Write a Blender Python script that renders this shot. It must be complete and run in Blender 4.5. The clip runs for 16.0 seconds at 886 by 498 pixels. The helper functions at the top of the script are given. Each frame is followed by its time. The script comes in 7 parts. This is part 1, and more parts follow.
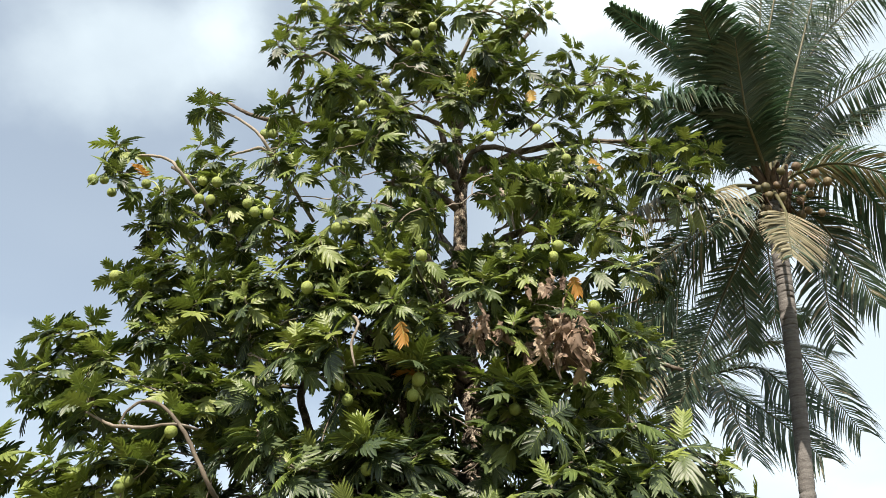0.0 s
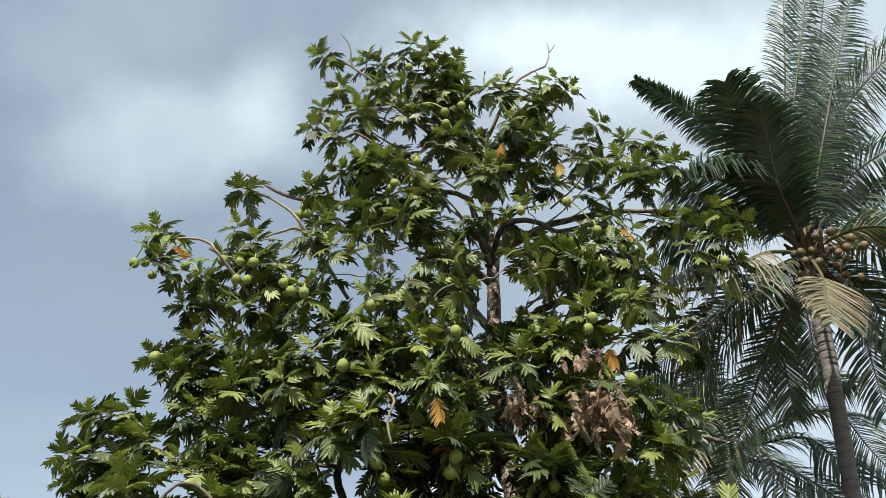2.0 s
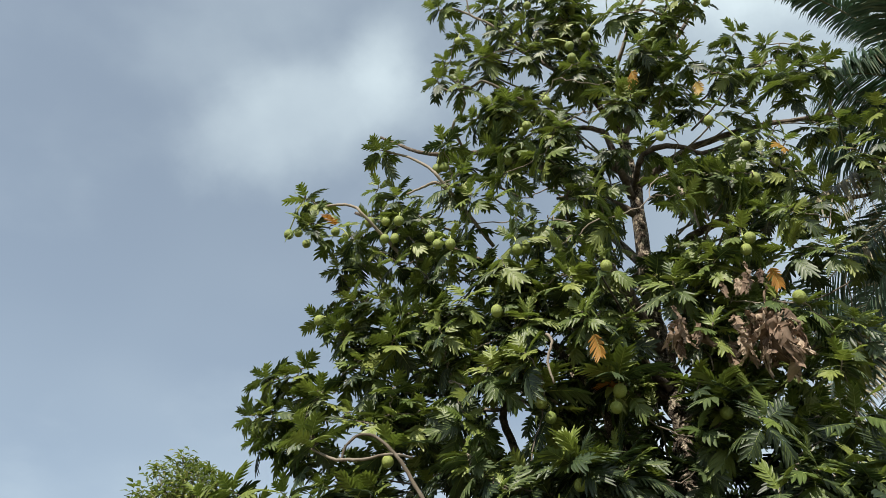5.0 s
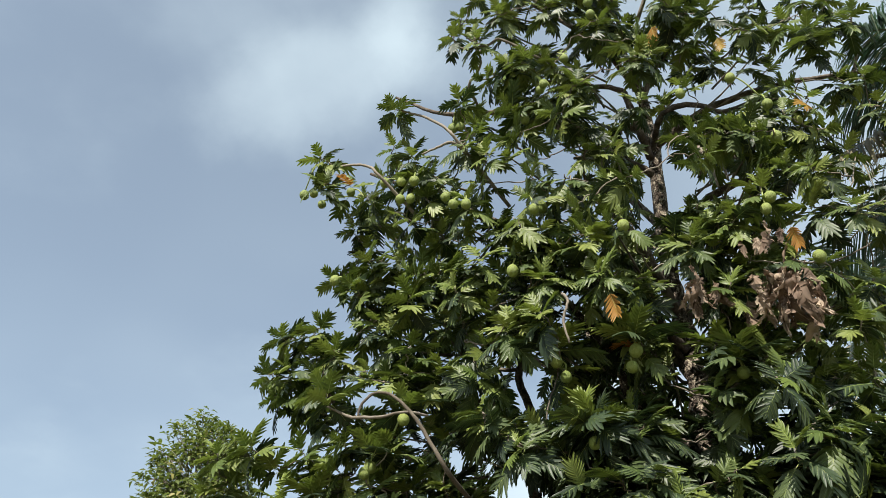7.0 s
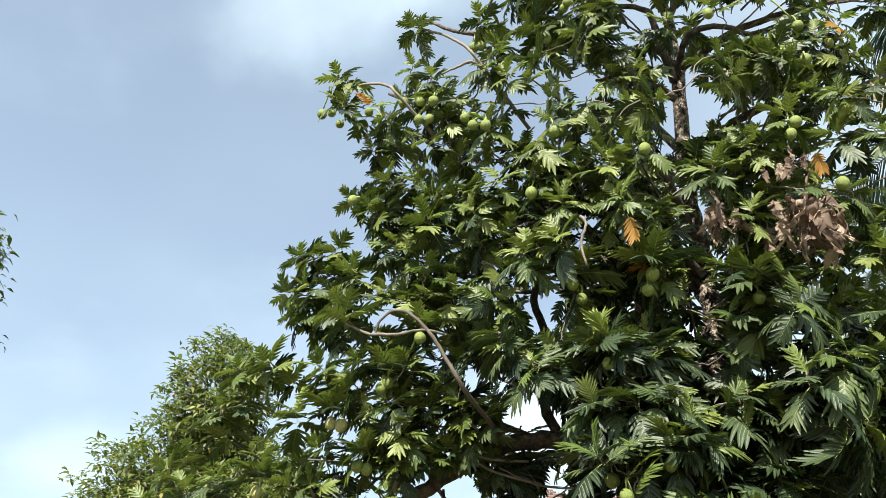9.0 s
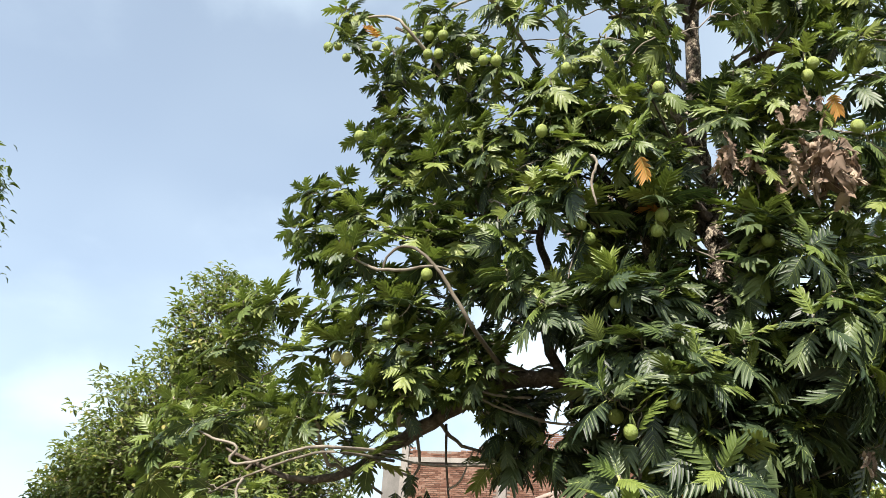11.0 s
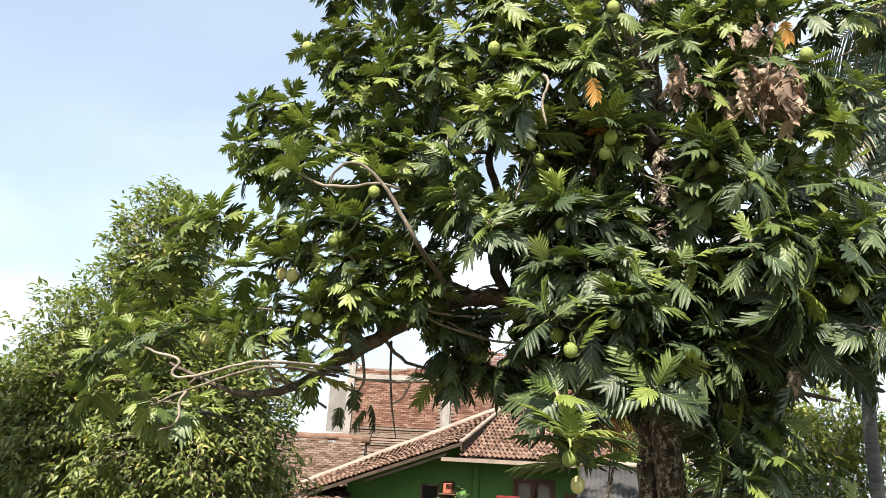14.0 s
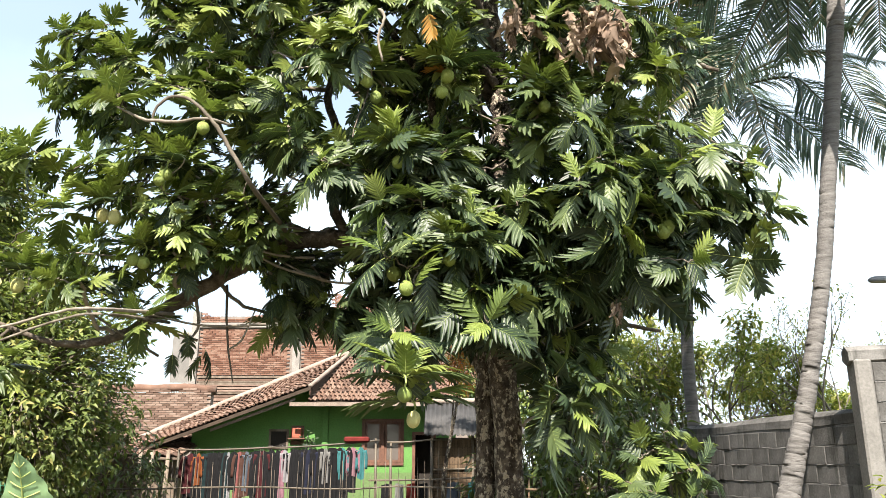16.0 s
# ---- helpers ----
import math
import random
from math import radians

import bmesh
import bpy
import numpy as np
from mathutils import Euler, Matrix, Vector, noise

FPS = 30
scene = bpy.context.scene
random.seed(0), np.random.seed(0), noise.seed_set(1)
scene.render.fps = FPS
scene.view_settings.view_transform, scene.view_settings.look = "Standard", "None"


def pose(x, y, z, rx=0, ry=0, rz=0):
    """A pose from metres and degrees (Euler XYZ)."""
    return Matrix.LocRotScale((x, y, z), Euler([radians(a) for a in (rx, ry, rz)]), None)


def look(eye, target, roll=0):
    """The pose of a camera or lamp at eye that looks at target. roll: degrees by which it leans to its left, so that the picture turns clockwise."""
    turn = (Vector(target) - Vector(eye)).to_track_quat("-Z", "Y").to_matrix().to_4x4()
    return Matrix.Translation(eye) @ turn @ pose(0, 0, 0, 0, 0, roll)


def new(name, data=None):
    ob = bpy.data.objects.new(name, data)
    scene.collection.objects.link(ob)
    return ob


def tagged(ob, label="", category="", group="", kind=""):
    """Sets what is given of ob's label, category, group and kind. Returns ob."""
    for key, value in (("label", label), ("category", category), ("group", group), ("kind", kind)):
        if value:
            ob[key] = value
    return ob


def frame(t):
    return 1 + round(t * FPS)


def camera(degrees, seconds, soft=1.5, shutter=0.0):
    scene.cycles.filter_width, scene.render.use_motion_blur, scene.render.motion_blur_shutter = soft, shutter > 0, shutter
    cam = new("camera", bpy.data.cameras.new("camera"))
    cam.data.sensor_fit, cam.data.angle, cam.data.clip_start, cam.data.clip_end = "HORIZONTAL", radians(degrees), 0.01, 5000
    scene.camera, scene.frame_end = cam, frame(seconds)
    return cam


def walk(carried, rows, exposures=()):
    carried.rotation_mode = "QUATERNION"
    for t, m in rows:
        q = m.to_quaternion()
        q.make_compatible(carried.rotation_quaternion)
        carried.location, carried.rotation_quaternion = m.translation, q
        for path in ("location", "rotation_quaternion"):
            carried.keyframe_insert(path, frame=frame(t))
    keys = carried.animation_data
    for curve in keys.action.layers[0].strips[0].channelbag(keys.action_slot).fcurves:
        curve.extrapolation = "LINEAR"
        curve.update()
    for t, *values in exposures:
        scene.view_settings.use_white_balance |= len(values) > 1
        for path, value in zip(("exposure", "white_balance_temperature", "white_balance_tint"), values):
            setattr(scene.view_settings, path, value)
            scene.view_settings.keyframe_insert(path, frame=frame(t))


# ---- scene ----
cam = camera(58.7, 16.0, soft=0.6)
ROWS = [
    (0.0, 0.072, -0.182, 1.810, 124.96, 0.61, -1.38),
    (0.5, 0.085, -0.228, 1.800, 125.82, 0.91, -0.89),
    (1.0, 0.070, -0.241, 1.809, 126.95, 0.87, -0.17),
    (1.5, 0.057, -0.230, 1.831, 128.64, 0.76, 0.79),
    (2.0, 0.067, -0.256, 1.804, 130.15, 0.26, 1.34),
    (2.5, 0.089, -0.274, 1.799, 129.61, 0.25, 3.12),
    (3.0, 0.074, -0.276, 1.784, 129.44, -0.24, 5.14),
    (3.5, 0.039, -0.264, 1.784, 128.46, -0.02, 8.17),
    (4.0, 0.019, -0.266, 1.779, 127.86, -0.38, 10.89),
    (6.5, 0.007, -0.200, 1.741, 124.25, -0.99, 14.02),
    (7.0, 0.009, -0.190, 1.741, 123.78, -1.51, 14.21),
    (7.5, 0.004, -0.178, 1.737, 122.55, -1.84, 14.31),
    (8.0, -0.015, -0.176, 1.722, 121.24, -2.34, 14.46),
    (8.5, -0.036, -0.176, 1.722, 119.64, -2.62, 14.61),
    (9.0, -0.036, -0.183, 1.694, 118.38, -2.86, 14.56),
    (11.5, -0.172, -0.146, 1.638, 113.44, -4.05, 13.23),
    (12.0, -0.170, -0.142, 1.637, 112.60, -4.15, 12.54),
    (12.5, -0.175, -0.149, 1.634, 111.87, -4.13, 12.51),
    (13.0, -0.177, -0.138, 1.634, 110.98, -4.53, 11.99),
    (13.5, -0.156, -0.115, 1.627, 110.00, -4.34, 10.92),
    (14.0, -0.137, -0.102, 1.627, 108.92, -3.60, 9.99),
    (14.5, -0.108, -0.079, 1.622, 107.88, -2.65, 9.16),
    (15.0, -0.062, -0.044, 1.614, 105.45, -0.44, 7.04),
    (15.5, -0.017, -0.026, 1.604, 104.81, 0.37, 3.41),
    (16.0, 0.000, 0.000, 1.600, 105.30, 0.00, -0.00),
]
EXPOSURES = [(0.0, 1.10, 7050, 13), (1.5, 0.86, 6750, 12), (2.5, 0.66, 6800, 11), (4.0, 0.60, 6820, 11), (8.0, 0.86, 6560, 10), (9.0, 1.14, 6550, 10), (12.0, 1.27, 6750, 13), (14.5, 1.56, 6850, 13), (16.0, 1.72, 6720, 12)]
walk(cam, [(t, pose(x, y, z, rx, ry, rz)) for t, x, y, z, rx, ry, rz in ROWS], EXPOSURES)

# ---- sky and sun ----
SUN_UP, SUN_FROM = 50.0, 188.0     # degrees above the horizon; degrees clockwise from +y


CLOUDS = [(-0.50, 1.15, 0.30, 0.18, 0.24), (-0.37, 1.28, 0.10, 0.18, 0.20), (0.25, 1.40, 0.45, 0.22, 0.55), (-0.84, 0.25, 0.11, 0.06, 0.3), (-0.12, 0.30, 0.22, 0.14, 0.6)]


def make_sky():
    world = bpy.data.worlds.new("sky")
    scene.world = world
    world.use_nodes = True
    nt = world.node_tree
    nt.nodes.clear()
    out = nt.nodes.new("ShaderNodeOutputWorld")
    bg = nt.nodes.new("ShaderNodeBackground")
    bg.inputs["Strength"].default_value = 0.081
    sky = nt.nodes.new("ShaderNodeTexSky")
    sky.sky_type, sky.sun_disc = "NISHITA", False
    sky.sun_elevation, sky.sun_rotation = radians(SUN_UP), radians(SUN_FROM)
    sky.dust_density, sky.air_density, sky.ozone_density, sky.altitude = 1.2, 1.0, 1.0, 50
    co = nt.nodes.new("ShaderNodeTexCoord")
    sep = nt.nodes.new("ShaderNodeSeparateXYZ")
    nt.links.new(co.outputs["Generated"], sep.inputs[0])
    # clouds lie on a flat layer, so they crowd together toward the horizon
    flat = nt.nodes.new("ShaderNodeVectorMath")
    flat.operation = "DIVIDE"
    lift = nt.nodes.new("ShaderNodeMath")
    lift.operation = "ADD"
    lift.inputs[1].default_value = 0.25
    nt.links.new(sep.outputs["Z"], lift.inputs[0])
    nt.links.new(co.outputs["Generated"], flat.inputs[0])
    nt.links.new(lift.outputs[0], flat.inputs[1])
    masks = []
    for scale, detail, lo, hi, off in ((1.7, 7.0, 0.47, 0.72, 3.1), (0.9, 3.0, 0.35, 0.75, 8.4)):
        mp = nt.nodes.new("ShaderNodeMapping")
        mp.inputs["Location"].default_value = (off, off * 0.7, 0)
        nz = nt.nodes.new("ShaderNodeTexNoise")
        nz.inputs["Scale"].default_value, nz.inputs["Detail"].default_value = scale, detail
        nz.inputs["Roughness"].default_value = 0.5
        ramp = nt.nodes.new("ShaderNodeMapRange")
        ramp.interpolation_type = "SMOOTHSTEP"
        ramp.inputs["From Min"].default_value, ramp.inputs["From Max"].default_value = lo, hi
        nt.links.new(flat.outputs[0], mp.inputs[0])
        nt.links.new(mp.outputs[0], nz.inputs["Vector"])
        nt.links.new(nz.outputs["Fac"], ramp.inputs["Value"])
        masks.append(ramp.outputs[0])
    # thin haze all over, more cloud toward the east (+x)
    east = nt.nodes.new("ShaderNodeMapRange")
    east.interpolation_type = "SMOOTHSTEP"
    east.inputs["From Min"].default_value, east.inputs["From Max"].default_value = -0.15, 0.45
    nt.links.new(sep.outputs["X"], east.inputs["Value"])
    add = nt.nodes.new("ShaderNodeMath")
    add.operation, add.use_clamp = "MULTIPLY_ADD", True
    add.inputs[1].default_value, add.inputs[2].default_value = 0.22, 0.26
    nt.links.new(masks[0], add.inputs[0])
    big = nt.nodes.new("ShaderNodeMath")
    big.operation, big.use_clamp = "MULTIPLY_ADD", True
    nt.links.new(east.outputs[0], big.inputs[0])
    big.inputs[1].default_value = 0.4
    nt.links.new(add.outputs[0], big.inputs[2])
    haze = nt.nodes.new("ShaderNodeMath")
    haze.operation, haze.use_clamp = "MULTIPLY_ADD", True
    nt.links.new(masks[1], haze.inputs[0])
    haze.inputs[1].default_value = 0.18
    nt.links.new(big.outputs[0], haze.inputs[2])
    # the heaped clouds that stand in the north: bearing x / y, rise z / y, half width, half height, weight
    ragged = nt.nodes.new("ShaderNodeTexNoise")
    ragged.inputs["Scale"].default_value, ragged.inputs["Detail"].default_value, ragged.inputs["Roughness"].default_value = 3.6, 7.0, 0.55
    nt.links.new(co.outputs["Generated"], ragged.inputs["Vector"])

    def calc(op, a, b, c=None):
        m = nt.nodes.new("ShaderNodeMath")
        m.operation = op
        for k, v in enumerate((a, b, c)):
            if isinstance(v, (int, float)):
                m.inputs[k].default_value = v
            elif v is not None:
                nt.links.new(v, m.inputs[k])
        return m.outputs[0]

    ahead = calc("MAXIMUM", sep.outputs["Y"], 0.02)
    bearing, rise = calc("DIVIDE", sep.outputs["X"], ahead), calc("DIVIDE", sep.outputs["Z"], ahead)
    total = haze.outputs[0]
    for u, w, ru, rw, weight in CLOUDS:
        du, dw = calc("DIVIDE", calc("SUBTRACT", bearing, u), ru), calc("DIVIDE", calc("SUBTRACT", rise, w), rw)
        r = calc("SQRT", calc("ADD", calc("MULTIPLY", du, du), calc("MULTIPLY", dw, dw)), 0.0)
        edge = calc("MULTIPLY_ADD", ragged.outputs["Fac"], -3.0, calc("ADD", r, 1.5))
        fade = nt.nodes.new("ShaderNodeMapRange")
        fade.interpolation_type = "SMOOTHSTEP"
        for name, v in (("From Min", 1.25), ("From Max", 0.0), ("To Min", 0.0), ("To Max", weight)):
            fade.inputs[name].default_value = v
        nt.links.new(edge, fade.inputs["Value"])
        total = calc("MINIMUM", calc("ADD", total, fade.outputs[0]), 1.0)
    white = nt.nodes.new("ShaderNodeMix")
    white.data_type = "RGBA"
    white.inputs["B"].default_value = (6.2, 7.5, 8.2, 1)
    nt.links.new(total, white.inputs["Factor"])
    nt.links.new(sky.outputs[0], white.inputs["A"])
    nt.links.new(white.outputs["Result"], bg.inputs["Color"])
    nt.links.new(bg.outputs[0], out.inputs["Surface"])


make_sky()
sun_data = bpy.data.lights.new("sun", "SUN")
sun_data.energy, sun_data.angle, sun_data.color = 5.0, radians(0.6), (1.0, 0.95, 0.87)
sun = new("sun", sun_data)
sun_dir = Vector((math.sin(radians(SUN_FROM)) * math.cos(radians(SUN_UP)), math.cos(radians(SUN_FROM)) * math.cos(radians(SUN_UP)), math.sin(radians(SUN_UP))))
sun.matrix_world = look(sun_dir * 40, (0, 0, 0))


# ---- materials ----
def material(name):
    m = bpy.data.materials.new(name)
    m.use_nodes = True
    nt = m.node_tree
    return m, nt, nt.nodes["Principled BSDF"]


def node(nt, kind, **sets):
    n = nt.nodes.new(kind)
    for k, v in sets.items():
        n.inputs[k.replace("_", " ")].default_value = v
    return n


def ramp_of(nt, fac, stops):
    r = nt.nodes.new("ShaderNodeValToRGB")
    e = r.color_ramp.elements
    while len(e) < len(stops):
        e.new(0.5)
    for el, (p, c) in zip(e, stops):
        el.position, el.color = p, (*c, 1)
    nt.links.new(fac, r.inputs[0])
    return r.outputs[0]


def mixed(nt, fac, a, b, mode="MIX"):
    m = nt.nodes.new("ShaderNodeMix")
    m.data_type, m.blend_type = "RGBA", mode
    for val, sock in ((fac, "Factor"), (a, "A"), (b, "B")):
        if isinstance(val, (int, float)):
            m.inputs[sock].default_value = val
        elif isinstance(val, tuple):
            m.inputs[sock].default_value = (*val, 1)
        else:
            nt.links.new(val, m.inputs[sock])
    return m.outputs["Result"]


def random_value(nt):
    """One number per leaf or piece, from its mesh island and its object."""
    geo, inf = nt.nodes.new("ShaderNodeNewGeometry"), nt.nodes.new("ShaderNodeObjectInfo")
    add, frac = nt.nodes.new("ShaderNodeMath"), nt.nodes.new("ShaderNodeMath")
    add.operation, frac.operation = "ADD", "FRACT"
    nt.links.new(geo.outputs["Random Per Island"], add.inputs[0])
    nt.links.new(inf.outputs["Random"], add.inputs[1])
    nt.links.new(add.outputs[0], frac.inputs[0])
    return frac.outputs[0]


def surface(name, stops, rough=0.8, scale=6.0, fine=60.0, bump=0.3, spread=0.35, metal=0.0, stain=None, stretch=(1, 1, 1), distance=0.01, runs=False):
    """A weathered surface: base colours over a coarse noise, a fine grain, a relief, and some change from piece to piece; runs: the stains run down across all the pieces."""
    m, nt, b = material(name)
    co = nt.nodes.new("ShaderNodeTexCoord")
    mp = nt.nodes.new("ShaderNodeMapping")
    mp.inputs["Scale"].default_value = stretch
    nt.links.new(co.outputs["Object"], mp.inputs[0])
    big = node(nt, "ShaderNodeTexNoise", Scale=scale, Detail=6.0, Roughness=0.6)
    small = node(nt, "ShaderNodeTexNoise", Scale=fine, Detail=3.0)
    for n in (big, small):
        nt.links.new(mp.outputs[0], n.inputs["Vector"])
    fac = nt.nodes.new("ShaderNodeMath")
    fac.operation = "MULTIPLY_ADD"
    nt.links.new(random_value(nt), fac.inputs[0])
    fac.inputs[1].default_value = spread
    low = nt.nodes.new("ShaderNodeMath")
    low.operation = "SUBTRACT"
    nt.links.new(big.outputs["Fac"], low.inputs[0])
    low.inputs[1].default_value = spread / 2
    nt.links.new(low.outputs[0], fac.inputs[2])
    colour = ramp_of(nt, fac.outputs[0], stops)
    grain = ramp_of(nt, small.outputs["Fac"], [(0.3, (0.72, 0.72, 0.72)), (0.7, (1.12, 1.12, 1.12))])
    colour = mixed(nt, 0.7, colour, grain, "MULTIPLY")
    if stain:
        st = node(nt, "ShaderNodeTexNoise", Scale=stain[1], Detail=5.0, Roughness=0.7)
        nt.links.new(mp.outputs[0], st.inputs["Vector"])
        if runs:
            down = nt.nodes.new("ShaderNodeMapping")
            down.inputs["Scale"].default_value = (1, 1, 0.16)
            nt.links.new(nt.nodes.new("ShaderNodeNewGeometry").outputs["Position"], down.inputs[0])
            nt.links.new(down.outputs[0], st.inputs["Vector"])
        colour = mixed(nt, ramp_of(nt, st.outputs["Fac"], [(stain[2], (0, 0, 0)), (stain[2] + (0.07 if name == "breadfruit_bark" else 0.15), (1, 1, 1))]), colour, stain[0])
    nt.links.new(colour, b.inputs["Base Color"])
    b.inputs["Roughness"].default_value, b.inputs["Metallic"].default_value = rough, metal
    b.inputs["Specular IOR Level"].default_value = 0.2 if rough > 0.75 else 0.45
    if bump:
        bp = node(nt, "ShaderNodeBump", Strength=bump, Distance=distance)
        nt.links.new(small.outputs["Fac"], bp.inputs["Height"])
        nt.links.new(bp.outputs[0], b.inputs["Normal"])
    return m


def foliage(name, stops, rough=0.4, through_light=0.3, spec=0.5, glow=(0.35, 0.5, 0.06)):
    """Leaf tissue: colour by leaf, a faint mottling, a sheen, and light passing through."""
    m, nt, b = material(name)
    co = nt.nodes.new("ShaderNodeTexCoord")
    nz = node(nt, "ShaderNodeTexNoise", Scale=9.0, Detail=3.0)
    nt.links.new(co.outputs["Object"], nz.inputs["Vector"])
    colour = ramp_of(nt, random_value(nt), stops)
    colour = mixed(nt, 0.6, colour, ramp_of(nt, nz.outputs["Fac"], [(0.3, (0.65, 0.7, 0.65)), (0.7, (1.25, 1.2, 1.1))]), "MULTIPLY")
    nt.links.new(colour, b.inputs["Base Color"])
    b.inputs["Roughness"].default_value, b.inputs["Specular IOR Level"].default_value = rough, spec
    tr = nt.nodes.new("ShaderNodeBsdfTranslucent")
    nt.links.new(mixed(nt, 0.35, colour, glow), tr.inputs["Color"])
    mx = nt.nodes.new("ShaderNodeMixShader")
    mx.inputs[0].default_value = through_light
    nt.links.new(b.outputs[0], mx.inputs[1])
    nt.links.new(tr.outputs[0], mx.inputs[2])
    nt.links.new(mx.outputs[0], nt.nodes["Material Output"].inputs["Surface"])
    return m


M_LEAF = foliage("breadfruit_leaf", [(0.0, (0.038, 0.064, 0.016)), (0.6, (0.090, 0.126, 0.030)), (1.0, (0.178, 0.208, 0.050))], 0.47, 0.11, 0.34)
# mature leaf green, which also stands in for shade low in the crown
M_OLD_SHADE_LEAF = foliage("mature_and_shaded_leaf", [(0.0, (0.013, 0.024, 0.011)), (0.5, (0.029, 0.049, 0.021)), (1.0, (0.066, 0.092, 0.034))], 0.48, 0.05, 0.40, (0.22, 0.42, 0.08))
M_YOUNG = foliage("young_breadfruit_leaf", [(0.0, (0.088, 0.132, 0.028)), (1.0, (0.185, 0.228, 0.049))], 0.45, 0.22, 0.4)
M_YELLOW = foliage("yellowing_leaf", [(0.0, (0.34, 0.24, 0.05)), (1.0, (0.38, 0.16, 0.035))], 0.5, 0.3, 0.4, (0.6, 0.3, 0.05))
M_DEAD = foliage("withered_leaf", [(0.0, (0.08, 0.055, 0.042)), (0.5, (0.23, 0.165, 0.125)), (1.0, (0.44, 0.35, 0.27))], 0.8, 0.1, 0.2, (0.35, 0.2, 0.1))
M_RIB = foliage("leaf_midrib", [(0.0, (0.24, 0.31, 0.085)), (1.0, (0.40, 0.44, 0.16))], 0.5, 0.08, 0.4)
M_VEIN = foliage("leaf_side_vein", [(0.0, (0.075, 0.11, 0.032)), (1.0, (0.13, 0.17, 0.055))], 0.5, 0.08, 0.4)
M_BARK = surface("breadfruit_bark", [(0.3, (0.020, 0.015, 0.011)), (0.5, (0.060, 0.046, 0.035)), (0.7, (0.14, 0.115, 0.090))], 0.92, 11.0, 42.0, 1.0, 0.1, stain=((0.36, 0.31, 0.235), 19.0, 0.515), stretch=(1, 1, 0.7), distance=0.05)
M_LIMB = surface("limb_bark", [(0.3, (0.045, 0.036, 0.028)), (0.5, (0.115, 0.092, 0.072)), (0.7, (0.20, 0.168, 0.135))], 0.9, 9.0, 40.0, 0.8, 0.1, stain=((0.30, 0.27, 0.22), 12.0, 0.58), distance=0.02)
M_TWIG = surface("twig_bark", [(0.3, (0.10, 0.083, 0.062)), (0.7, (0.27, 0.235, 0.19))], 0.85, 9.0, 70.0, 0.4, 0.5)
M_FRUIT = surface("green_breadfruit_skin", [(0.2, (0.15, 0.20, 0.04)), (0.8, (0.26, 0.31, 0.07))], 0.55, 8.0, 110.0, 0.6, 0.5, distance=0.006)
M_RIPE = surface("ripe_breadfruit_skin", [(0.2, (0.34, 0.36, 0.10)), (0.8, (0.50, 0.45, 0.20))], 0.6, 8.0, 110.0, 0.6, 0.3, distance=0.006)
M_PALM = foliage("palm_leaflet", [(0.0, (0.020, 0.042, 0.025)), (0.6, (0.036, 0.064, 0.038)), (1.0, (0.072, 0.092, 0.050))], 0.40, 0.18, 0.42, (0.16, 0.36, 0.16))
M_PALM_OLD = foliage("dry_palm_leaflet", [(0.0, (0.075, 0.070, 0.038)), (0.6, (0.17, 0.15, 0.09)), (1.0, (0.31, 0.28, 0.19))], 0.5, 0.15, 0.5, (0.4, 0.33, 0.1))
M_RACHIS = surface("palm_rachis", [(0.3, (0.045, 0.046, 0.018)), (0.7, (0.10, 0.092, 0.04))], 0.6, 6.0, 50.0, 0.2)
M_PALM_BARK = surface("grey_palm_bark", [(0.3, (0.074, 0.070, 0.065)), (0.5, (0.122, 0.115, 0.108)), (0.7, (0.168, 0.161, 0.152))], 0.9, 3.0, 26.0, 0.6, 0.1, stain=((0.047, 0.041, 0.037), 3.0, 0.58), stretch=(0.7, 0.7, 7.0), distance=0.012)
M_FIBRE = surface("palm_fibre", [(0.3, (0.045, 0.030, 0.020)), (0.7, (0.12, 0.085, 0.055))], 0.95, 12.0, 80.0, 0.8, 0.3, stretch=(1, 1, 0.25))
M_COCONUT = surface("coconut_husk", [(0.2, (0.075, 0.070, 0.027)), (0.6, (0.135, 0.098, 0.045)), (0.9, (0.090, 0.056, 0.03))], 0.6, 5.0, 40.0, 0.2, 0.7)
M_SMALL = foliage("small_tree_leaf", [(0.0, (0.022, 0.040, 0.011)), (0.5, (0.062, 0.095, 0.022)), (0.85, (0.13, 0.17, 0.040)), (1.0, (0.25, 0.24, 0.06))], 0.40, 0.2, 0.5)
M_MANGO = foliage("mango_leaf", [(0.0, (0.055, 0.078, 0.024)), (0.5, (0.105, 0.138, 0.040)), (0.85, (0.17, 0.20, 0.062)), (1.0, (0.28, 0.24, 0.08))], 0.5, 0.3, 0.4)
M_SCRUB = foliage("scrub_leaf", [(0.0, (0.09, 0.12, 0.03)), (0.6, (0.22, 0.25, 0.055)), (1.0, (0.42, 0.38, 0.09))], 0.5, 0.35, 0.4)
M_GROUND = surface("bare_ground", [(0.3, (0.085, 0.064, 0.043)), (0.7, (0.16, 0.125, 0.085))], 0.95, 0.7, 20.0, 0.5, 0.0, stain=((0.045, 0.075, 0.02), 0.5, 0.48))


# ---- mesh helpers ----
def mesh_of(name, verts, faces, mats, face_mats=None, smooth=True):
    me = bpy.data.meshes.new(name)
    me.from_pydata([tuple(v) for v in verts], [], faces)
    for m in mats:
        me.materials.append(m)
    if face_mats is not None:
        me.polygons.foreach_set("material_index", np.asarray(face_mats, dtype=np.int32))
    if smooth:
        me.polygons.foreach_set("use_smooth", np.ones(len(faces), dtype=bool))
    me.update()
    return me


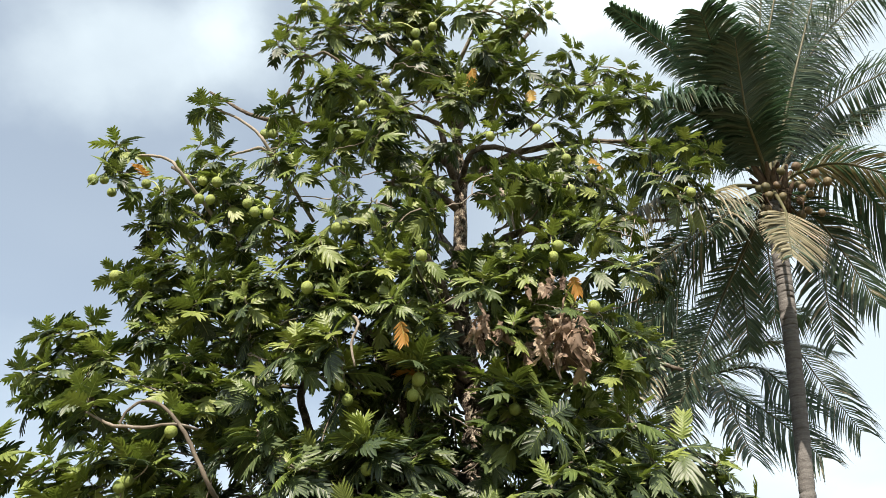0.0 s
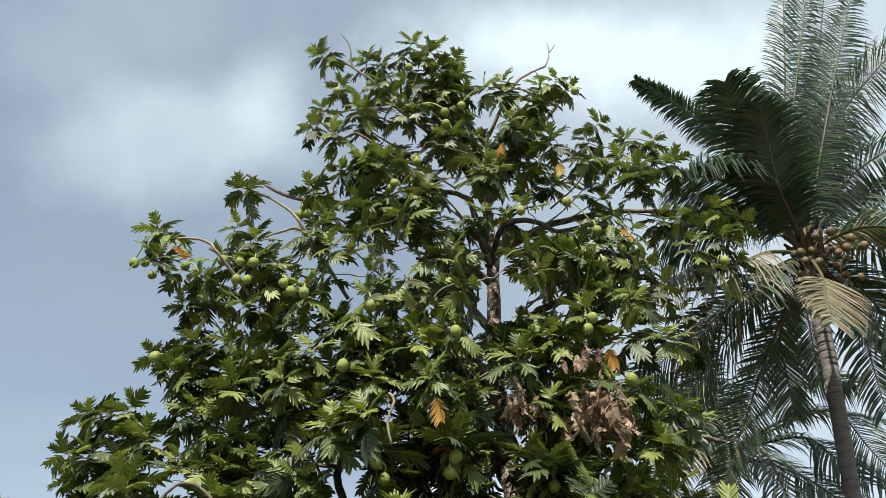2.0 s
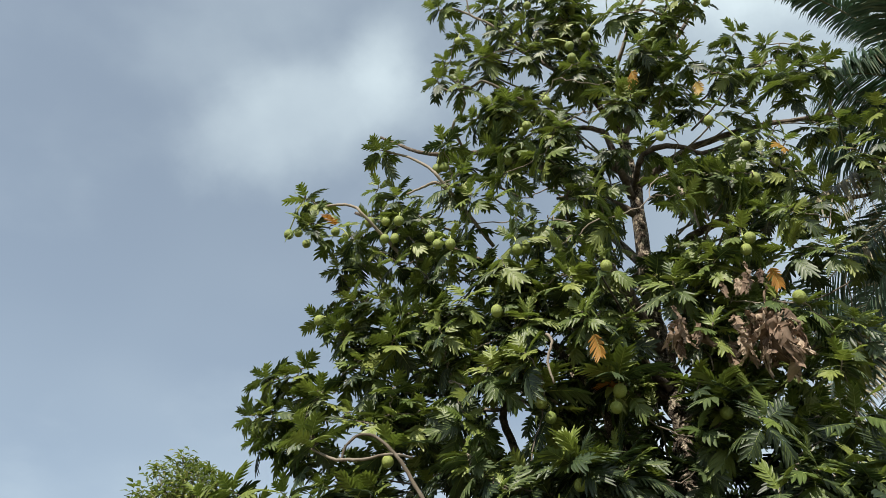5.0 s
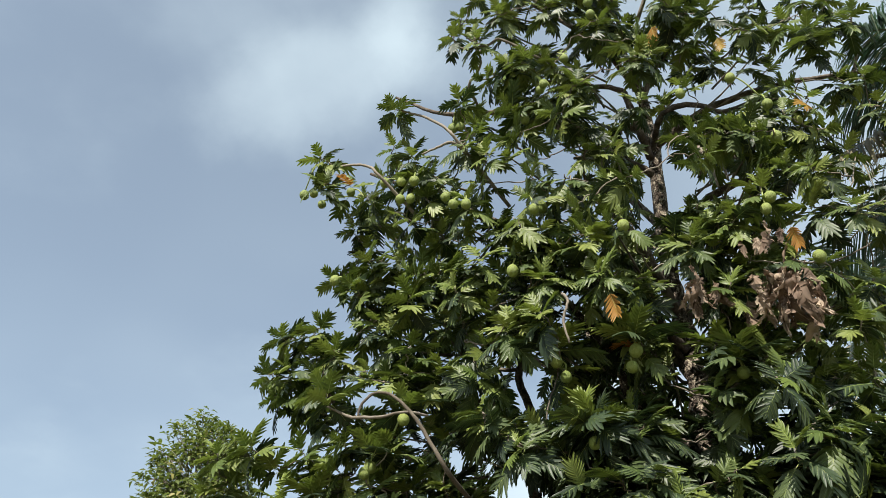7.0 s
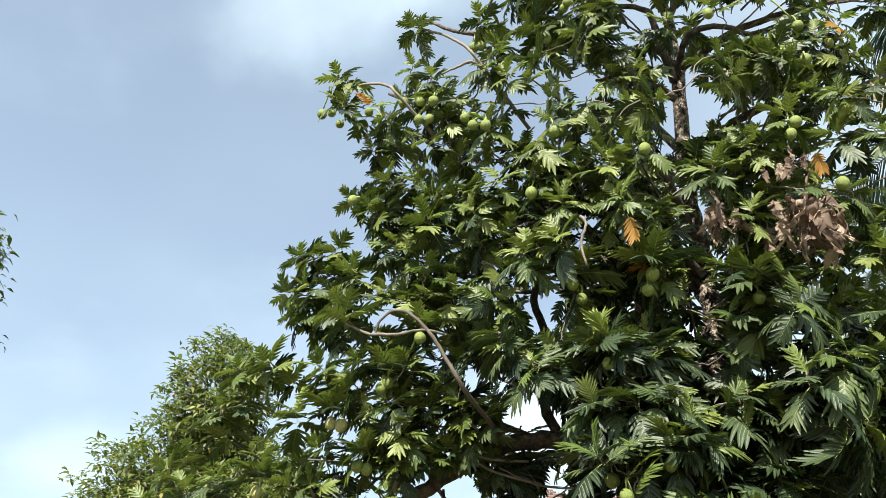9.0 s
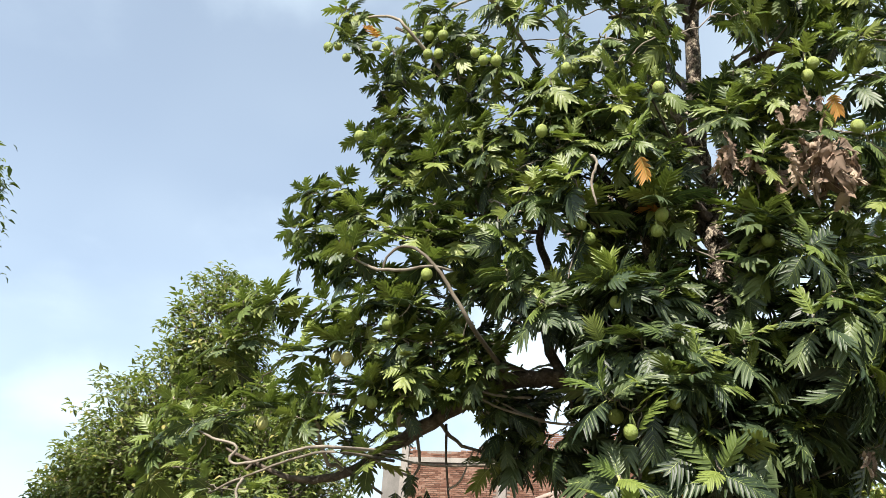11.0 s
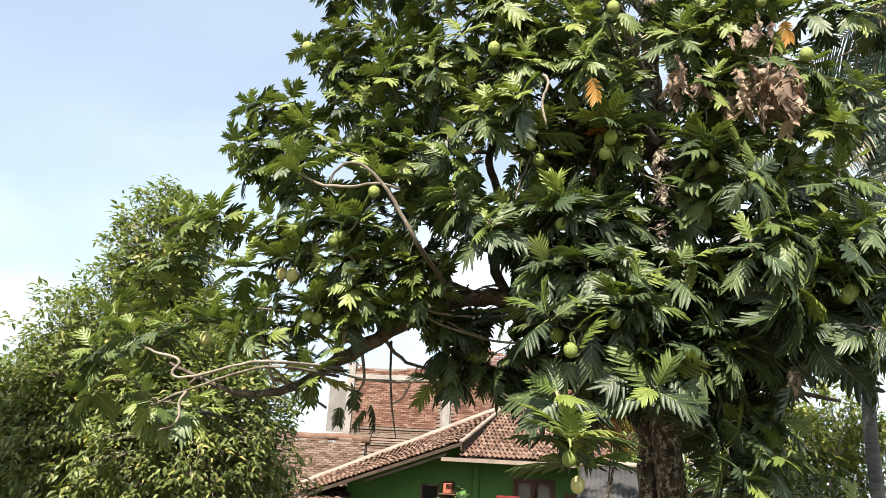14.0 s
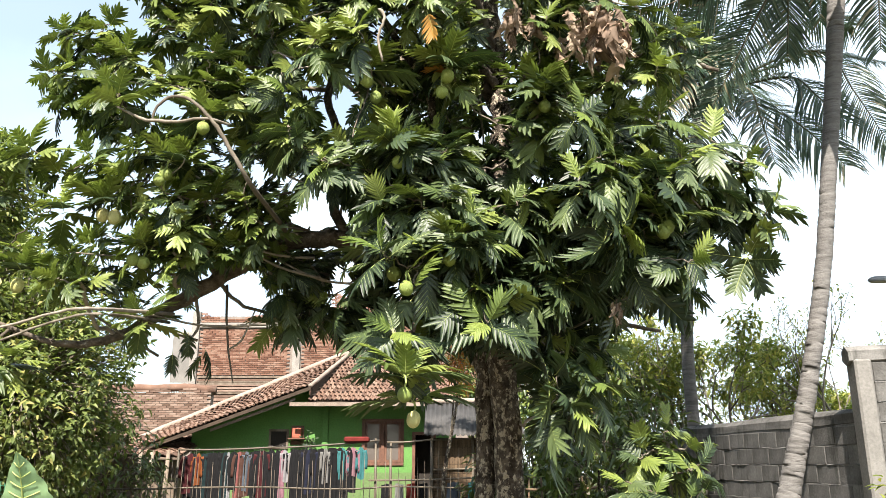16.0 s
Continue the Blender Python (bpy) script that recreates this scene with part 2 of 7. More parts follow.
def part(name, data, mat, parent, label=""):
    """One mesh object under a thing or part; data is a mesh or a bmesh."""
    if isinstance(data, bmesh.types.BMesh):
        me = bpy.data.meshes.new(name)
        data.to_mesh(me)
        data.free()
    else:
        me = data
    if mat is not None and not me.materials:
        me.materials.append(mat)
    ob = new(name, me)
    if parent is not None:
        ob.parent = parent
    return tagged(ob, label)


def thing(name, label, category, group="", kind="", at=(0, 0, 0)):
    ob = new(name)
    ob.empty_display_size = 0.1
    ob.location = at
    return tagged(ob, label, category, group, kind)


def spline(points, per=6):
    """Points along a smooth curve through the given ones (any number of columns)."""
    p = np.array(points, dtype=float)
    p = np.vstack([2 * p[0] - p[1], p, 2 * p[-1] - p[-2]])
    out = []
    for i in range(1, len(p) - 2):
        for k in range(per):
            t = k / per
            a, b, c, d = p[i - 1], p[i], p[i + 1], p[i + 2]
            out.append(0.5 * (2 * b + (c - a) * t + (2 * a - 5 * b + 4 * c - d) * t * t + (3 * b - a - 3 * c + d) * t ** 3))
    out.append(p[-2])
    return np.array(out)


def tube(path, sides=8, rough=0.0, seed=0, cap=True):
    """Vertices and faces of a tapered tube along rows of x, y, z, radius."""
    rnd = np.random.RandomState(seed)
    path = np.array(path, dtype=float)
    n = len(path)
    verts, faces = [], []
    up = np.array([0.31, 0.95, 0.05])
    for i in range(n):
        d = path[min(i + 1, n - 1), :3] - path[max(i - 1, 0), :3]
        d /= np.linalg.norm(d) + 1e-9
        u = np.cross(d, up)
        if np.linalg.norm(u) < 0.1:
            u = np.cross(d, (1, 0, 0))
        u /= np.linalg.norm(u)
        v = np.cross(d, u)
        for k in range(sides):
            a = 2 * math.pi * k / sides
            r = path[i, 3] * (1 + rough * rnd.uniform(-1, 1))
            verts.append(path[i, :3] + r * (math.cos(a) * u + math.sin(a) * v))
    for i in range(n - 1):
        for k in range(sides):
            k2 = (k + 1) % sides
            faces.append((i * sides + k, i * sides + k2, (i + 1) * sides + k2, (i + 1) * sides + k))
    if cap:
        faces.append(tuple(range(sides))[::-1])
        faces.append(tuple((n - 1) * sides + k for k in range(sides)))
    return verts, faces


class Heap:
    """Gathers pieces into one mesh."""

    def __init__(self):
        self.v, self.f, self.m, self.n = [], [], [], 0

    def add(self, verts, faces, mat=0):
        self.v.append(np.asarray(verts, dtype=float))
        self.f.extend([tuple(i + self.n for i in f) for f in faces])
        self.m.extend([mat] * len(faces) if isinstance(mat, int) else list(mat))
        self.n += len(verts)

    def mesh(self, name, mats, smooth=True):
        return mesh_of(name, np.vstack(self.v), self.f, mats, self.m, smooth)


def box(heap, lo, hi, mat=0, turn=None):
    x0, y0, z0 = lo
    x1, y1, z1 = hi
    v = [Vector(p) for p in ((x0, y0, z0), (x1, y0, z0), (x1, y1, z0), (x0, y1, z0), (x0, y0, z1), (x1, y0, z1), (x1, y1, z1), (x0, y1, z1))]
    if turn is not None:
        v = [turn @ p for p in v]
    heap.add([tuple(p) for p in v], [(0, 3, 2, 1), (4, 5, 6, 7), (0, 1, 5, 4), (1, 2, 6, 5), (2, 3, 7, 6), (3, 0, 4, 7)], mat)


def box_mesh(name, lo, hi, mat, bevel=0.008):
    """A box with bevelled edges."""
    bm = bmesh.new()
    bmesh.ops.create_cube(bm, size=1)
    for v in bm.verts:
        v.co = Vector([lo[i] + (v.co[i] + 0.5) * (hi[i] - lo[i]) for i in range(3)])
    if bevel:
        bmesh.ops.bevel(bm, geom=bm.edges[:], offset=bevel, segments=1, affect="EDGES")
    me = bpy.data.meshes.new(name)
    bm.to_mesh(me)
    bm.free()
    me.materials.append(mat)
    return me


# ---- ground ----
def make_ground():
    n, half = 60, 400.0
    g = np.linspace(-1, 1, n)
    g = np.sign(g) * np.abs(g) ** 3 * half
    verts = [(x, y + 10, 0.12 * noise.noise((x * 0.15, y * 0.15, 0.0)) - 0.08 - 0.00002 * (x * x + y * y)) for y in g for x in g]
    faces = [(j * n + i, j * n + i + 1, (j + 1) * n + i + 1, (j + 1) * n + i) for j in range(n - 1) for i in range(n - 1)]
    tagged(part("ground", mesh_of("ground", verts, faces, [M_GROUND]), None, None), "bare brown village ground with patches of grass", "ground", kind="structure")


make_ground()


# ---- breadfruit leaves ----
def leaf_shape(rnd, lobes, length, curl, fold, width=0.42, slim=0.78):
    """A deeply lobed leaf along +y with its stalk at the origin: blade (material 0), midrib (1) and side veins (2)."""
    stalk = 0.11
    h = Heap()
    skew = rnd.uniform(-0.06, 0.06)

    def at(side, y, up=0.0):
        s = y / length
        return np.array((side + skew * s * s * length, stalk + y, -curl * s * s * length + abs(side) * fold + up))

    verts, faces, veins = [], [], []
    ends = np.linspace(0.03, 0.84, lobes + 1)
    gap = (ends[1] - ends[0]) * length
    rib = []
    for i in range(2 * lobes + 1):
        rib.append(len(verts))
        verts.append(at(0, (0.03 + 0.81 * i / (2 * lobes)) * length))
    for sg in (-1, 1):
        for i in range(lobes):
            s = (ends[i] + ends[i + 1]) / 2
            turn = radians(70 - 34 * s + rnd.uniform(-5, 5))
            reach = length * width * math.sin(math.pi * (0.21 + 0.62 * s)) ** 0.8 * rnd.uniform(0.9, 1.08)
            d = np.array((sg * math.sin(turn), math.cos(turn)))
            e = np.array((-sg * math.cos(turn), math.sin(turn)))
            o = np.array((0, s * length))
            bend = rnd.uniform(0.0, 0.20) * reach
            sag = rnd.uniform(0.02, 0.34) * reach
            rows = []
            for r, hw in ((0.27, 0.50), (0.60, 0.43 * slim), (0.86, 0.30 * slim)):
                rows.append(len(verts))
                for k in (-1, 0, 1):
                    q = o + d * reach * r + e * (k * hw * gap + bend * r * r)
                    p = at(q[0], q[1], -0.30 * gap * (k == 0))
                    p[2] -= sag * r * r
                    verts.append(p)
            q = o + d * reach * 1.05 + e * bend * 1.2
            tip = len(verts)
            verts.append(at(q[0], q[1], -sag * 1.1))
            m0, mc, m1 = rib[2 * i], rib[2 * i + 1], rib[2 * i + 2]
            fs = [(m0, rows[0], rows[0] + 1, mc), (mc, rows[0] + 1, rows[0] + 2, m1)]
            for p, q in zip(rows, rows[1:]):
                fs += [(p, q, q + 1, p + 1), (p + 1, q + 1, q + 2, p + 2)]
            fs += [(rows[2], tip, rows[2] + 1), (rows[2] + 1, tip, rows[2] + 2)]
            faces.extend(fs if sg > 0 else [f[::-1] for f in fs])
            up, wide = np.array((0, 0, 0.006)), np.array((e[0], e[1], 0)) * 0.007
            veins.append([verts[mc] + up - wide, verts[mc] + up + wide, verts[rows[1] + 1] + up + wide * 0.7, verts[rows[1] + 1] + up - wide * 0.7, verts[rows[2] + 1] + up])
    k = len(verts)
    half = gap * 0.46
    for y, w in ((0.86, 1.0), (0.95, 0.8)):
        verts += [at(-w * half, y * length), at(0, y * length, -0.1 * gap), at(w * half, y * length)]
    verts.append(at(0, 1.04 * length))
    faces += [(rib[-1], k + 1, k), (rib[-1], k + 2, k + 1), (k, k + 1, k + 4, k + 3), (k + 1, k + 2, k + 5, k + 4), (k + 3, k + 4, k + 6), (k + 4, k + 5, k + 6)]
    h.add(verts, faces, 0)
    for v in veins:
        h.add(v, [(0, 1, 2, 3), (3, 2, 4)], 2)
    path = [(0, 0, 0, 0.012), (0, stalk, 0.0, 0.011)]
    for s in (0.35, 0.7, 0.97):
        path.append((*at(0, s * length, 0.001), 0.011 * (1.05 - s) + 0.0015))
    v, f = tube(path, 3, cap=False)
    h.add(v, f, 1)
    return h


LEAF_RND = random.Random(7)
LEAVES = [leaf_shape(LEAF_RND, LEAF_RND.choice((8, 8, 9)), LEAF_RND.uniform(0.98, 1.14), LEAF_RND.uniform(0.12, 0.5), LEAF_RND.uniform(-0.2, 0.15), LEAF_RND.uniform(0.43, 0.48), 0.95) for _ in range(7)]
LEAVES += [leaf_shape(LEAF_RND, LEAF_RND.choice((5, 6, 6)), LEAF_RND.uniform(0.95, 1.12), LEAF_RND.uniform(0.1, 0.5), LEAF_RND.uniform(-0.1, 0.25), LEAF_RND.uniform(0.42, 0.48), 0.90) for _ in range(6)]
DEAD_LEAVES = [leaf_shape(LEAF_RND, 5, 1.0, LEAF_RND.uniform(0.5, 1.1), LEAF_RND.uniform(-0.4, 0.5), 0.36, 0.9) for _ in range(5)]
for dead in DEAD_LEAVES:
    for block in dead.v:
        for q in block:
            q += 0.20 * np.array(noise.noise_vector(Vector(q) * 3.7 + Vector((LEAF_RND.uniform(0, 0.3), 0, 0))))
LEAF_SETS = {"old": (LEAVES, [M_OLD_SHADE_LEAF, M_RIB, M_VEIN]), "leaf": (LEAVES, [M_LEAF, M_RIB, M_VEIN]), "young": (LEAVES, [M_YOUNG, M_RIB, M_VEIN]), "yellow": (LEAVES, [M_YELLOW, M_RIB, M_VEIN]), "dead": (DEAD_LEAVES, [M_DEAD, M_DEAD, M_DEAD])}
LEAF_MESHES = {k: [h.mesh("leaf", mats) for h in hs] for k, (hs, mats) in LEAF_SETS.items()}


def place_leaf(at, axis, turn, open_angle, size, rnd):
    """The pose of one leaf of a rosette: its stalk at the tip of the twig, opened away from the axis."""
    z = Vector(axis).normalized()
    side = z.orthogonal().normalized()
    side = Matrix.Rotation(turn, 3, z) @ side
    way = (z * math.cos(open_angle) + side * math.sin(open_angle)).normalized()
    way.z -= 0.24 * math.sin(open_angle)
    way.normalize()
    face = (z - way * z.dot(way))
    if face.length < 0.05:
        face = side.cross(way)
    face.normalize()
    right = way.cross(face).normalized()
    m = Matrix((right, way, face)).transposed()
    m = m @ Matrix.Rotation(rnd.uniform(-0.35, 0.35), 3, "Y")
    return Matrix.Translation(at) @ m.to_4x4() @ Matrix.Diagonal((size, size, size, 1))


# Gaps cut in the crown to fit the camera's view, where sky, the big limbs and the house show through: bearing x / y,
# rise (z - 1.65) / y, half width, half height
VIEW_GAPS = [(-0.166, 0.330, 0.034, 0.026), (-0.282, 0.210, 0.050, 0.036), (-0.378, 0.114, 0.032, 0.037), (-0.255, 0.374, 0.019, 0.013), (-0.138, 0.212, 0.013, 0.023), (-0.163, 0.280, 0.045, 0.012),
        (-0.215, 0.100, 0.125, 0.036), (-0.250, 0.040, 0.150, 0.060), (-0.061, 0.224, 0.012, 0.020), (0.012, 1.038, 0.024, 0.032), (0.145, 0.966, 0.034, 0.026), (-0.176, 0.863, 0.038, 0.022), (0.093, 0.779, 0.018, 0.036),
        (-0.091, 0.880, 0.025, 0.032), (0.225, 0.978, 0.036, 0.020), (-0.182, 0.809, 0.020, 0.022), (0.059, 0.827, 0.010, 0.110), (0.063, 0.540, 0.010, 0.080), (-0.162, 0.463, 0.015, 0.030), (-0.133, 0.504, 0.010, 0.050), (0.066, 0.060, 0.050, 0.080),
        (-0.375, 0.475, 0.045, 0.018), (-0.30, 0.42, 0.014, 0.04), (-0.52, 0.185, 0.09, 0.016), (-0.60, 0.14, 0.03, 0.02), (-0.088, 0.60, 0.008, 0.05),
        (0.081, 0.61, 0.012, 0.06), (0.081, 0.47, 0.013, 0.07), (0.077, 0.37, 0.012, 0.03), (0.174, 0.182, 0.022, 0.012), (0.125, 0.365, 0.014, 0.010), (0.239, 0.180, 0.012, 0.012)]


def clear_below(p, grow=1.0):
    """Whether p lies in one of the gaps, or within grow times their size."""
    u, w = p[0] / p[1], (p[2] - 1.65) / p[1]
    return any(((u - a) / ra) ** 2 + ((w - b) / rb) ** 2 < grow * grow for a, b, ra, rb in VIEW_GAPS)


def lush(p):
    """How much larger the leaves grow: most on the shaded lower branches in the middle of the tree."""
    across = 1 - min(1, max(0, (-0.6 - p[0]) / 0.8))
    return across * min(1, max(0, (5.6 - p[2]) / 1.6)) * (0.85 if p[2] < 2.9 and p[0] < 0.3 else 1.0)


class Breadfruit:
    """A breadfruit tree: limbs with twigs, rosettes of lobed leaves at the twig tips, and fruits."""

    def __init__(self, root, seed):
        self.root, self.rnd = root, random.Random(seed)
        self.tips, self.axes, self.placed = [], [], []

    def bough(self, name, points, tips, mat=None):
        path = spline(points, 5)
        jit = np.random.RandomState(len(self.tips) + 3)
        path[1:-1, :3] += jit.normal(0, 0.10, (len(path) - 2, 3)) * path[1:-1, 3:4] * 1.5
        h = Heap()
        sides = 14 if path[0, 3] > 0.12 else 8
        h.add(*tube(path, sides, 0.10, len(points)), 0)
        self.twigs(h, path, tips)
        return part(name, h.mesh(name, [mat or (M_LIMB if name == "limb" else M_BARK), M_TWIG]), None, self.root)

    def twigs(self, h, path, tips):
        """Twigs to the tips, the nearest first; each springs from the limb or from a twig already there."""
        rnd = self.rnd
        tips = [t for t in tips if not clear_below(t)]
        joints = [(q[:3], q[3]) for q in path]
        tips = [np.array(t) + np.array((0, 0, 0.08)) + np.array([rnd.uniform(-0.04, 0.04) for _ in range(3)]) for t in tips]
        tips.sort(key=lambda t: np.min(np.linalg.norm(path[:, :3] - t, axis=1)))
        for k, p in enumerate(tips):
            pos = np.array([q for q, _ in joints])
            d = np.linalg.norm(pos - p, axis=1) + 0.5 * np.maximum(0, pos[:, 2] - p[2] + 0.05)
            i = int(np.argmin(d))
            a, ra = joints[i]
            gap = np.linalg.norm(p - a)
            r = max(0.007, min(0.022, ra * 0.8) * min(1.0, 0.55 + gap / 2))
            m1 = a + (p - a) * 0.35 + np.array((rnd.uniform(-0.16, 0.16), rnd.uniform(-0.16, 0.16), -0.07)) * gap
            m2 = a + (p - a) * 0.75 + np.array((rnd.uniform(-0.13, 0.13), rnd.uniform(-0.13, 0.13), -0.03)) * gap
            tw = spline([(*a, r * 1.2), (*m1, r), (*m2, r * 0.85), (*p, max(0.007, r * 0.6))], 4)
            tw[1:-1, :3] += np.array([[rnd.gauss(0, 0.012) for _ in range(3)] for _ in range(len(tw) - 2)])
            h.add(*tube(tw, 5, 0.06, i), 1)
            joints.extend((q[:3], q[3]) for q in tw[4:-2])
            ax = (p - m2) / (np.linalg.norm(p - m2) + 1e-9) * 0.7 + np.array((0, 0, 0.75)) + np.array([rnd.uniform(-0.25, 0.25) for _ in range(3)])
            self.tips.append(p)
            self.axes.append(ax)

    def leaves(self, first, size, count=(9, 13), near=None):
        """Leaves for the tips from number first on; near(p): whether they are parts of their own."""
        rnd = self.rnd
        for p, ax in list(zip(self.tips, self.axes))[first:]:
            low = lush(p)
            out = Vector((p[0] - 0.5, p[1] - 8.4, 0))
            ax = Vector(ax).normalized() + out.normalized() * 0.45
            n = max(6, round(rnd.randint(*count) * (1 - 0.15 * low)))
            k = rnd.uniform(0.85, 1.15) * (1.0 + 0.32 * low) * (1 - 0.04 * min(1, max(0, (p[2] - 5) / 2)))
            start = rnd.uniform(0, 6.28)
            for i in range(n):
                f = (i + 0.5) / n
                # pale young leaves favoured high up and on the sunlit left: light put into colour
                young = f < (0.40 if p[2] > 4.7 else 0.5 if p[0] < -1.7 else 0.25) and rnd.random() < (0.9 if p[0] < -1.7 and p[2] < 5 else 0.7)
                op = radians(16 + (84 if p[0] < -1.7 and p[2] < 5 else 104) * f ** 0.9 + rnd.uniform(-15, 15))
                s = size * k * (0.62 + 0.42 * min(1, f * 1.6)) * rnd.uniform(0.85, 1.12)
                at = Vector(p) - Vector(ax).normalized() * 0.16 * f
                # dark leaves favoured low in the crown: its shade is put into colour
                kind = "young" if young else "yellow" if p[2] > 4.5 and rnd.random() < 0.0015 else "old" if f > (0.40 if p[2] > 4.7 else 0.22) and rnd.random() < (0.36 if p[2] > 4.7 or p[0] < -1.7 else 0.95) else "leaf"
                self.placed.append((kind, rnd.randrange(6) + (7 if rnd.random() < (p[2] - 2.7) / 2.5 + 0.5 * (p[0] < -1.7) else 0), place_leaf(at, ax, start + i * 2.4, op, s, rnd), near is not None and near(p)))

    def dead_bunch(self, p, n, size, kind="dead"):
        rnd = self.rnd
        for i in range(n):
            ax = (rnd.uniform(-0.3, 0.3), rnd.uniform(-0.3, 0.3), 1)
            at = Vector(p) + Vector((rnd.gauss(0, 0.6), rnd.gauss(0, 0.35), rnd.uniform(-0.5, 1.0))) * size * 0.9 * (n > 3)
            self.placed.append((kind, rnd.randrange(5), place_leaf(at, ax, i * 2.4, radians(rnd.uniform(115, 172)), size * rnd.uniform(0.6, 1.1), rnd), True))

    def open_gaps(self):
        """Takes away the leaves that would close the gaps as the camera sees them."""
        self.placed = [leaf for leaf in self.placed if not any(clear_below(leaf[2] @ Vector((0, k, 0))) for k in (0.45, 0.85))]

    def finish(self, limit=300):
        rest = {}
        made = 0
        for kind, v, m, near in self.placed:
            if near and made < limit:
                ob = new("leaf", LEAF_MESHES[kind][v])
                ob.parent, ob.matrix_basis = self.root, m
                made += 1
                if kind == "dead":
                    tagged(ob, "withered curled brown leaf")
                elif kind == "yellow":
                    tagged(ob, "yellowed orange leaf")
            else:
                rest.setdefault(kind, []).append((v, m))
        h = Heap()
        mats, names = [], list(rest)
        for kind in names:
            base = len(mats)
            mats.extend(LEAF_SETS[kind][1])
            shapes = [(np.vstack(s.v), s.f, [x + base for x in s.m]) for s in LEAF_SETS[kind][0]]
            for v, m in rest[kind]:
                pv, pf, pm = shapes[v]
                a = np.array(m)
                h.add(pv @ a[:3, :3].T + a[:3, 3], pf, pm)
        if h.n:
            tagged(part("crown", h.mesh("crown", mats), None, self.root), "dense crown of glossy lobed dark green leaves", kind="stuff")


def fruit_mesh(seed, mat, tall=1.0):
    rnd = random.Random(seed)
    bm = bmesh.new()
    bmesh.ops.create_icosphere(bm, subdivisions=3, radius=1.0)
    off = rnd.uniform(0, 50)
    for v in bm.verts:
        d = 1 + 0.035 * noise.noise(v.co * 1.7 + Vector((off, 0, 0))) + 0.012 * noise.noise(v.co * 9)
        v.co = Vector((v.co.x * d, v.co.y * d, v.co.z * d * tall * (1.04 if v.co.z < 0 else 1.0)))
    for f in bm.faces:
        f.smooth = True
    me = bpy.data.meshes.new("breadfruit")
    bm.to_mesh(me)
    bm.free()
    me.materials.append(mat)
    return me


FRUIT_MESHES = [fruit_mesh(1, M_FRUIT, 1.03), fruit_mesh(2, M_FRUIT, 1.12), fruit_mesh(3, M_RIPE, 1.22)]
main_tree = thing("breadfruit_tree", "tall breadfruit tree with glossy lobed leaves and green fruits", "tree")
BREAD = Breadfruit(main_tree, 11)
bough = BREAD.bough


def bare_round(places):
    """Takes away the leaves that lie on or hang before a fruit in the camera's view."""
    spots = np.array(places)
    lean = np.stack([spots[:, 0] / spots[:, 1], (spots[:, 2] - 1.65) / spots[:, 1]], axis=1)
    room = np.where(spots[:, 2] < 5.3, 0.135, 0.10)
    kept = []
    for leaf in BREAD.placed:
        m = leaf[2]
        hides = False
        for k in (0.25, 0.5, 0.75, 1.0):
            d = spots - np.array(m @ Vector((0, k, 0)))
            away = np.hypot(d[:, 0] - d[:, 1] * lean[:, 0], d[:, 2] - d[:, 1] * lean[:, 1])
            hides |= bool(np.any((away < room) & (d[:, 1] > -0.04) & (d[:, 1] < 0.9)))
        if not hides:
            kept.append(leaf)
    BREAD.placed = kept


HANGING = []


def fruit_rosette(p):
    """The fresh upright leaves of the shoot that a fruit hangs from."""
    rnd = BREAD.rnd
    ax = Vector((rnd.uniform(-0.2, 0.2), -0.12, 1)).normalized()
    at = Vector(p) + Vector((0, 0.05, 0.13))
    size = 0.36 if p[0] > -1.7 else 0.31
    start = rnd.uniform(0, 6.28)
    for i in range(9):
        f = (i + 0.5) / 9
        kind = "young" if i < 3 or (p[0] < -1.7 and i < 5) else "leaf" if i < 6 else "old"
        pose_of = place_leaf(at, ax, start + i * 2.4, radians(14 + 58 * f + rnd.uniform(-8, 8)), size * (0.6 + 0.42 * min(1, f * 1.6)) * rnd.uniform(0.9, 1.1), rnd)
        BREAD.placed.append((kind, rnd.randrange(6) + (7 if p[0] < -1.7 and rnd.random() < 0.5 else 0), pose_of, p[2] < 4.6))


def fruits(places, ripe=False):
    crowned = []
    for p in places:
        if p[2] < 5.3 and all(np.linalg.norm(np.array(p) - np.array(q)) > 0.28 for q in crowned):
            crowned.append(p)
            fruit_rosette(p)
    HANGING.extend(places)
    bare_round(HANGING)
    for p in places:
        rnd = BREAD.rnd
        q = min(BREAD.tips, key=lambda t: np.linalg.norm(t - np.array(p) - np.array((0, 0, 0.12))))
        me = FRUIT_MESHES[2 if ripe else rnd.randrange(2)]
        r = rnd.uniform(0.052, 0.061) * (1.02 if p[2] < 4 else 1.0)
        ob = part("breadfruit", me, None, main_tree, "pale ripe breadfruit" if ripe else "round green breadfruit")
        ob.matrix_basis = Matrix.Translation(p) @ Euler((rnd.uniform(-0.3, 0.3), rnd.uniform(-0.3, 0.3), rnd.uniform(0, 6))).to_matrix().to_4x4() @ Matrix.Diagonal((r, r, r, 1))
        top = np.array(p) + np.array((0, 0, r))
        mid = np.array(p) + np.array((0, 0.05, 0.15)) if p[2] < 5.3 else (top + q) / 2 + np.array((0, 0, 0.05))
        part("stalk", mesh_of("stalk", *tube(spline([(*top, 0.008), (*mid, 0.009), (*q, 0.01)], 3), 5), [M_RIB]), None, main_tree)


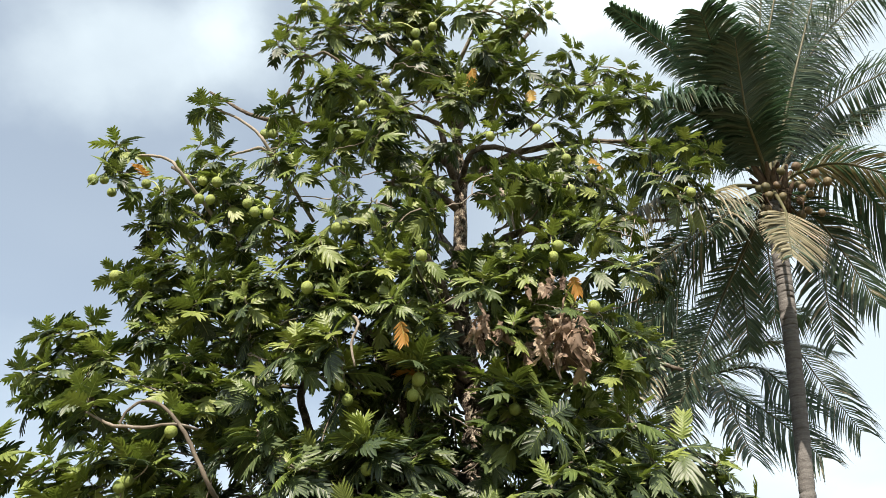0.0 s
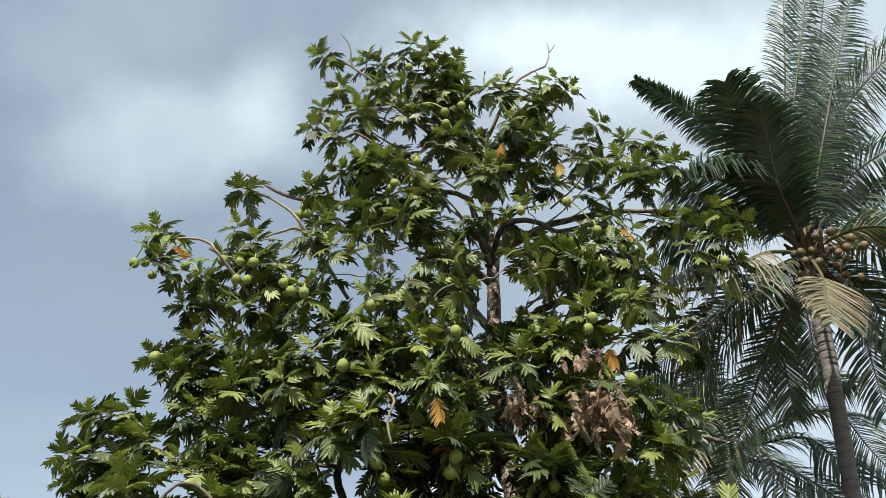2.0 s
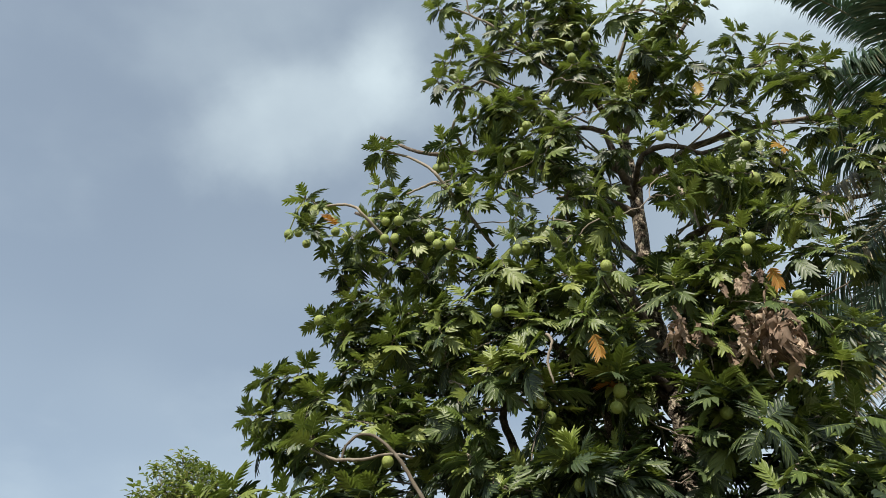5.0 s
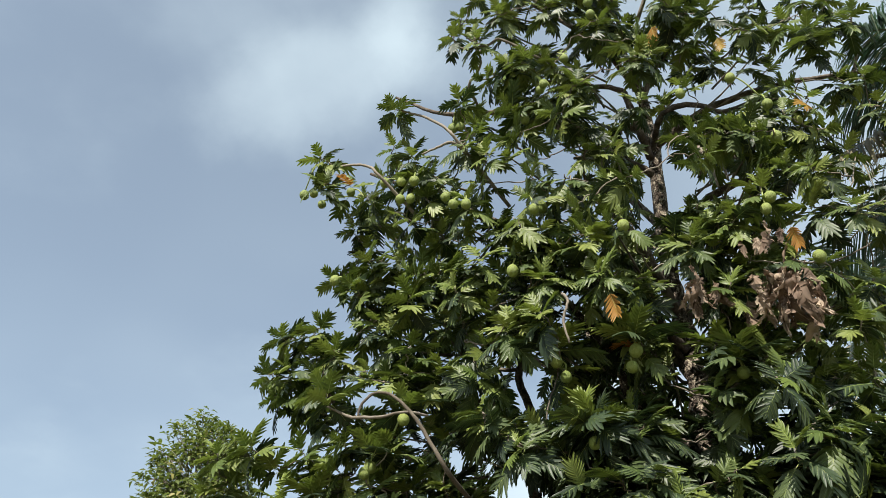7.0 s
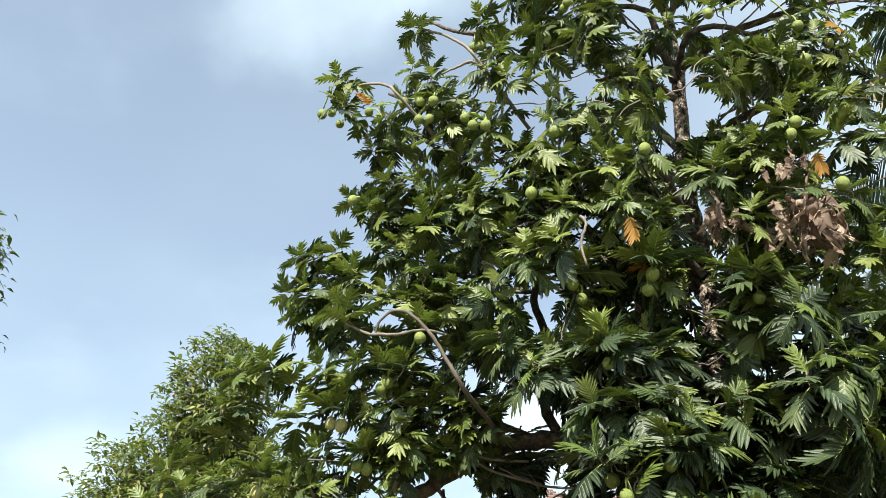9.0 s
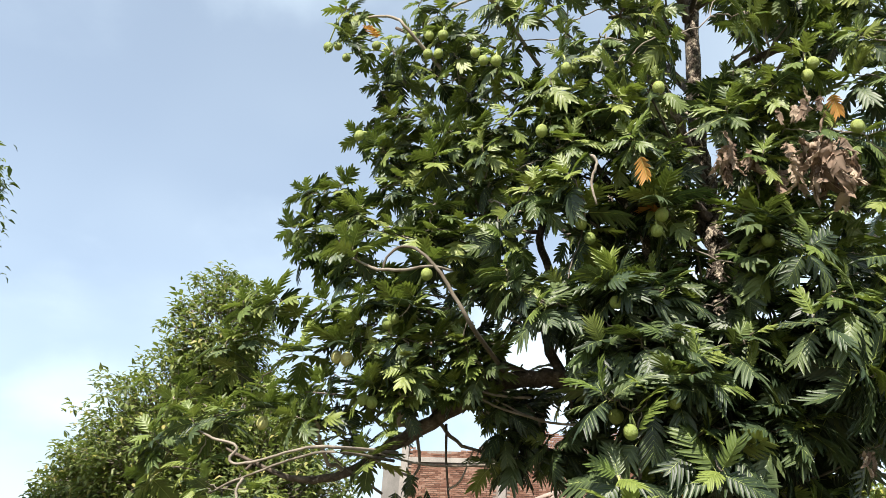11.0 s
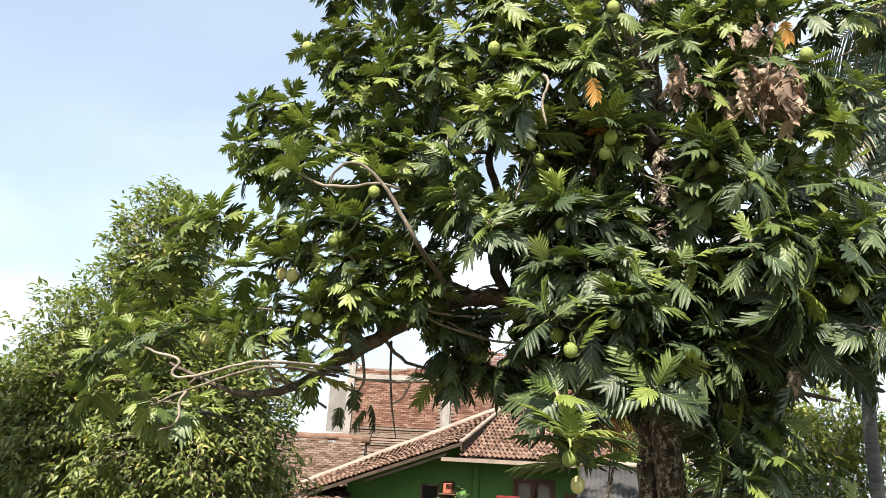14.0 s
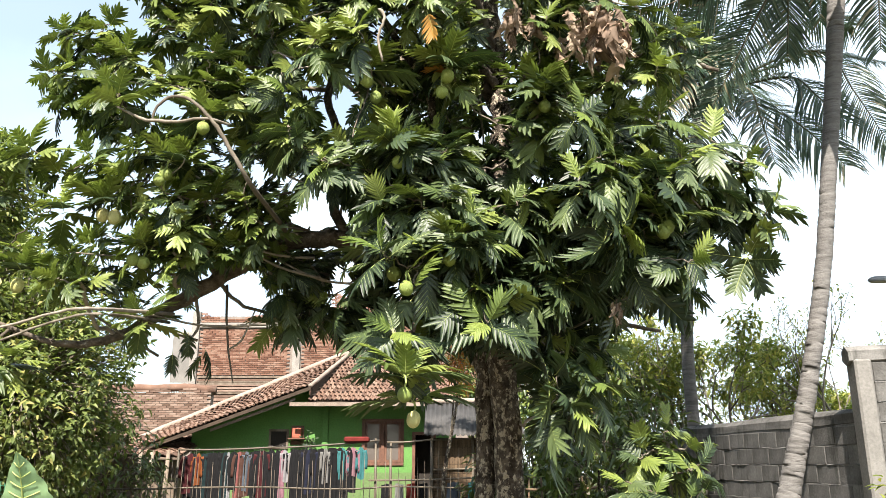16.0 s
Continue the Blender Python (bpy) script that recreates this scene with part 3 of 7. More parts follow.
bough("trunk", [(0.71, 8.5, 0, 0.18), (0.69, 8.5, 1.3, 0.155), (0.64, 8.45, 3, 0.145), (0.68, 8.4, 4.5, 0.14), (0.66, 8.4, 5.7, 0.125), (0.58, 8.4, 6.5, 0.115), (0.57, 8.4, 7.5, 0.1), (0.58, 8.35, 9.2, 0.08), (0.5, 8.3, 10.2, 0.06), (0.2, 8.1, 11.5, 0.04), (0, 8, 12.4, 0.025)],
      [(1.1, 8.2, 2.1)])
bough("stem", [(0.45, 8.66, 0, 0.13), (0.45, 8.66, 1.5, 0.11), (0.42, 8.7, 2.8, 0.11), (0.1, 9, 4.2, 0.1), (-0.3, 9.3, 5.6, 0.07), (-0.6, 9.4, 7, 0.04)],
      [])
bough("limb", [(0.62, 8.45, 3.5, 0.1), (-0.1, 8.2, 3.85, 0.095), (-0.9, 8, 3.9, 0.095), (-1.5, 7.9, 3.85, 0.095), (-1.85, 7.9, 3.75, 0.095), (-2.15, 7.9, 3.55, 0.09), (-2.75, 7.85, 3.15, 0.075), (-3.25, 7.8, 2.82, 0.05), (-3.8, 7.7, 2.75, 0.032), (-4.5, 7.5, 3, 0.018)],
      [(-1.7, 6.78, 4.44), (-1.53, 6.75, 4.49), (-4.3, 7.07, 4.39), (-4.49, 7.11, 4.06), (-4.22, 7.22, 4.16), (-4.81, 7.16, 3.53), (-3.92, 6.96, 3.5), (-3.29, 7.05, 3.21), (-3.49, 6.83, 3.84), (-2.76, 6.94, 3.47), (-5.2, 7.18, 3.05), (-5.2, 7.42, 2.92), (-5.45, 7.47, 2.68), (-4.45, 7.08, 2.53), (-4.46, 7.36, 2.4), (-4.05, 7.26, 3.02), (-3.56, 6.93, 3.18), (-3.93, 7.08, 2.49), (-1.82, 6.96, 3.93), (-1.72, 7.07, 3.74), (-2.13, 7, 3.49), (-2.49, 6.98, 3.43), (-4.45, 7.29, 3.81), (-4.86, 6.95, 3.29), (-4.32, 6.92, 3.17), (-4.62, 6.96, 2.73), (-1.96, 8.28, 3.52), (-1.59, 7.9, 3.31), (-1.19, 7.87, 3.18), (-0.98, 8.17, 3.01), (-1.13, 8.26, 3.52), (-1.46, 8.32, 3.66)] +
      [(-1.57, 8.12, 3.92), (-0.83, 8.22, 3.89), (-0.91, 8.19, 3.38), (-1.72, 8.21, 4.22), (-0.76, 8.31, 3.16)])
bough("limb", [(-2.3, 7.9, 3.4, 0.05), (-2.6, 7.7, 4.2, 0.04), (-3.1, 7.5, 4.9, 0.03), (-3.5, 7.4, 5.5, 0.02)],
      [(-3.13, 7.07, 7.19), (-3.37, 7.36, 6.68), (-2.95, 7.2, 6.92), (-2.71, 6.78, 6.45), (-2.42, 6.78, 6.51), (-2.62, 6.94, 6.34), (-2.99, 7.16, 6.4), (-4.04, 7.42, 5.9), (-3.71, 7.31, 5.87), (-3.49, 7.39, 5.98), (-3.81, 7.2, 5.46), (-3.64, 7.36, 5.61), (-3.44, 7.36, 5.63), (-4.09, 7.44, 5.49), (-3.89, 7.32, 5.15), (-3.71, 7.5, 5.26), (-3.31, 7.08, 5.18), (-3.08, 6.96, 5.44), (-3.35, 7.18, 4.9), (-3.78, 7.48, 5.05), (-2.92, 6.86, 6.09), (-2.75, 6.89, 6.1), (-2.64, 6.86, 5.7), (-2.87, 7.18, 5.76), (-2.36, 6.81, 5.53), (-2.62, 7.1, 6.05), (-2.22, 6.63, 5.87), (-3.13, 7.3, 4.82), (-2.68, 6.93, 4.37), (-2.88, 6.9, 4.43), (-2.29, 6.63, 4.31), (-1.89, 6.7, 5.01)] +
      [(-2.15, 6.61, 4.98), (-2.19, 6.67, 5.25), (-2.43, 6.79, 5.01), (-2.73, 6.93, 5.15), (-2.84, 6.98, 4.92), (-4.05, 7.11, 4.5), (-3.81, 7.19, 4.34), (-3.21, 7.12, 4), (-2.29, 6.73, 3.63), (-2.19, 7.08, 3.98), (-1.85, 7.04, 3.33), (-2.63, 7.09, 3.68), (-3.32, 6.83, 4.37), (-3.28, 7.08, 4.22), (-2.52, 6.69, 3.9), (-2.93, 6.81, 4.12), (-1.93, 7.81, 3.16), (-1.49, 8.26, 3.14), (-1.76, 8.26, 3.01), (-2.1, 7.86, 3.35)])
bough("limb", [(-1, 8, 3.9, 0.06), (-1.2, 8, 4.4, 0.055), (-1.1, 7.95, 4.95, 0.05), (-1.28, 8, 5.5, 0.047), (-1.17, 8, 6.1, 0.045), (-1.22, 8, 6.9, 0.035), (-1.4, 7.9, 7.6, 0.02)],
      [(-1.57, 6.38, 6.8), (-0.74, 6.37, 6.34), (-0.57, 6.45, 6.18), (-0.33, 6.17, 6.06), (-1.02, 6.23, 6.39), (-1.34, 6.74, 6.68), (-0.96, 6.36, 6.06), (-2.33, 6.65, 6.86), (-1.95, 6.96, 6.77), (-2.17, 6.85, 6.34), (-1.73, 6.57, 6.08), (-1.38, 6.49, 6.16), (-2.14, 6.7, 7.21), (-1.61, 6.56, 6.63), (-2.14, 6.68, 6.1), (-1.9, 6.84, 5.59), (-1.63, 6.68, 5.55), (-1.39, 6.7, 5.18), (-1.65, 6.42, 5.71), (-1.87, 6.57, 6.01), (-1.3, 6.67, 5.66), (-1.12, 6.36, 5.22), (-1.44, 6.47, 4.77), (-0.94, 6.49, 5.65), (-0.71, 6.28, 5.75)])
bough("limb", [(0.62, 8.4, 5.6, 0.07), (-0.1, 8, 6.6, 0.06), (-1.2, 7.8, 7.4, 0.045), (-2.2, 7.7, 8, 0.035), (-3.2, 7.7, 8.6, 0.02)],
      [(-1.7, 6.51, 8.47), (-1.44, 6.62, 8.01), (-1.59, 6.51, 7.7), (-2.67, 7.16, 8.53), (-2.66, 7.22, 8.16), (-2.28, 6.65, 7.84), (-2.79, 7.17, 7.95), (-2.41, 6.85, 7.5), (-2.17, 6.63, 7.48), (-1.88, 6.9, 7.36), (-2.95, 7.02, 7.52)])
bough("limb", [(0.58, 8.35, 8.4, 0.06), (-0.2, 8, 8.9, 0.05), (-1.2, 7.8, 9.4, 0.04), (-2.2, 7.8, 9.6, 0.03), (-3, 7.9, 10.2, 0.018)],
      [(-1.52, 6.82, 10.84), (-1.79, 6.96, 10.53), (-1.49, 6.7, 9.74), (-1.25, 6.85, 10.38), (-0.58, 6.84, 10.23), (-0.3, 6.64, 10.1), (0.07, 6.64, 9.63), (0.49, 6.48, 9.02), (-1.08, 6.47, 8.9), (-1.23, 6.59, 8.82), (-0.81, 6.54, 8.96), (-0.61, 6.66, 9.04), (-1.42, 6.69, 8.93), (-0.4, 6.68, 9.05)])
bough("limb", [(0.5, 8.3, 10, 0.05), (0, 8, 10.8, 0.04), (-0.7, 7.8, 11.4, 0.03), (-1.3, 7.7, 12.1, 0.016)],
      [(-1.24, 7.08, 11.85), (-0.48, 6.73, 11.75), (-0.23, 6.62, 11.31), (-0.54, 7.03, 11.55), (-0.57, 6.63, 10.57), (-0.11, 6.66, 11.03), (0.1, 7.11, 11.84), (0.21, 6.73, 10.93), (-0.76, 6.92, 10.7), (-0.26, 6.69, 10.51), (0.01, 6.77, 10.66), (-0.9, 6.65, 10.73), (-1.08, 6.9, 10.8), (0.28, 6.75, 10.51)])
bough("limb", [(0.52, 8.3, 9.7, 0.05), (1, 8, 10.6, 0.04), (1.6, 7.9, 11.4, 0.03), (2, 7.9, 12.2, 0.016)],
      [(0.54, 6.44, 10.24), (0.77, 6.86, 10.89), (1.53, 6.59, 10.64), (1.35, 6.97, 10.94), (1.77, 6.81, 10.63), (1.38, 6.83, 10.46)])
bough("limb", [(0.58, 8.35, 8.9, 0.06), (1.3, 8.1, 9.2, 0.05), (2.2, 7.9, 9.3, 0.035), (3.3, 7.8, 9.2, 0.02)],
      [(0.8, 6.46, 9.61), (1.01, 6.74, 9.72), (1.34, 6.65, 9.39), (1.84, 6.86, 9.67), (2.05, 6.7, 9.75), (1.6, 6.68, 9.1), (1.85, 6.55, 8.95), (2.35, 6.98, 9.73), (2.22, 6.85, 9.21), (2.69, 6.67, 9.37), (2.65, 6.62, 9), (3.06, 7.14, 9.5)])
bough("limb", [(0.57, 8.4, 7.3, 0.065), (1.3, 8, 7.8, 0.05), (2.3, 7.8, 7.8, 0.035), (3.4, 7.7, 7.8, 0.02)],
      [(2.29, 6.5, 8.64), (2.36, 6.63, 8.53), (1.69, 6.73, 8.03), (1.53, 6.66, 7.84), (1.78, 6.45, 7.52), (2.1, 6.57, 7.83), (2.51, 6.72, 8.14), (2.83, 6.88, 8.18), (3.35, 7.04, 8.51), (3.63, 7.13, 8.39), (3.34, 7.05, 8), (3.5, 7.25, 7.85), (3.09, 6.91, 7.49), (2.85, 6.79, 7.74), (2.01, 6.68, 7.54), (2.2, 6.52, 7.28)])
bough("limb", [(0.66, 8.4, 5, 0.075), (1.4, 8, 5.7, 0.06), (2.2, 7.7, 5.9, 0.04), (2.9, 7.5, 5.6, 0.02)],
      [(1.4, 6.38, 6.51), (1.11, 6.43, 6.2), (1.87, 6.28, 6.64), (2.31, 6.71, 7.03), (2.1, 6.66, 6.54), (2.15, 6.38, 6.14), (1.71, 6.56, 6.85), (1.78, 6.49, 6.22), (0.86, 6.45, 6.22), (1.98, 6.66, 5.37), (2.19, 6.65, 5.56), (2.35, 6.9, 5.49), (1.11, 6.59, 5.85), (0.85, 6.52, 5.94), (1.76, 6.45, 5.66), (1.54, 6.32, 5.64), (0.76, 8.93, 4.78), (1.09, 9.03, 4.67)])
bough("limb", [(0.66, 8.4, 3.3, 0.08), (1.4, 8.1, 3.5, 0.06), (2.2, 7.8, 3.7, 0.045), (3.1, 7.5, 4.1, 0.02)],
      [(1.97, 6.54, 5.07), (2.01, 6.65, 4.66), (1.77, 6.45, 4.13), (2.14, 6.5, 4.15), (1.84, 6.56, 3.65), (1.7, 6.68, 3.76), (1.41, 6.6, 3.64), (1.79, 6.75, 3.48), (1.56, 6.64, 3.26), (2.16, 6.79, 3.49), (2.13, 6.38, 3.19), (2.4, 6.88, 3.82), (1.92, 6.45, 3.88), (1.14, 8.78, 3.66), (1.22, 8.67, 3.26), (1.29, 8.91, 2.81), (1.03, 8.99, 2.69), (1.31, 8.81, 2.32), (1.1, 8.64, 2.02), (1.54, 8.7, 2.79), (1.47, 8.8, 3.17), (1.65, 9.04, 3.47), (1.73, 8.94, 3.2), (0.83, 8.84, 3.41), (2.49, 6.93, 4.44), (2.94, 7.08, 4.33), (2.77, 7.21, 4.14), (3.1, 7.36, 4.08), (3.08, 7.03, 3.83), (2.93, 7.24, 3.47)] +
      [(2.21, 7.09, 3.71), (2.41, 7.13, 4.06)])
bough("limb", [(0.66, 8.35, 4, 0.08), (0.5, 7.6, 4.4, 0.06), (0.2, 6.9, 4.2, 0.045), (-0.1, 6.5, 3.4, 0.03), (-0.25, 6.35, 2.6, 0.018)],
      [(0.06, 6.07, 6.08), (0.66, 6.26, 5.9), (-1.33, 6.36, 4.43), (-1, 6.4, 4.44), (-0.87, 6.65, 4.32), (-1.24, 6.32, 4.24), (-1, 6.19, 3.95), (-0.62, 6.62, 4.96), (0.11, 6.54, 5.03), (-0.04, 6.6, 5.16), (-0.34, 6.32, 4.22), (-0.17, 6.57, 4.22), (-0.48, 6.21, 4.18), (-0.7, 6.53, 4.05), (-0.12, 6.52, 3.93), (0, 6.42, 4.2), (-0.38, 6.37, 3.77), (-0.19, 6.22, 3.67), (-0.52, 6.28, 3.64), (0.08, 6.18, 3.7), (-0.79, 6.18, 5.28), (-0.35, 6.52, 5.7), (-0.19, 6.09, 5.6), (0.02, 6.55, 5.58), (0.12, 6.43, 5.68), (0.93, 6.6, 4.67), (0.68, 6.56, 4.58), (0.77, 6.57, 5.03), (1.18, 6.45, 4.78), (1.2, 6.15, 4.45), (1.44, 6.58, 4.22), (1.45, 6.29, 3.98)] +
      [(1.19, 6.3, 3.88), (0.91, 6.36, 5.47), (1.5, 6.3, 3.45), (0.26, 6.2, 3.47), (0.35, 6.28, 3.25), (0.08, 6.31, 3.45), (-0.34, 6.5, 3.38), (-0.53, 6.1, 3.2), (-0.14, 6.09, 3.2), (-0.24, 6.14, 2.89), (-0.39, 6.15, 2.51), (-0.2, 6.6, 2.51), (-0.74, 6.59, 2.35), (0.38, 6.23, 2.62), (0.52, 6.25, 2.48), (0.26, 6.41, 2.9), (0.83, 7.0, 2.6), (1.03, 6.9, 2.31), (1.24, 7.1, 2.58), (0.92, 7.0, 2.04), (1.33, 7.1, 2.25), (1.12, 6.9, 2.0), (1.49, 7.2, 2.55), (0.54, 6.7, 3.78), (0.69, 6.7, 3.53), (0.56, 6.8, 3.23), (0.78, 6.7, 3.88), (0.88, 6.7, 3.03), (0.51, 6.8, 2.83), (0.75, 6.8, 4.31), (1.0, 6.7, 3.63), (1.08, 6.8, 3.33), (0.37, 6.7, 3.03), (0.25, 6.8, 4.16), (0.86, 6.7, 4.58), (1.36, 8.92, 4.09), (1.04, 8.8, 4.19), (1.49, 8.81, 4.53)])
bough("limb", [(0.58, 8.35, 6.3, 0.07), (0.2, 7.5, 6.9, 0.05), (-0.3, 7, 7.3, 0.025)],
      [(0.62, 6.24, 8.44), (0.4, 6.33, 8.49), (0.83, 6.29, 7.96), (-0.95, 6.69, 8.67), (-0.59, 6.59, 8.56), (-0.24, 6.44, 8.32), (-0.04, 6.15, 8.02), (-1.11, 6.68, 8.39), (-0.93, 6.7, 8.17), (-0.8, 6.65, 8.44), (-0.56, 6.43, 7.95), (-1.03, 6.59, 7.84), (-1.32, 6.32, 7.44), (-1.44, 6.64, 7.22), (-1.17, 6.27, 6.78), (-0.86, 6.56, 7.15), (-0.21, 6.56, 7.88), (-0.24, 6.62, 7.5), (-0.47, 6.38, 7), (-0.73, 6.69, 6.86), (-0.88, 6.34, 6.75), (-0.33, 6.13, 6.37), (-0.05, 6.39, 6.84), (0.24, 6.16, 6.59), (1.65, 6.34, 7.07), (1.17, 6.65, 7.5), (1.38, 6.44, 7.31), (0.88, 6.38, 7.36), (0.91, 6.09, 6.81)])
bough("hanging_root", [(-2.23, 7.95, 3.39, 0.014), (-2.19, 7.9, 2.97, 0.012), (-2.13, 7.85, 2.64, 0.01), (-2.06, 7.8, 2.37, 0.006)],
      [], M_TWIG)
bough("hanging_root", [(-2.14, 7.85, 2.71, 0.011), (-2.02, 7.85, 2.8, 0.01), (-1.92, 7.95, 3.13, 0.007)],
      [], M_TWIG)
bough("branch", [(-2.54, 7.9, 3.29, 0.02), (-2.46, 7.85, 2.96, 0.015), (-2.54, 7.8, 2.76, 0.01)],
      [], M_TWIG)
# bare pale branches that stand free before the leaves: a hooked one, a fan of crooked ones on the lowest limb, one that hangs, and a dark riser
bough("branch", [(-1.5, 7.2, 3.75, 0.024), (-1.59, 6.1, 3.84, 0.020), (-1.79, 6.1, 4.17, 0.018), (-1.96, 6.1, 4.41, 0.017), (-2.13, 6.1, 4.57, 0.015), (-2.29, 6.1, 4.61, 0.013), (-2.41, 6.1, 4.52, 0.012), (-2.45, 6.1, 4.38, 0.009)], [], M_TWIG)
bough("branch", [(-1.85, 6.3, 4.44, 0.012), (-2.0, 6.08, 4.40, 0.012), (-2.22, 6.08, 4.37, 0.014), (-2.46, 6.08, 4.38, 0.015), (-2.59, 6.1, 4.43, 0.012), (-2.75, 6.12, 4.52, 0.009)], [(-2.85, 6.2, 4.62)], M_TWIG)
bough("branch", [(-2.6, 7.5, 3.0, 0.018), (-2.85, 6.4, 2.84, 0.015), (-3.1, 6.3, 2.80, 0.013), (-3.45, 6.3, 2.70, 0.012), (-3.69, 6.3, 2.66, 0.011), (-3.77, 6.3, 2.70, 0.013), (-3.72, 6.3, 2.81, 0.013), (-3.97, 6.3, 2.88, 0.012), (-4.17, 6.3, 2.96, 0.010)], [(-4.25, 6.3, 3.05)], M_TWIG)
bough("branch", [(-2.6, 7.4, 2.9, 0.016), (-2.84, 6.4, 2.80, 0.013), (-3.19, 6.3, 2.70, 0.011), (-3.54, 6.3, 2.57, 0.010), (-3.74, 6.3, 2.49, 0.011), (-3.9, 6.3, 2.40, 0.008)], [(-4.0, 6.3, 2.42)], M_TWIG)
bough("branch", [(-3.6, 6.3, 2.54, 0.013), (-3.65, 6.3, 2.44, 0.012), (-3.63, 6.3, 2.32, 0.011), (-3.69, 6.3, 2.24, 0.010), (-3.8, 6.3, 2.20, 0.007)], [], M_TWIG)
bough("branch", [(-0.5, 7.0, 5.75, 0.018), (-0.56, 6.2, 5.50, 0.015), (-0.51, 6.1, 5.36, 0.013), (-0.56, 6.1, 5.17, 0.012), (-0.52, 6.1, 4.94, 0.010)], [], M_TWIG)
bough("limb", [(0.3, 8.0, 4.3, 0.06), (-0.07, 7.0, 4.80, 0.045), (-0.14, 7.0, 5.10, 0.042), (-0.34, 7.0, 5.48, 0.038), (-0.60, 7.0, 5.88, 0.034), (-0.86, 7.0, 6.19, 0.028)], [(-1.0, 6.9, 6.4)], M_BARK)
# long arching twigs with a lone rosette at the end, some bare twigs at the top, and old bent branches round the trunk
bough("branch", [(-1.2, 7.2, 7.35, 0.024), (-1.67, 6.5, 7.85, 0.020), (-1.79, 6.45, 8.02, 0.018), (-2.04, 6.45, 8.25, 0.016), (-2.4, 6.45, 8.46, 0.013)], [(-2.53, 6.45, 8.46)], M_TWIG)
bough("branch", [(-2.2, 6.9, 7.1, 0.022), (-2.58, 6.45, 7.46, 0.018), (-2.71, 6.45, 7.62, 0.017), (-2.92, 6.45, 7.69, 0.015), (-3.15, 6.45, 7.67, 0.013), (-3.3, 6.45, 7.54, 0.010)], [(-3.38, 6.45, 7.36), (-3.22, 6.4, 7.33), (-2.92, 6.42, 7.30)], M_TWIG)
bough("branch", [(-3.05, 6.45, 7.69, 0.012), (-3.16, 6.45, 7.72, 0.010), (-3.26, 6.45, 7.80, 0.008)], [(-3.33, 6.45, 7.80)], M_TWIG)
bough("branch", [(-1.45, 6.9, 7.6, 0.02), (-1.7, 6.5, 7.83, 0.018), (-1.92, 6.5, 7.81, 0.014), (-2.1, 6.5, 7.74, 0.011)], [], M_TWIG)
bough("branch", [(-0.6, 7.4, 10.9, 0.026), (-1.11, 7.0, 11.21, 0.020), (-1.3, 7.0, 11.41, 0.018), (-1.63, 7.0, 11.72, 0.015), (-1.82, 7.0, 11.78, 0.011)], [(-1.92, 7.0, 11.76)], M_TWIG)
bough("bare_twig", [(-1.42, 7.0, 11.55, 0.012), (-1.45, 7.0, 11.7, 0.011), (-1.5, 7.0, 12.07, 0.009), (-1.65, 7.0, 12.38, 0.006)], [], M_TWIG)
bough("branch", [(-0.7, 7.1, 9.6, 0.024), (-1.18, 6.8, 9.79, 0.017), (-1.37, 6.8, 9.74, 0.015), (-1.68, 6.8, 9.74, 0.013), (-1.83, 6.8, 9.92, 0.010)], [(-1.84, 6.8, 10.0)], M_TWIG)
bough("branch", [(0.6, 7.6, 10.6, 0.03), (0.95, 7.2, 11.19, 0.022), (1.23, 7.2, 11.54, 0.018), (1.5, 7.2, 11.73, 0.015), (1.59, 7.2, 12.08, 0.011), (1.58, 7.2, 12.33, 0.006)], [], M_TWIG)
bough("bare_twig", [(1.59, 7.2, 12.06, 0.009), (1.64, 7.2, 12.14, 0.008), (1.70, 7.2, 12.26, 0.005)], [], M_TWIG)
bough("branch", [(0.55, 8.3, 9.0, 0.05), (0.30, 7.9, 8.95, 0.042), (0.12, 7.7, 8.65, 0.036), (-0.06, 7.5, 8.25, 0.028), (-0.4, 7.2, 7.95, 0.02)], [(-0.7, 6.9, 7.6)], M_LIMB)
bough("branch", [(0.58, 8.3, 8.85, 0.05), (0.75, 7.8, 8.98, 0.042), (1.1, 7.6, 8.90, 0.036), (1.41, 7.5, 8.62, 0.03), (1.8, 7.2, 8.45, 0.022)], [(2.1, 7.0, 8.4)], M_LIMB)
bough("branch", [(0.54, 8.3, 8.7, 0.055), (0.40, 7.9, 9.0, 0.05), (0.33, 7.8, 9.33, 0.045), (0.24, 7.8, 9.54, 0.038), (-0.15, 7.7, 9.62, 0.028), (-0.5, 7.5, 9.75, 0.02)], [(-0.75, 7.2, 9.8)], M_LIMB)
bough("branch", [(0.6, 8.3, 5.85, 0.06), (0.2, 7.7, 6.08, 0.055), (-0.1, 7.4, 6.23, 0.05), (-0.55, 7.3, 6.43, 0.05), (-0.80, 7.25, 6.50, 0.045)], [], M_LIMB)
for drop in ((1.28, 7.40), (1.16, 7.33), (1.45, 7.45), (1.06, 7.62)):
    bough("branch", [(1.2, 7.6, 8.15, 0.03), (1.05, 7.4, 8.02, 0.026), (drop[0] - 0.04, 7.35, 7.78, 0.022), (drop[0], 7.3, drop[1], 0.012)], [], M_TWIG)
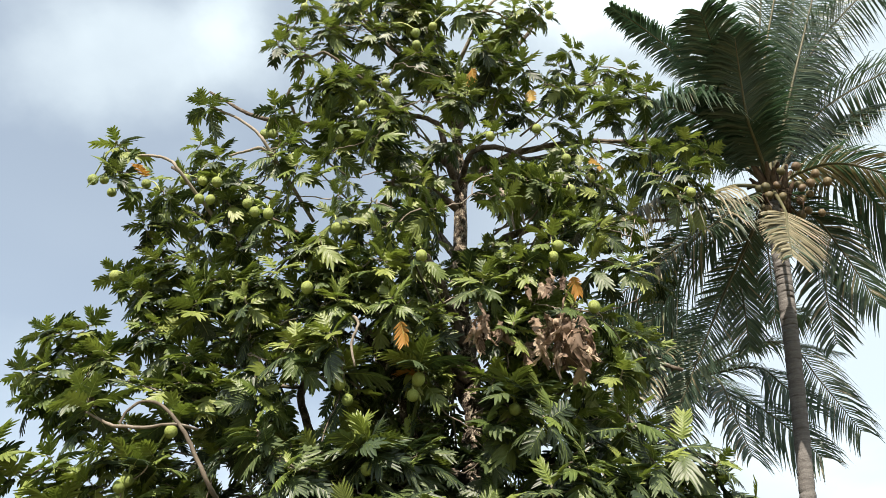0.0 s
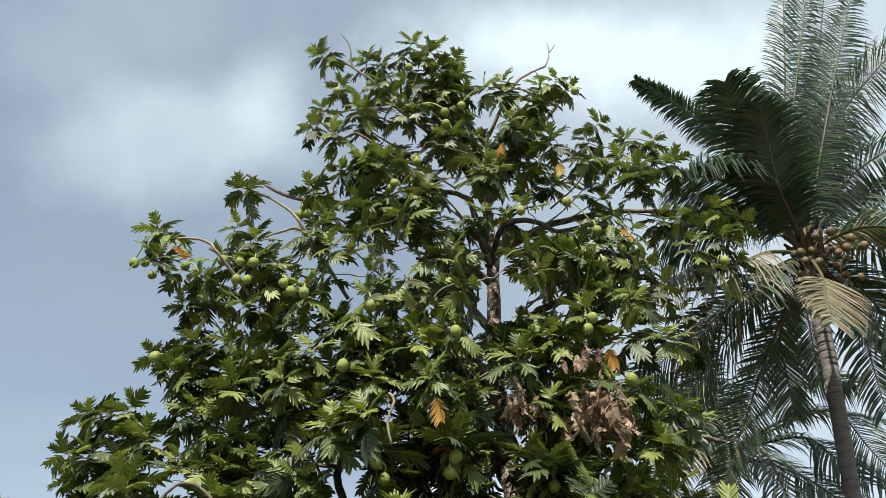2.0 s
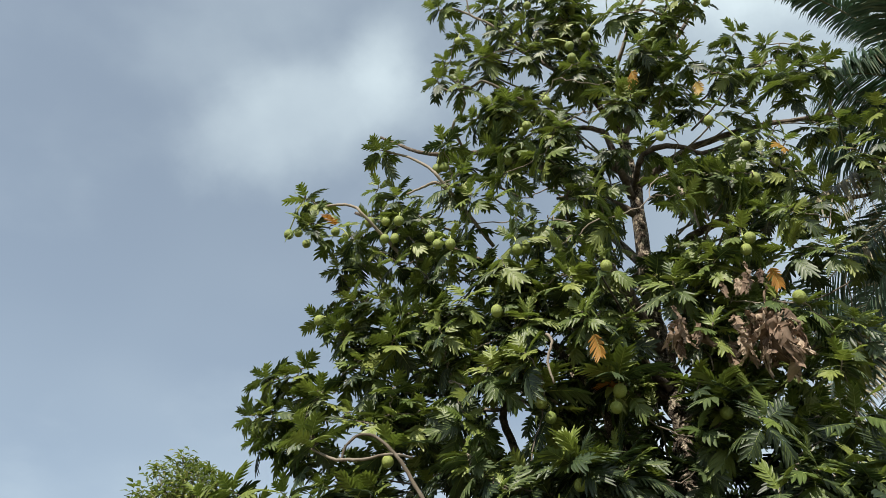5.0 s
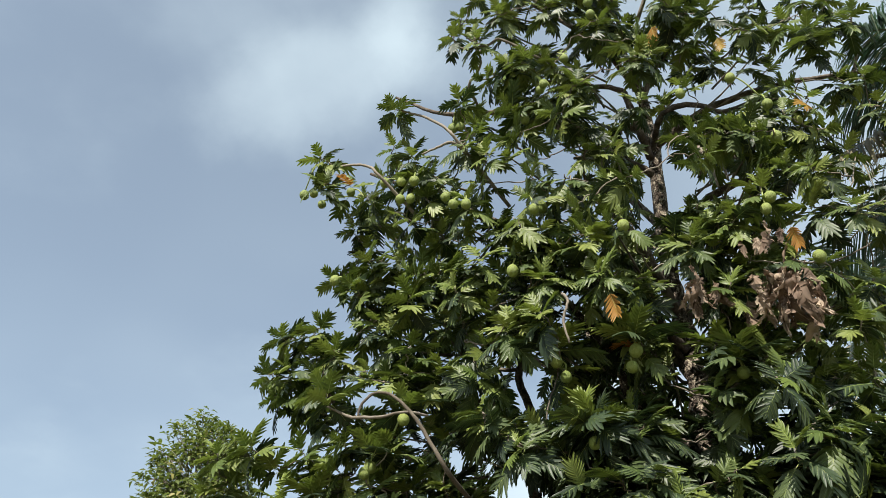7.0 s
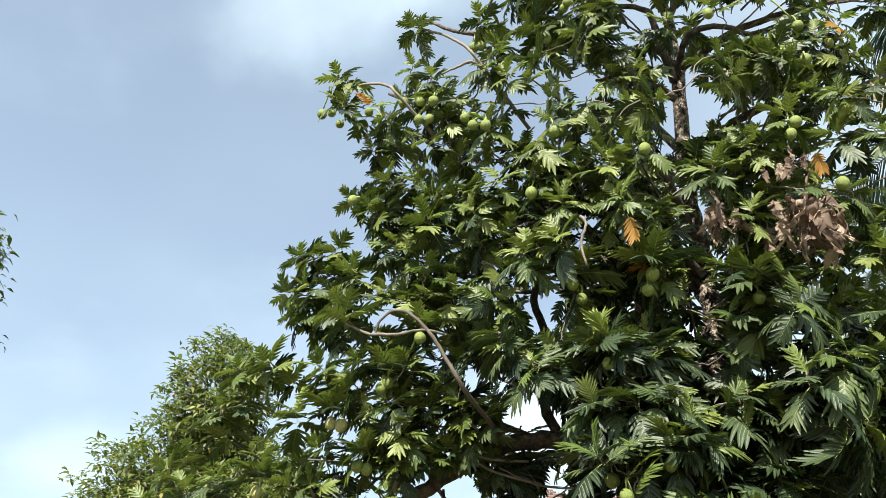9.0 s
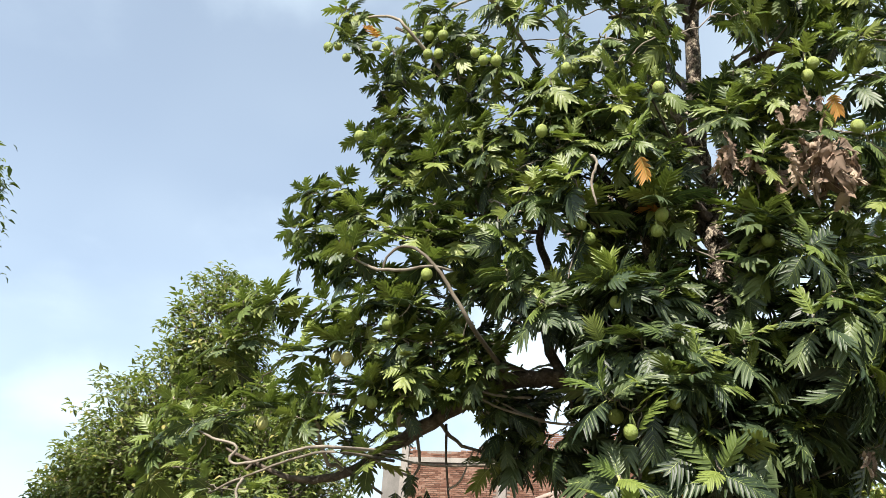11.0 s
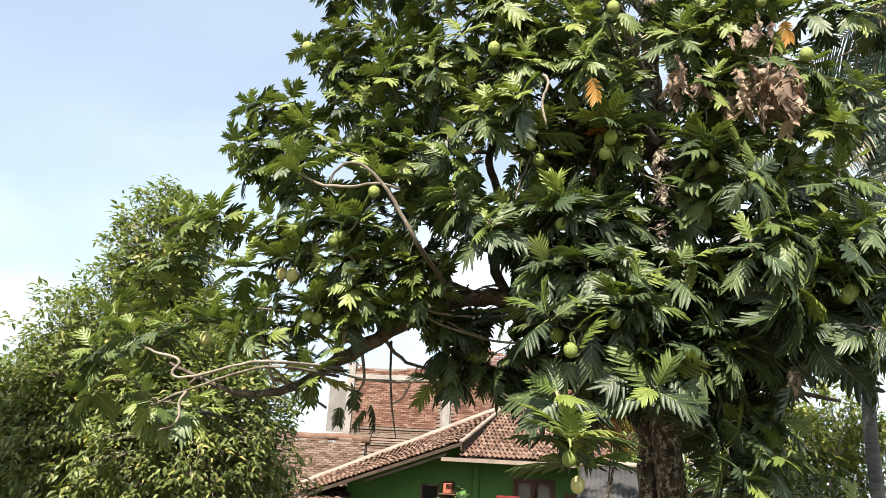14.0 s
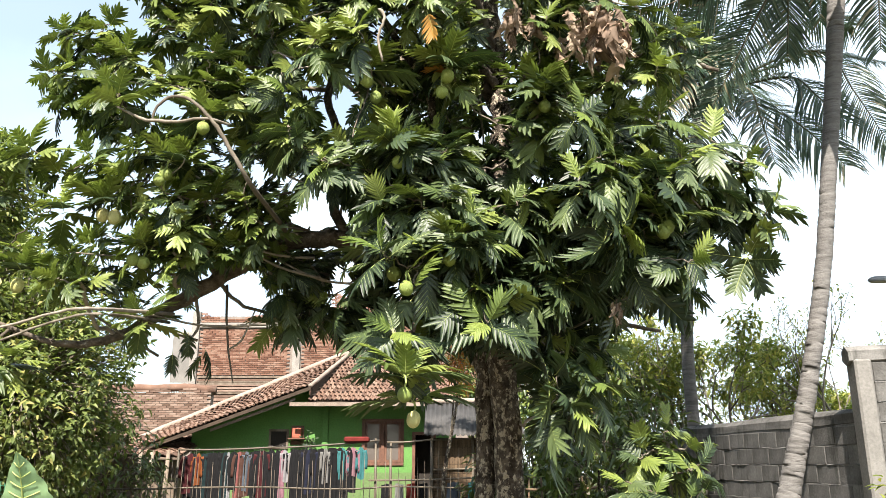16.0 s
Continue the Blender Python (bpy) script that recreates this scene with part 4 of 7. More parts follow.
# side shoots between the tips and the limbs
srnd = random.Random(23)
shoots = Heap()
for tip, ax in list(zip(BREAD.tips, BREAD.axes)):
    axis = np.array((0.5, 8.4, tip[2] - 0.4))
    for _ in range(0 if tip[2] < 3.1 else srnd.choice((1, 1, 2) if tip[0] > 0.6 and tip[2] < 6.8 else (0, 0, 1) if lush(tip) > 0.5 else (0, 1, 1) if tip[2] > 6.5 else (0, 1, 1, 1))):
        p = tip + (axis - tip) * srnd.uniform(0.12, 0.38) + np.array([srnd.uniform(-0.28, 0.28) for _ in range(3)])
        q = tip + (axis - tip) * srnd.uniform(0.4, 0.55)
        mid = (p + q) / 2 + np.array((srnd.uniform(-0.08, 0.08), srnd.uniform(-0.08, 0.08), -0.06))
        if clear_below(p, 1.15) or clear_below(mid) or clear_below(q):
            continue
        shoots.add(*tube(spline([(*q, 0.015), (*mid, 0.012), (*p, 0.008)], 4), 5, 0.05))
        BREAD.tips.append(p)
        BREAD.axes.append(ax + np.array([srnd.uniform(-0.4, 0.4) for _ in range(3)]))
tagged(part("side_shoot", shoots.mesh("side_shoot", [M_TWIG]), None, main_tree), "thin leafy side shoots", kind="stuff")
# inner leaves near the axis of the tree, added to fill holes and block light
inner = Heap()
for tip, ax in list(zip(BREAD.tips, BREAD.axes)):
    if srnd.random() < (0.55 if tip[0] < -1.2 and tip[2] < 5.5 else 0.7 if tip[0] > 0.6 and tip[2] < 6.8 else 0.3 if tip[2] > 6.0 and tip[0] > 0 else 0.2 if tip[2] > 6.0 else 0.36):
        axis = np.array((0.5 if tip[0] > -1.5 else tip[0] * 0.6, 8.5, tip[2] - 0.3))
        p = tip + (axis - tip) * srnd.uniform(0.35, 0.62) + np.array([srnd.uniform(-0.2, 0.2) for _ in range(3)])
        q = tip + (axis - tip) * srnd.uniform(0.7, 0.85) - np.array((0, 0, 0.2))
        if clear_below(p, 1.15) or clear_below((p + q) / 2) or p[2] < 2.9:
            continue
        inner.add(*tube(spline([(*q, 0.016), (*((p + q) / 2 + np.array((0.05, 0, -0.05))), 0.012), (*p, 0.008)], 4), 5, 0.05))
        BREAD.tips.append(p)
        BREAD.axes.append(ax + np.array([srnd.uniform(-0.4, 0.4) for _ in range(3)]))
tagged(part("inner_shoot", inner.mesh("inner_shoot", [M_TWIG]), None, main_tree), "thin leafy shoots inside the crown", kind="stuff")
# the far half of the crown, as full as the near one
back = []
brnd = random.Random(5)
for tip in list(BREAD.tips):
    if brnd.random() < (0.42 if tip[2] < 6.2 else 0.16):
        k = brnd.uniform(0.1, 1.05)
        back.append((tip[0] * brnd.uniform(0.75, 0.95) + brnd.uniform(-0.35, 0.35), 8.5 + (8.5 - tip[1]) * k + brnd.uniform(-0.3, 0.3), max(3.9 if tip[0] < 0.4 else 3.5, tip[2] * brnd.uniform(0.93, 1.0)) + brnd.uniform(-0.3, 0.3)))
skirt = [(brnd.uniform(0.9, 3.3), brnd.uniform(8.7, 10.2), brnd.uniform(4.2, 6.9)) for _ in range(34)]
skirt += [(brnd.uniform(1.0, 2.4), brnd.uniform(9.1, 10.0), brnd.uniform(3.4, 4.4)) for _ in range(10)]
bough("limb", [(0.66, 8.5, 2.9, 0.06), (1.2, 9.2, 3.2, 0.05), (1.9, 9.6, 3.3, 0.035), (2.7, 9.7, 3.2, 0.02)], skirt)
BACK_LIMBS = [[(0.62, 8.5, 4.2, 0.09), (0.2, 9.3, 5.2, 0.07), (-0.8, 9.9, 6.2, 0.04), (-1.8, 10.2, 7.2, 0.02)], [(0.62, 8.5, 5.2, 0.09), (1.2, 9.3, 6.2, 0.06), (1.8, 10.0, 7.2, 0.03)],
              [(0.58, 8.4, 7.6, 0.07), (0.2, 9.2, 8.8, 0.05), (-0.3, 9.9, 10.2, 0.02)], [(0.62, 8.5, 3.0, 0.08), (-0.6, 9.3, 3.9, 0.06), (-2.0, 9.8, 4.6, 0.04), (-3.4, 9.8, 5.0, 0.02)], [(0.62, 8.5, 2.7, 0.07), (1.6, 9.2, 3.5, 0.05), (2.6, 9.6, 4.2, 0.02)]]
split = [[] for _ in BACK_LIMBS]
for b in back:
    if clear_below(b, 1.15):
        continue
    split[min(range(len(BACK_LIMBS)), key=lambda i: min(np.linalg.norm(np.array(q[:3]) - np.array(b)) for q in BACK_LIMBS[i]))].append(b)
for pts, tips_here in zip(BACK_LIMBS, split):
    bough("limb", pts, tips_here)
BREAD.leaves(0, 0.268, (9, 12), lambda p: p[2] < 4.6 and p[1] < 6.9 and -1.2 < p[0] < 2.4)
BREAD.open_gaps()
fruits([(-1.55, 6.77, 10.69), (-0.03, 6.56, 9.93), (-0.02, 6.56, 9.7), (0.19, 6.56, 10.06), (-0.53, 6.55, 10.9), (1.72, 6.51, 10.25), (-0.65, 6.51, 8.57), (-0.7, 6.57, 8.54), (-1.66, 6.54, 8.12), (-1.75, 6.54, 8.11), (-0.9, 6.62, 8.15), (-0.75, 6.61, 6.83), (-0.8, 6.26, 6.57), (0.06, 6.08, 6.11), (1.44, 6.3, 6.39), (1.38, 6.3, 6.26), (-1.66, 6.3, 6.8), (-1.52, 6.3, 6.78), (-1.75, 6.3, 6.91)])
fruits([(-2.37, 6.62, 7.22), (-2.25, 6.62, 7.21), (-2.35, 6.55, 7.42), (-2.19, 6.55, 7.4), (-2.63, 6.77, 7.62), (-3.13, 6.94, 7.69), (-3.78, 6.99, 7.79), (-3.65, 6.99, 7.79), (-3.52, 6.99, 7.6), (3.17, 6.83, 7.53), (1.96, 6.6, 7.54), (1.66, 6.37, 7.18), (1.71, 6.58, 7.81), (1.42, 6.65, 8.34), (0.81, 6.21, 7.8), (-3.13, 6.78, 6.32), (-1.04, 6.28, 5.87), (-0.39, 6.6, 9.03)])
fruits([(-0.69, 6.54, 4.98), (-0.61, 6.54, 4.82), (0.04, 6.46, 4.99), (-0.01, 6.46, 4.83), (0.92, 6.52, 4.72), (-0.41, 6.42, 3.14), (-0.29, 6.06, 2.94), (0.05, 6.23, 3.22), (-0.29, 6.04, 2.11), (-2.47, 6.61, 4.1), (-2.53, 6.61, 4.05), (-2.79, 6.86, 3.38), (-2.71, 6.9, 3.36), (1.89, 6.48, 3.53), (1.93, 6.48, 3.57), (-0.38, 6.24, 4.07), (1.74, 6.37, 5.72), (-2.16, 6.55, 4.52)])
fruits([(-0.23, 6.28, 1.94), (-3.79, 6.85, 3.14), (-3.11, 6.86, 3.8), (-3, 6.86, 3.78)], True)
BREAD.dead_bunch((1.33, 6.3, 5.38), 40, 0.26)
BREAD.dead_bunch((0.65, 6.3, 5.5), 12, 0.18)
BREAD.dead_bunch((1.33, 6.25, 5.9), 9, 0.18)
BREAD.dead_bunch((-2.54, 7.80, 2.73), 6, 0.25, "old")
BREAD.dead_bunch((-0.30, 6.75, 2.45), 5, 0.13)
BREAD.dead_bunch((1.48, 6.6, 2.95), 3, 0.19)
for spot in ((-0.14, 6.05, 5.4), (1.29, 6.2, 8.55), (0.63, 6.15, 8.85), (1.51, 6.15, 5.95)):
    BREAD.dead_bunch(spot, 1, 0.24, "yellow")
BREAD.finish()


# ---- palms ----
def frond(root, base, mid, tip, lift, seed, old=0.0, hang=0.35, reach=0.62, pairs=62, bare=0.14):
    """A palm frond: an arched rachis with two rows of hanging leaflets."""
    rnd = random.Random(seed)
    base, mid, tip = np.array(base, float), np.array(mid, float), np.array(tip, float)
    up = np.array((0, 0, lift))
    path = spline([base, (base + mid) / 2 + up, mid, (mid + tip) / 2 + up * 0.8, tip], 10)
    n = len(path)
    h = Heap()
    seg = np.linspace(0.0, 1.0, n)
    twist = rnd.uniform(-0.35, 0.35)
    for i in range(pairs):
        f = bare + (1 - bare) * (i + 0.5) / pairs
        x = f * (n - 1)
        k = min(int(x), n - 2)
        p = path[k] + (path[k + 1] - path[k]) * (x - k)
        d = path[k + 1] - path[k]
        d /= np.linalg.norm(d)
        steep = abs(d[2]) ** 3
        s = np.cross(d, np.array((0, 0, 1 - steep)) + np.array((0, steep if (tip[1] <= base[1]) == (d[2] > 0) else -steep, 0)))
        s = s / (np.linalg.norm(s) + 1e-6)
        u = np.cross(s, d)
        s = s * math.cos(twist) + u * math.sin(twist)
        u = np.cross(s, d)
        ln = reach * (math.sin(math.pi * (0.86 * f)) ** 0.8 + 0.12) * rnd.uniform(0.85, 1.1) * (1.0 if f < 0.9 else 0.8)
        for sg in (-1, 1):
            if rnd.random() < 0.04:
                continue
            fwd = 0.45 + 0.5 * f + 0.6 * (old > 0.9) + rnd.uniform(-0.12, 0.12)
            way = sg * s + d * fwd + u * rnd.uniform(0.0, 0.35)
            way /= np.linalg.norm(way)
            drop = hang * rnd.uniform(0.6, 1.3)
            w = 0.0165 * rnd.uniform(0.8, 1.15)
            pts = [p, p + way * ln * 0.4 - np.array((0, 0, drop * ln * 0.12)), p + way * ln * 0.74 - np.array((0, 0, drop * ln * 0.50)), p + way * ln * 0.95 - np.array((0, 0, drop * ln * 1.1))]
            across = np.cross(way, u)
            across /= np.linalg.norm(across) + 1e-9
            v = []
            for c, ww in zip(pts[:3], (0.5, 1.0, 0.7)):
                v += [c - across * w * ww, c + u * w * 0.35 * ww, c + across * w * ww]
            v.append(pts[3])
            h.add(v, [(0, 3, 4, 1), (1, 4, 5, 2), (3, 6, 7, 4), (4, 7, 8, 5), (6, 9, 7), (7, 9, 8)], 1 if rnd.random() < old else 0)
    leaflets = part("frond", h.mesh("frond", [M_PALM, M_PALM_OLD]), None, root, "drooping dry palm frond" if old > 0.5 else "")
    rad = 0.028 * (1 - seg) ** 0.8 + 0.004
    part("rachis", mesh_of("rachis", *tube(np.hstack([path, rad[:, None]]), 6), [M_RACHIS]), None, leaflets)


def palm_trunk(root, points, seed):
    """A trunk with ring scars."""
    path = spline(points, 60)
    rnd = np.random.RandomState(seed)
    n = len(path)
    ring = np.zeros(n)
    i = 0
    while i < n:
        ring[i] = rnd.uniform(0.010, 0.028)
        i += rnd.randint(2, 4)
    path[:, 3] *= 1 + ring * 0.9
    path[:, :2] += rnd.normal(0, 0.003, (n, 2))
    part("trunk", mesh_of("trunk", *tube(path, 20, 0.015, seed), [M_PALM_BARK]), None, root)


def coconut_mesh():
    bm = bmesh.new()
    bmesh.ops.create_icosphere(bm, subdivisions=3, radius=1)
    for v in bm.verts:
        a = math.atan2(v.co.y, v.co.x)
        k = 1 + 0.05 * math.cos(3 * a) * (1 - v.co.z ** 2)
        v.co = Vector((v.co.x * k, v.co.y * k, v.co.z * (1.18 if v.co.z < 0 else 1.1)))
    for f in bm.faces:
        f.smooth = True
    me = bpy.data.meshes.new("coconut")
    bm.to_mesh(me)
    bm.free()
    me.materials.append(M_COCONUT)
    return me


COCONUT = coconut_mesh()


def coconuts(root, centre, n, seed, spread=0.5):
    rnd = random.Random(seed)
    done = []
    tries = 0
    while len(done) < n and tries < 4000:
        tries += 1
        a = rnd.uniform(-math.pi, math.pi)
        r = rnd.uniform(0.2, spread)
        p = Vector((math.cos(a) * r, math.sin(a) * r, rnd.uniform(-0.32, 0.12) - 0.25 * r))
        if all((p - q).length > 0.115 for q in done):
            done.append(p)
            s = rnd.uniform(0.050, 0.062)
            ob = part("coconut", COCONUT, None, root, "ripening brown and green coconut")
            ob.matrix_basis = Matrix.Translation(Vector(centre) + p) @ Euler((rnd.uniform(-0.6, 0.6), rnd.uniform(-0.6, 0.6), rnd.uniform(0, 6))).to_matrix().to_4x4() @ Matrix.Diagonal((s, s, s, 1))


def sheath(root, centre, seed):
    """Old frond bases and fibre round the top of the trunk."""
    rnd = random.Random(seed)
    c = Vector(centre)
    h = Heap()
    for i in range(16):
        a = i * 2.4 + rnd.uniform(-0.2, 0.2)
        o = Vector((math.cos(a), math.sin(a), 0))
        z = rnd.uniform(-0.35, 0.1)
        pts = [(*(c + o * 0.10 + Vector((0, 0, z - 0.2))), 0.06), (*(c + o * 0.18 + Vector((0, 0, z + 0.1))), 0.05), (*(c + o * 0.34 + Vector((0, 0, z + 0.3 + rnd.uniform(-0.2, 0.15)))), 0.02)]
        h.add(*tube(spline(pts, 4), 6, 0.15, i))
    for i in range(14):
        a, l = rnd.uniform(0, 6.28), rnd.uniform(0.3, 0.8)
        o = Vector((math.cos(a), math.sin(a), 0))
        s = c + o * 0.12 + Vector((0, 0, -0.1))
        e = s + o * 0.25 * l + Vector((0, 0, -l))
        h.add(*tube(spline([(*s, 0.012), (*((s + e) / 2 + o * 0.15), 0.009), (*e, 0.004)], 4), 4, 0, i))
    part("fibre_sheath", h.mesh("fibre_sheath", [M_FIBRE]), None, root, "brown fibrous frond bases")


palm = thing("coconut_palm", "tall coconut palm with leaning ringed trunk and coconuts", "palm", "coconut palms")
palm_trunk(palm, [(3.25, 8.6, -0.1, 0.18), (3.6, 8.6, 1.26, 0.118), (3.92, 8.6, 2.32, 0.095), (4.24, 8.6, 3.57, 0.088), (4.49, 8.6, 4.91, 0.088), (4.73, 8.6, 6.3, 0.095), (4.92, 8.6, 7.5, 0.104), (5.05, 8.6, 8.5, 0.105), (5.12, 8.6, 9.0, 0.095)], 3)
PALM_TOP = (5.15, 8.6, 9.05)
for i, (mid, tip, lift, old, hang, reach) in enumerate([
        ((4.26, 8.3, 11.27), (3.07, 7.9, 12.23), 0.16, 0, 0.5, 0.34),
        ((4.44, 7.7, 10.34), (4.02, 7.0, 10.99), 0.1, 0, 0.6, 0.8),
        ((5.38, 8.9, 11.42), (5.17, 8.6, 12.82), 0.1, 0.03, 0.5, 0.8),
        ((5.52, 8.3, 11.43), (6.6, 7.6, 14.88), 0.0, 0, 0.35, 0.75),
        ((6.44, 9.0, 12.5), (8.72, 9.4, 18.57), 0.0, 0, 0.4, 0.75),
        ((6.29, 8.2, 11.56), (8.56, 7.8, 13.87), 0.12, 0, 0.5, 0.8),
        ((6.45, 8.6, 10.74), (8.68, 8.6, 12.04), 0.12, 0.04, 0.6, 0.8),
        ((7.12, 9.8, 12.94), (9.57, 10.4, 16.52), 0.1, 0.04, 0.5, 0.8),
        ((6.02, 8.2, 9.2), (7.18, 8.0, 8.44), 0.1, 0.55, 0.48, 0.68),
        ((6.76, 9.3, 9.81), (8.01, 9.6, 8.63), 0.1, 0.1, 0.9, 0.8),
        ((6.13, 9.3, 8.98), (6.78, 9.6, 7.67), 0.1, 0.05, 0.48, 0.64),
        ((6.17, 9.6, 8.89), (6.19, 10.0, 7.26), 0.1, 0.05, 0.3, 0.59),
        ((4.74, 7.75, 7.97), (4.3, 7.15, 6.86), 0.06, 0.92, 0.12, 0.66),
        ((3.73, 7.8, 8.26), (2.29, 7.3, 7.46), 0.12, 0.85, 0.9, 0.62),
        ((3.98, 8.2, 8.1), (2.91, 8.2, 7.23), 0.1, 0.3, 0.48, 0.47),
        ((3.98, 9.3, 8.51), (2.52, 9.4, 7.36), 0.08, 0.06, 0.48, 0.72),
        ((4.53, 9.8, 8.85), (3.33, 10.0, 7.41), 0.08, 0.1, 0.48, 0.68),
        ((4.62, 9.8, 8.03), (3.63, 9.9, 6.23), 0.0, 0.05, 0.09, 0.47),
        ((5.04, 10.0, 8.56), (5.06, 10.4, 7.41), 0.0, 0.08, 0.24, 0.51),
        ((4.36, 8.2, 9.97), (3.26, 7.7, 9.79), 0.15, 0.03, 0.8, 0.85),
        ((4.45, 8.8, 10.01), (3.23, 8.8, 9.53), 0.15, 0.05, 0.8, 0.8),
        ((5.74, 9.6, 12.76), (5.25, 10.2, 14.12), 0.15, 0.03, 0.6, 0.8),
        ((4.72, 7.9, 9.78), (4.51, 7.2, 10.69), 0.08, 0, 0.5, 0.8),
        ((5.89, 10.4, 9.83), (6.03, 11.2, 8.44), 0.0, 0.05, 0.3, 0.51),
        ((5.66, 8.6, 11.91), (6.59, 8.4, 15.63), 0.0, 0, 0.3, 0.62),
        ((5.84, 8.0, 11.08), (7.05, 7.6, 13.96), 0.05, 0, 0.4, 0.7),
        ((6.34, 9.4, 12.21), (8.14, 10.0, 16.41), 0.0, 0.03, 0.4, 0.7),
        ((6.45, 9.0, 10.57), (7.85, 9.2, 11.39), 0.1, 0.05, 0.8, 0.7),
]):
    frond(palm, PALM_TOP, mid, tip, lift, 40 + i, old, hang, reach, 75 if old > 0.7 else 80 if tip[2] < 8.6 else 140, 0.5 if old > 0.9 else 0.34 if old > 0.7 else 0.14)
coconuts(palm, (5.22, 8.25, 8.86), 24, 4, 0.48)
sheath(palm, PALM_TOP, 6)
palm_behind = thing("coconut_palm", "second coconut palm with dark fronds behind the breadfruit", "palm", "coconut palms")
palm_trunk(palm_behind, [(4.0, 13, -0.1, 0.16), (4.05, 13, 1.5, 0.105), (4.05, 13, 3.6, 0.10), (4.3, 13, 6.0, 0.11), (4.65, 13, 7.9, 0.10)], 8)
PALM_BEHIND_TOP = (4.67, 13.0, 8.0)
for i, (mid, tip, lift, old, hang, reach) in enumerate([
        ((3.9, 12.0, 8.1), (2.96, 10.65, 7.3), 0.1, 0.05, 0.48, 0.54),
        ((4.5, 14.2, 9.4), (4.24, 15.45, 9.73), 0.1, 0.05, 0.6, 0.64),
        ((3.9, 12.1, 7.9), (3.1, 11.1, 6.38), 0.1, 0.3, 0.54, 0.54),
        ((4.6, 12.6, 9.2), (4.6, 12.3, 9.9), 0.05, 0.0, 0.5, 0.64),
        ((3.9, 12.7, 9.1), (3.2, 12.5, 9.2), 0.1, 0.0, 0.6, 0.64),
        ((5.2, 13.9, 9.5), (5.8, 14.8, 10.0), 0.1, 0.05, 0.6, 0.64),
        ((3.6, 12.3, 7.6), (2.6, 11.6, 5.6), 0.1, 0.3, 0.54, 0.54),
        ((6.13, 12.2, 8.46), (7.1, 11.6, 7.95), 0.05, 0.05, 0.36, 0.59),
        ((5.85, 12.0, 7.87), (6.32, 11.4, 6.79), 0.06, 0.05, 0.48, 0.64),
        ((6.89, 12.8, 8.77), (7.55, 12.4, 6.87), 0.1, 0.05, 0.54, 0.68),
        ((5.39, 11.6, 7.04), (6.0, 11.0, 5.9), 0.1, 0.08, 0.48, 0.68),
        ((5.88, 12.6, 9.89), (6.67, 12.4, 9.87), 0.15, 0.03, 0.6, 0.7),
        ((6.85, 13.4, 9.72), (7.96, 13.6, 9.81), 0.1, 0.03, 0.6, 0.7),
        ((4.95, 11.6, 7.44), (4.96, 11.0, 5.92), 0.1, 0.1, 0.36, 0.68),
        ((4.58, 12.2, 8.38), (3.44, 11.6, 7.18), 0.1, 0.1, 0.48, 0.68),
        ((4.75, 12.6, 9.17), (3.49, 12.4, 8.73), 0.12, 0.05, 0.8, 0.8),
        ((4.65, 12.0, 7.64), (3.79, 11.4, 6.09), 0.1, 0.1, 0.3, 0.59),
]):
    frond(palm_behind, PALM_BEHIND_TOP, mid, tip, lift, 80 + i, old, hang, reach, 80)
sheath(palm_behind, PALM_BEHIND_TOP, 9)


# ---- village materials ----
M_GREEN = surface("green_wall_paint", [(0.2, (0.072, 0.190, 0.038)), (0.8, (0.100, 0.240, 0.055))], 0.75, 2.5, 30.0, 0.15, 0.05, stain=((0.065, 0.15, 0.043), 1.6, 0.6))
M_LIME = surface("lime_wall_band", [(0.2, (0.078, 0.135, 0.040)), (0.8, (0.105, 0.165, 0.058))], 0.7, 2.5, 30.0, 0.15, 0.05, stain=((0.07, 0.11, 0.035), 2.0, 0.6))
M_TILE = surface("clay_roof_tile", [(0.15, (0.085, 0.052, 0.038)), (0.5, (0.165, 0.098, 0.070)), (0.85, (0.245, 0.170, 0.128))], 0.9, 3.0, 50.0, 0.4, 0.6, stain=((0.09, 0.075, 0.06), 2.2, 0.6))
M_RIDGE = surface("mortar_ridge", [(0.3, (0.196, 0.154, 0.126)), (0.7, (0.308, 0.259, 0.217))], 0.95, 3.0, 40.0, 0.4, 0.2, stain=((0.22, 0.16, 0.12), 3.0, 0.6))
M_BRICK = surface("red_brick", [(0.15, (0.100, 0.048, 0.032)), (0.5, (0.170, 0.088, 0.060)), (0.85, (0.235, 0.145, 0.106))], 0.92, 4.0, 60.0, 0.4, 0.7)
M_OLD_BRICK = surface("weathered_brick", [(0.15, (0.093, 0.060, 0.043)), (0.5, (0.170, 0.111, 0.085)), (0.85, (0.246, 0.178, 0.140))], 0.95, 4.0, 60.0, 0.4, 0.7)
M_MORTAR = surface("grey_mortar", [(0.3, (0.160, 0.132, 0.112)), (0.7, (0.240, 0.204, 0.176))], 0.95, 6.0, 60.0, 0.3, 0.0)
M_CONCRETE = surface("raw_concrete", [(0.3, (0.195, 0.176, 0.158)), (0.7, (0.300, 0.277, 0.247))], 0.9, 2.0, 40.0, 0.3, 0.15, stain=((0.20, 0.17, 0.14), 1.2, 0.6))
M_PLASTER = surface("grey_plaster", [(0.3, (0.124, 0.118, 0.108)), (0.7, (0.205, 0.195, 0.180))], 0.9, 1.5, 40.0, 0.25, 0.1, stain=((0.18, 0.17, 0.15), 2.0, 0.6))
